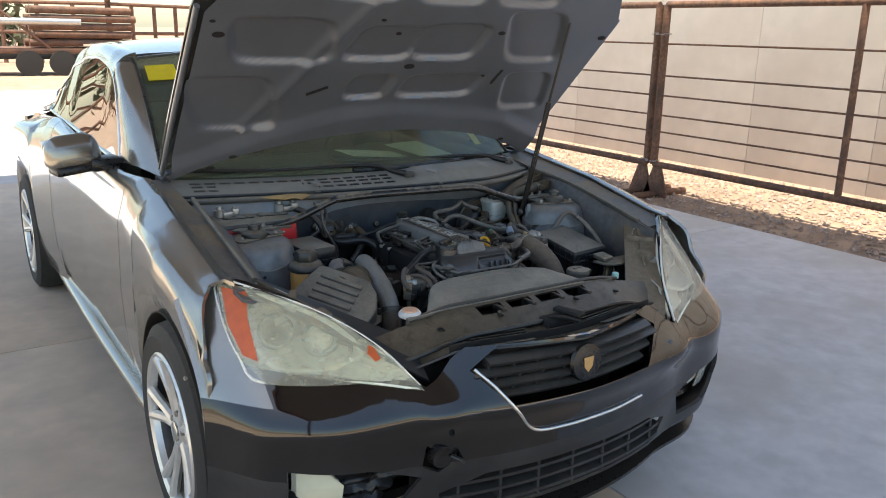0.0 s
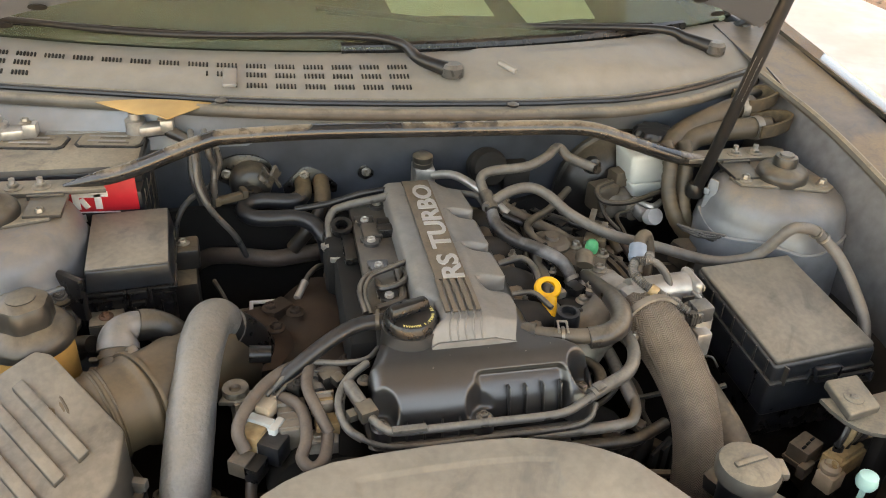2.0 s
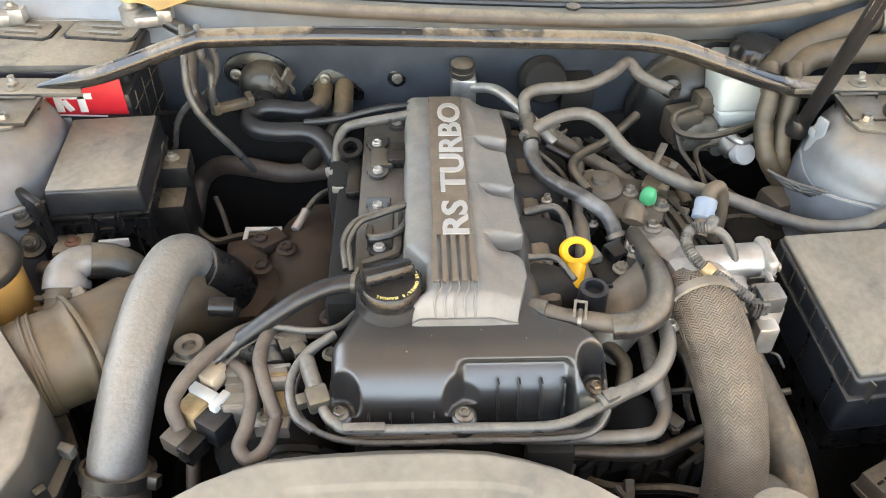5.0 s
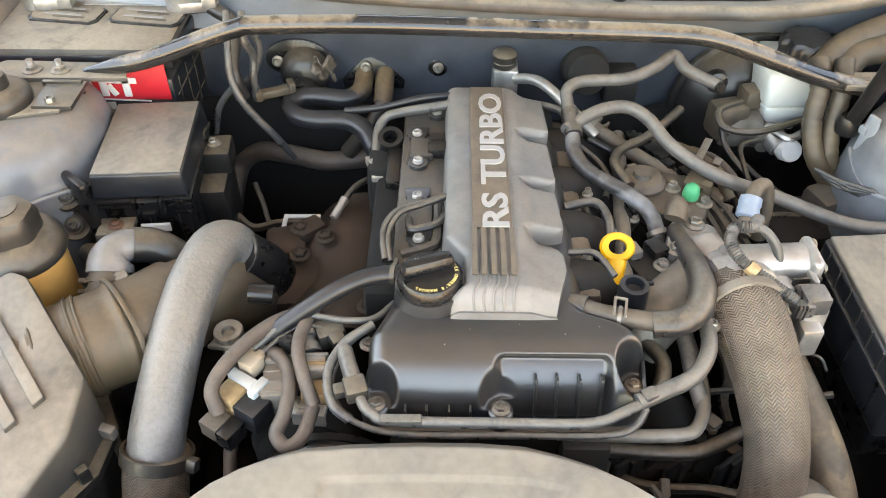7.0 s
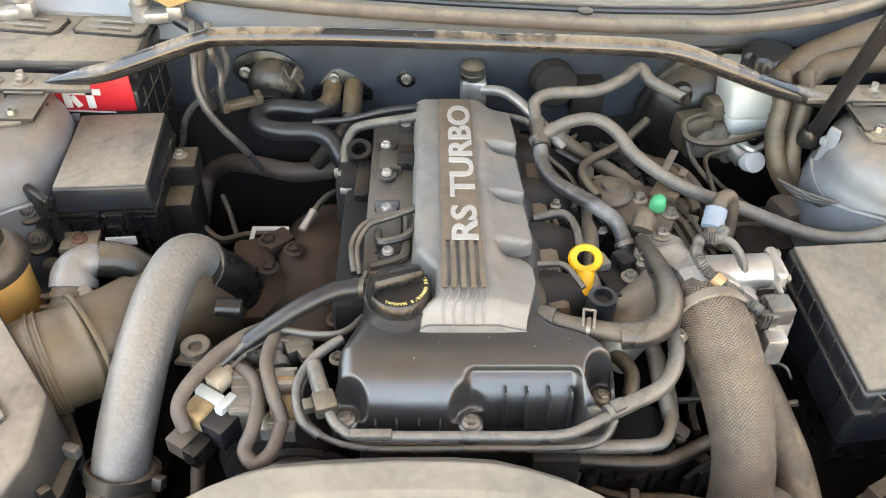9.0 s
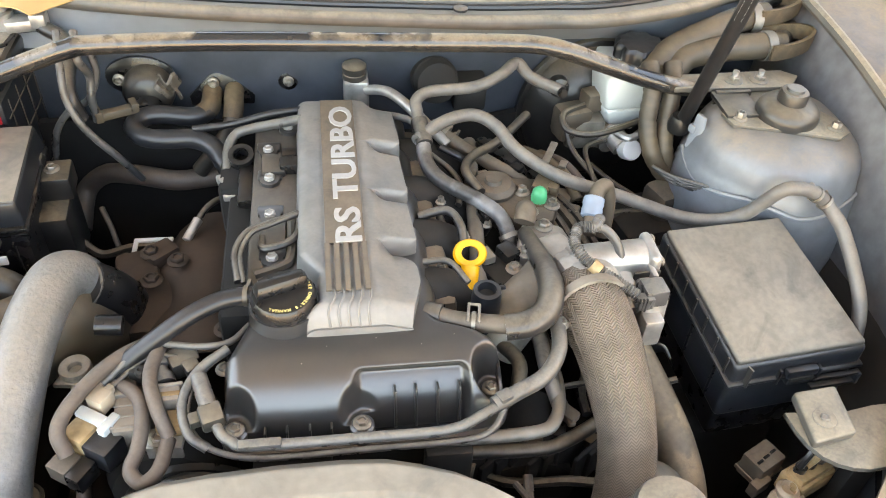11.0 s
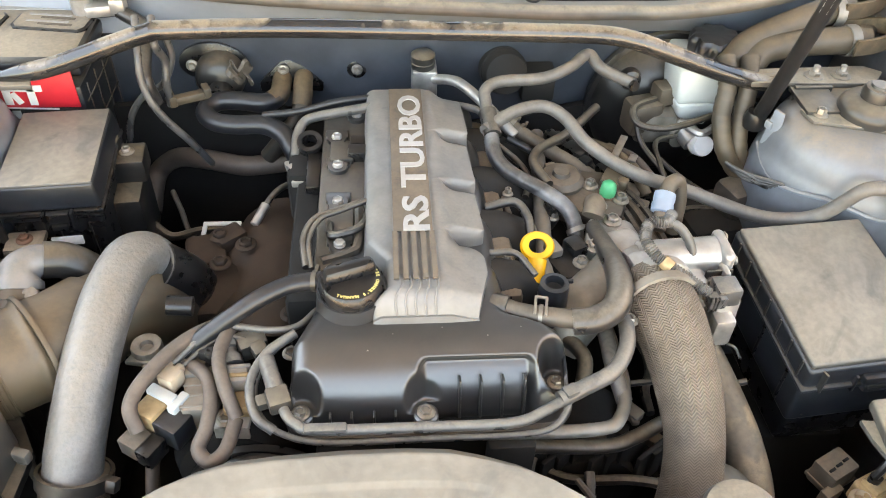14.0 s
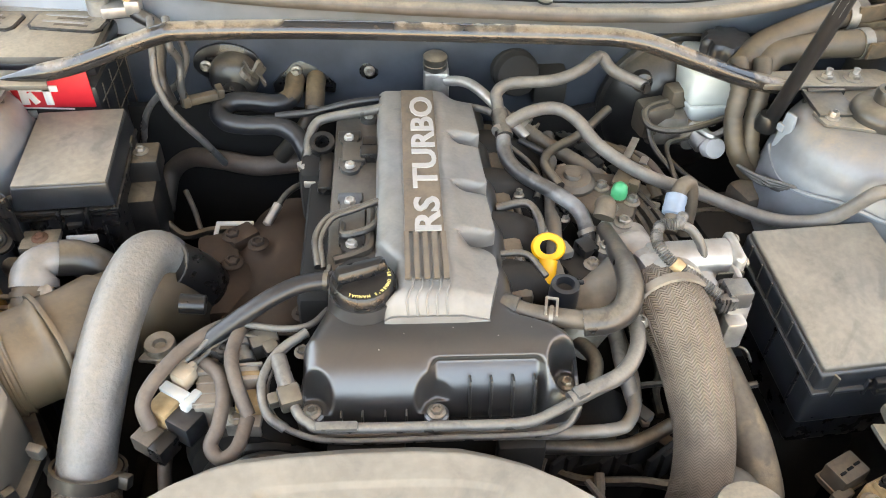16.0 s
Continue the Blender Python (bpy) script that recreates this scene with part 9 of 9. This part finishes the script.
part("clip", merged(rbox(0.052, 0.014, 0.012, (-0.288, 1.096, 0.808), 0.003, 24), rbox(0.010, 0.022, 0.016, (-0.311, 1.084, 0.812), 0.002, 24), rbox(0.010, 0.020, 0.014, (-0.268, 1.106, 0.812), 0.002, 24)), M_CLAY, harness)
aclines = thing("pipe_bundle", "dusty corrugated hoses and pipes beside the brake booster", "hose", (0.5, 1.05, 0.8))
for pts, r, mat, w in (([(0.436, 1.06, 0.885), (0.436, 1.03, 0.860), (0.432, 1.012, 0.820), (0.441, 0.987, 0.780), (0.477, 0.98, 0.735)], 0.0125, M_CLAY, lambda u: 1 + 0.035 * math.sin(u * 90) + 0.02 * math.sin(u * 37)),
                       ([(0.470, 1.06, 0.885), (0.466, 1.032, 0.860), (0.461, 1.015, 0.820), (0.460, 0.992, 0.780), (0.488, 0.985, 0.735)], 0.0125, M_CLAY, lambda u: 1 + 0.035 * math.sin(u * 90) + 0.02 * math.sin(u * 37)),
                       ([(0.457, 0.994, 0.762), (0.496, 0.970, 0.756), (0.529, 0.930, 0.752)], 0.007, M_RUBBERTAN, None),
                       ([(0.45, 1.00, 0.768), (0.50, 0.978, 0.764), (0.534, 0.935, 0.758)], 0.005, M_RUBBER, None),
                       ([(0.462, 0.99, 0.756), (0.50, 0.962, 0.748), (0.53, 0.925, 0.742)], 0.005, M_RUBBER, None),
                       ([(0.63, 1.14, 0.915), (0.585, 1.125, 0.915), (0.525, 1.11, 0.90), (0.485, 1.10, 0.885), (0.455, 1.08, 0.87), (0.44, 1.06, 0.86)], 0.019, M_CLAY, None),
                       ([(0.64, 1.085, 0.895), (0.60, 1.085, 0.895), (0.555, 1.088, 0.89), (0.50, 1.085, 0.88), (0.475, 1.065, 0.86)], 0.019, M_CLAY, None),
                       ([(0.62, 1.16, 0.92), (0.68, 1.17, 0.93), (0.69, 1.14, 0.90), (0.64, 1.10, 0.895)], 0.012, M_PLASTIC, None)):
    part("hose", tube(pts, r, 14, 12 if w else 6, w), mat, aclines)
for x, y, z in ((0.605, 1.127, 0.916), (0.615, 1.085, 0.895)):
    clamp_ring(aclines, (x, y, z), (1, 0.1, 0), 0.0195, 0.014, M_ALUDIRTY)
for y, z in ((1.14, 0.925), (1.085, 0.90)):
    part("pipe_guard", sheet(lambda u, v: Vector((0.61 + 0.070 * max(0.0, math.sin(3.1416 * u)) ** 0.7, y + 0.031 * math.cos(3.1416 * u), z + 0.010 - 0.022 * v + 0.012 * math.sin(3.1416 * u))), 26, 3, 0.005), M_RUSTSLEEVE, aclines, "dusty moulded pipe guard")
lines = thing("brake_wires", "dusty wires and lines round the brake cylinder", "cable", (0.38, 1.05, 0.75))
for pts, r in (([(0.372, 1.094, 0.800), (0.331, 1.071, 0.800), (0.331, 1.045, 0.790), (0.366, 1.032, 0.790), (0.428, 1.055, 0.790), (0.474, 1.082, 0.792), (0.467, 1.09, 0.83)], 0.006),
               ([(0.334, 1.073, 0.790), (0.341, 1.041, 0.760), (0.364, 1.003, 0.740), (0.389, 1.004, 0.700)], 0.005), ([(0.402, 1.067, 0.755), (0.365, 1.048, 0.755), (0.361, 1.002, 0.748), (0.372, 0.972, 0.72)], 0.0045)):
    hose("wire", pts, r, M_RUBBERTAN, "", 8, lines)
part("sensor_body", merged(rbox(0.05, 0.04, 0.05, (0.35, 1.09, 0.775), 0.008, 15), rbox(0.03, 0.03, 0.03, (0.38, 1.10, 0.805), 0.005, 15)), M_OLDBROWN, lines)
part("under_bracket", rbox(0.16, 0.10, 0.10, (0.46, 0.96, 0.66), 0.02, 10), M_VOID, lines)
part("tan_block", rbox(0.07, 0.05, 0.05, (0.47, 0.96, 0.725), 0.01, 20), M_INLAY, lines)
grom = thing("tower_bushings", "two grimy rubber bushings on a bracket beside the strut tower", "bushing", (-0.49, 0.87, 0.76))
part("bracket", rbox(0.07, 0.012, 0.12, (-0.500, 0.881, 0.765), 0.006, -40), M_BLACK, grom)
for x, y, z in ((-0.510, 0.880, 0.793), (-0.505, 0.866, 0.757)):
    bush = part("bushing", lathe([(0.0205, 0), (0.0205, 0.006), (0.018, 0.009), (0.015, 0.007), (0.012, 0.007), (0.011, 0.011), (0, 0.011)], (0, 0, 0), 26, axis((0.2, -0.75, 0.6), (x, y, z))), M_PLASTIC, grom)
    hex_bolt(bush, (x + 0.002, y - 0.009, z + 0.007), 0.0058, 0.005, (0.2, -0.75, 0.6), M_CAPGREY)
part("link", tube([(-0.50, 0.865, 0.70), (-0.49, 0.845, 0.73), (-0.47, 0.83, 0.74)], 0.012, 10), M_RUBBERTAN, grom)

# loose looms in the gaps beside the engine
rng = random.Random(12)
looms = thing("wiring_loom", "grimy thin wires and lines beside the engine", "cable", (0.0, 0.8, 0.55))
for x0, x1, y0, y1, z0, z1, n in ((0.17, 0.30, 0.56, 0.70, 0.60, 0.67, 9), (-0.30, -0.13, 0.92, 1.12, 0.56, 0.66, 8), (0.27, 0.40, 0.88, 1.08, 0.66, 0.72, 7), (-0.42, -0.30, 0.86, 1.0, 0.56, 0.64, 4)):
    for i in range(n):
        pts = []
        a = Vector((rng.uniform(x0, x1), rng.uniform(y0, y1), rng.uniform(z0, z1)))
        go = Vector((rng.uniform(-1, 1), rng.uniform(-1, 1), rng.uniform(-0.2, 0.2))).normalized()
        for k in range(5):
            pts.append(a.copy())
            go = (go + Vector((rng.uniform(-0.6, 0.6), rng.uniform(-0.6, 0.6), rng.uniform(-0.3, 0.3)))).normalized()
            a = a + go * 0.035
        part("wire", tube(pts, rng.choice((0.003, 0.004, 0.006)), 8, 4), rng.choice((M_RUBBER, M_RUBBERTAN, M_CONDUIT)), looms)
    for i in range(n // 2):
        p = (rng.uniform(x0, x1), rng.uniform(y0, y1), rng.uniform(z0, z1))
        part("clip", merged(rbox(0.018, 0.026, 0.014, p, 0.003, rng.uniform(0, 90)), rbox(0.010, 0.034, 0.008, p, 0.002, rng.uniform(0, 90))), rng.choice((M_ALUDIRTY, M_BLACK, M_INLAY)), looms)
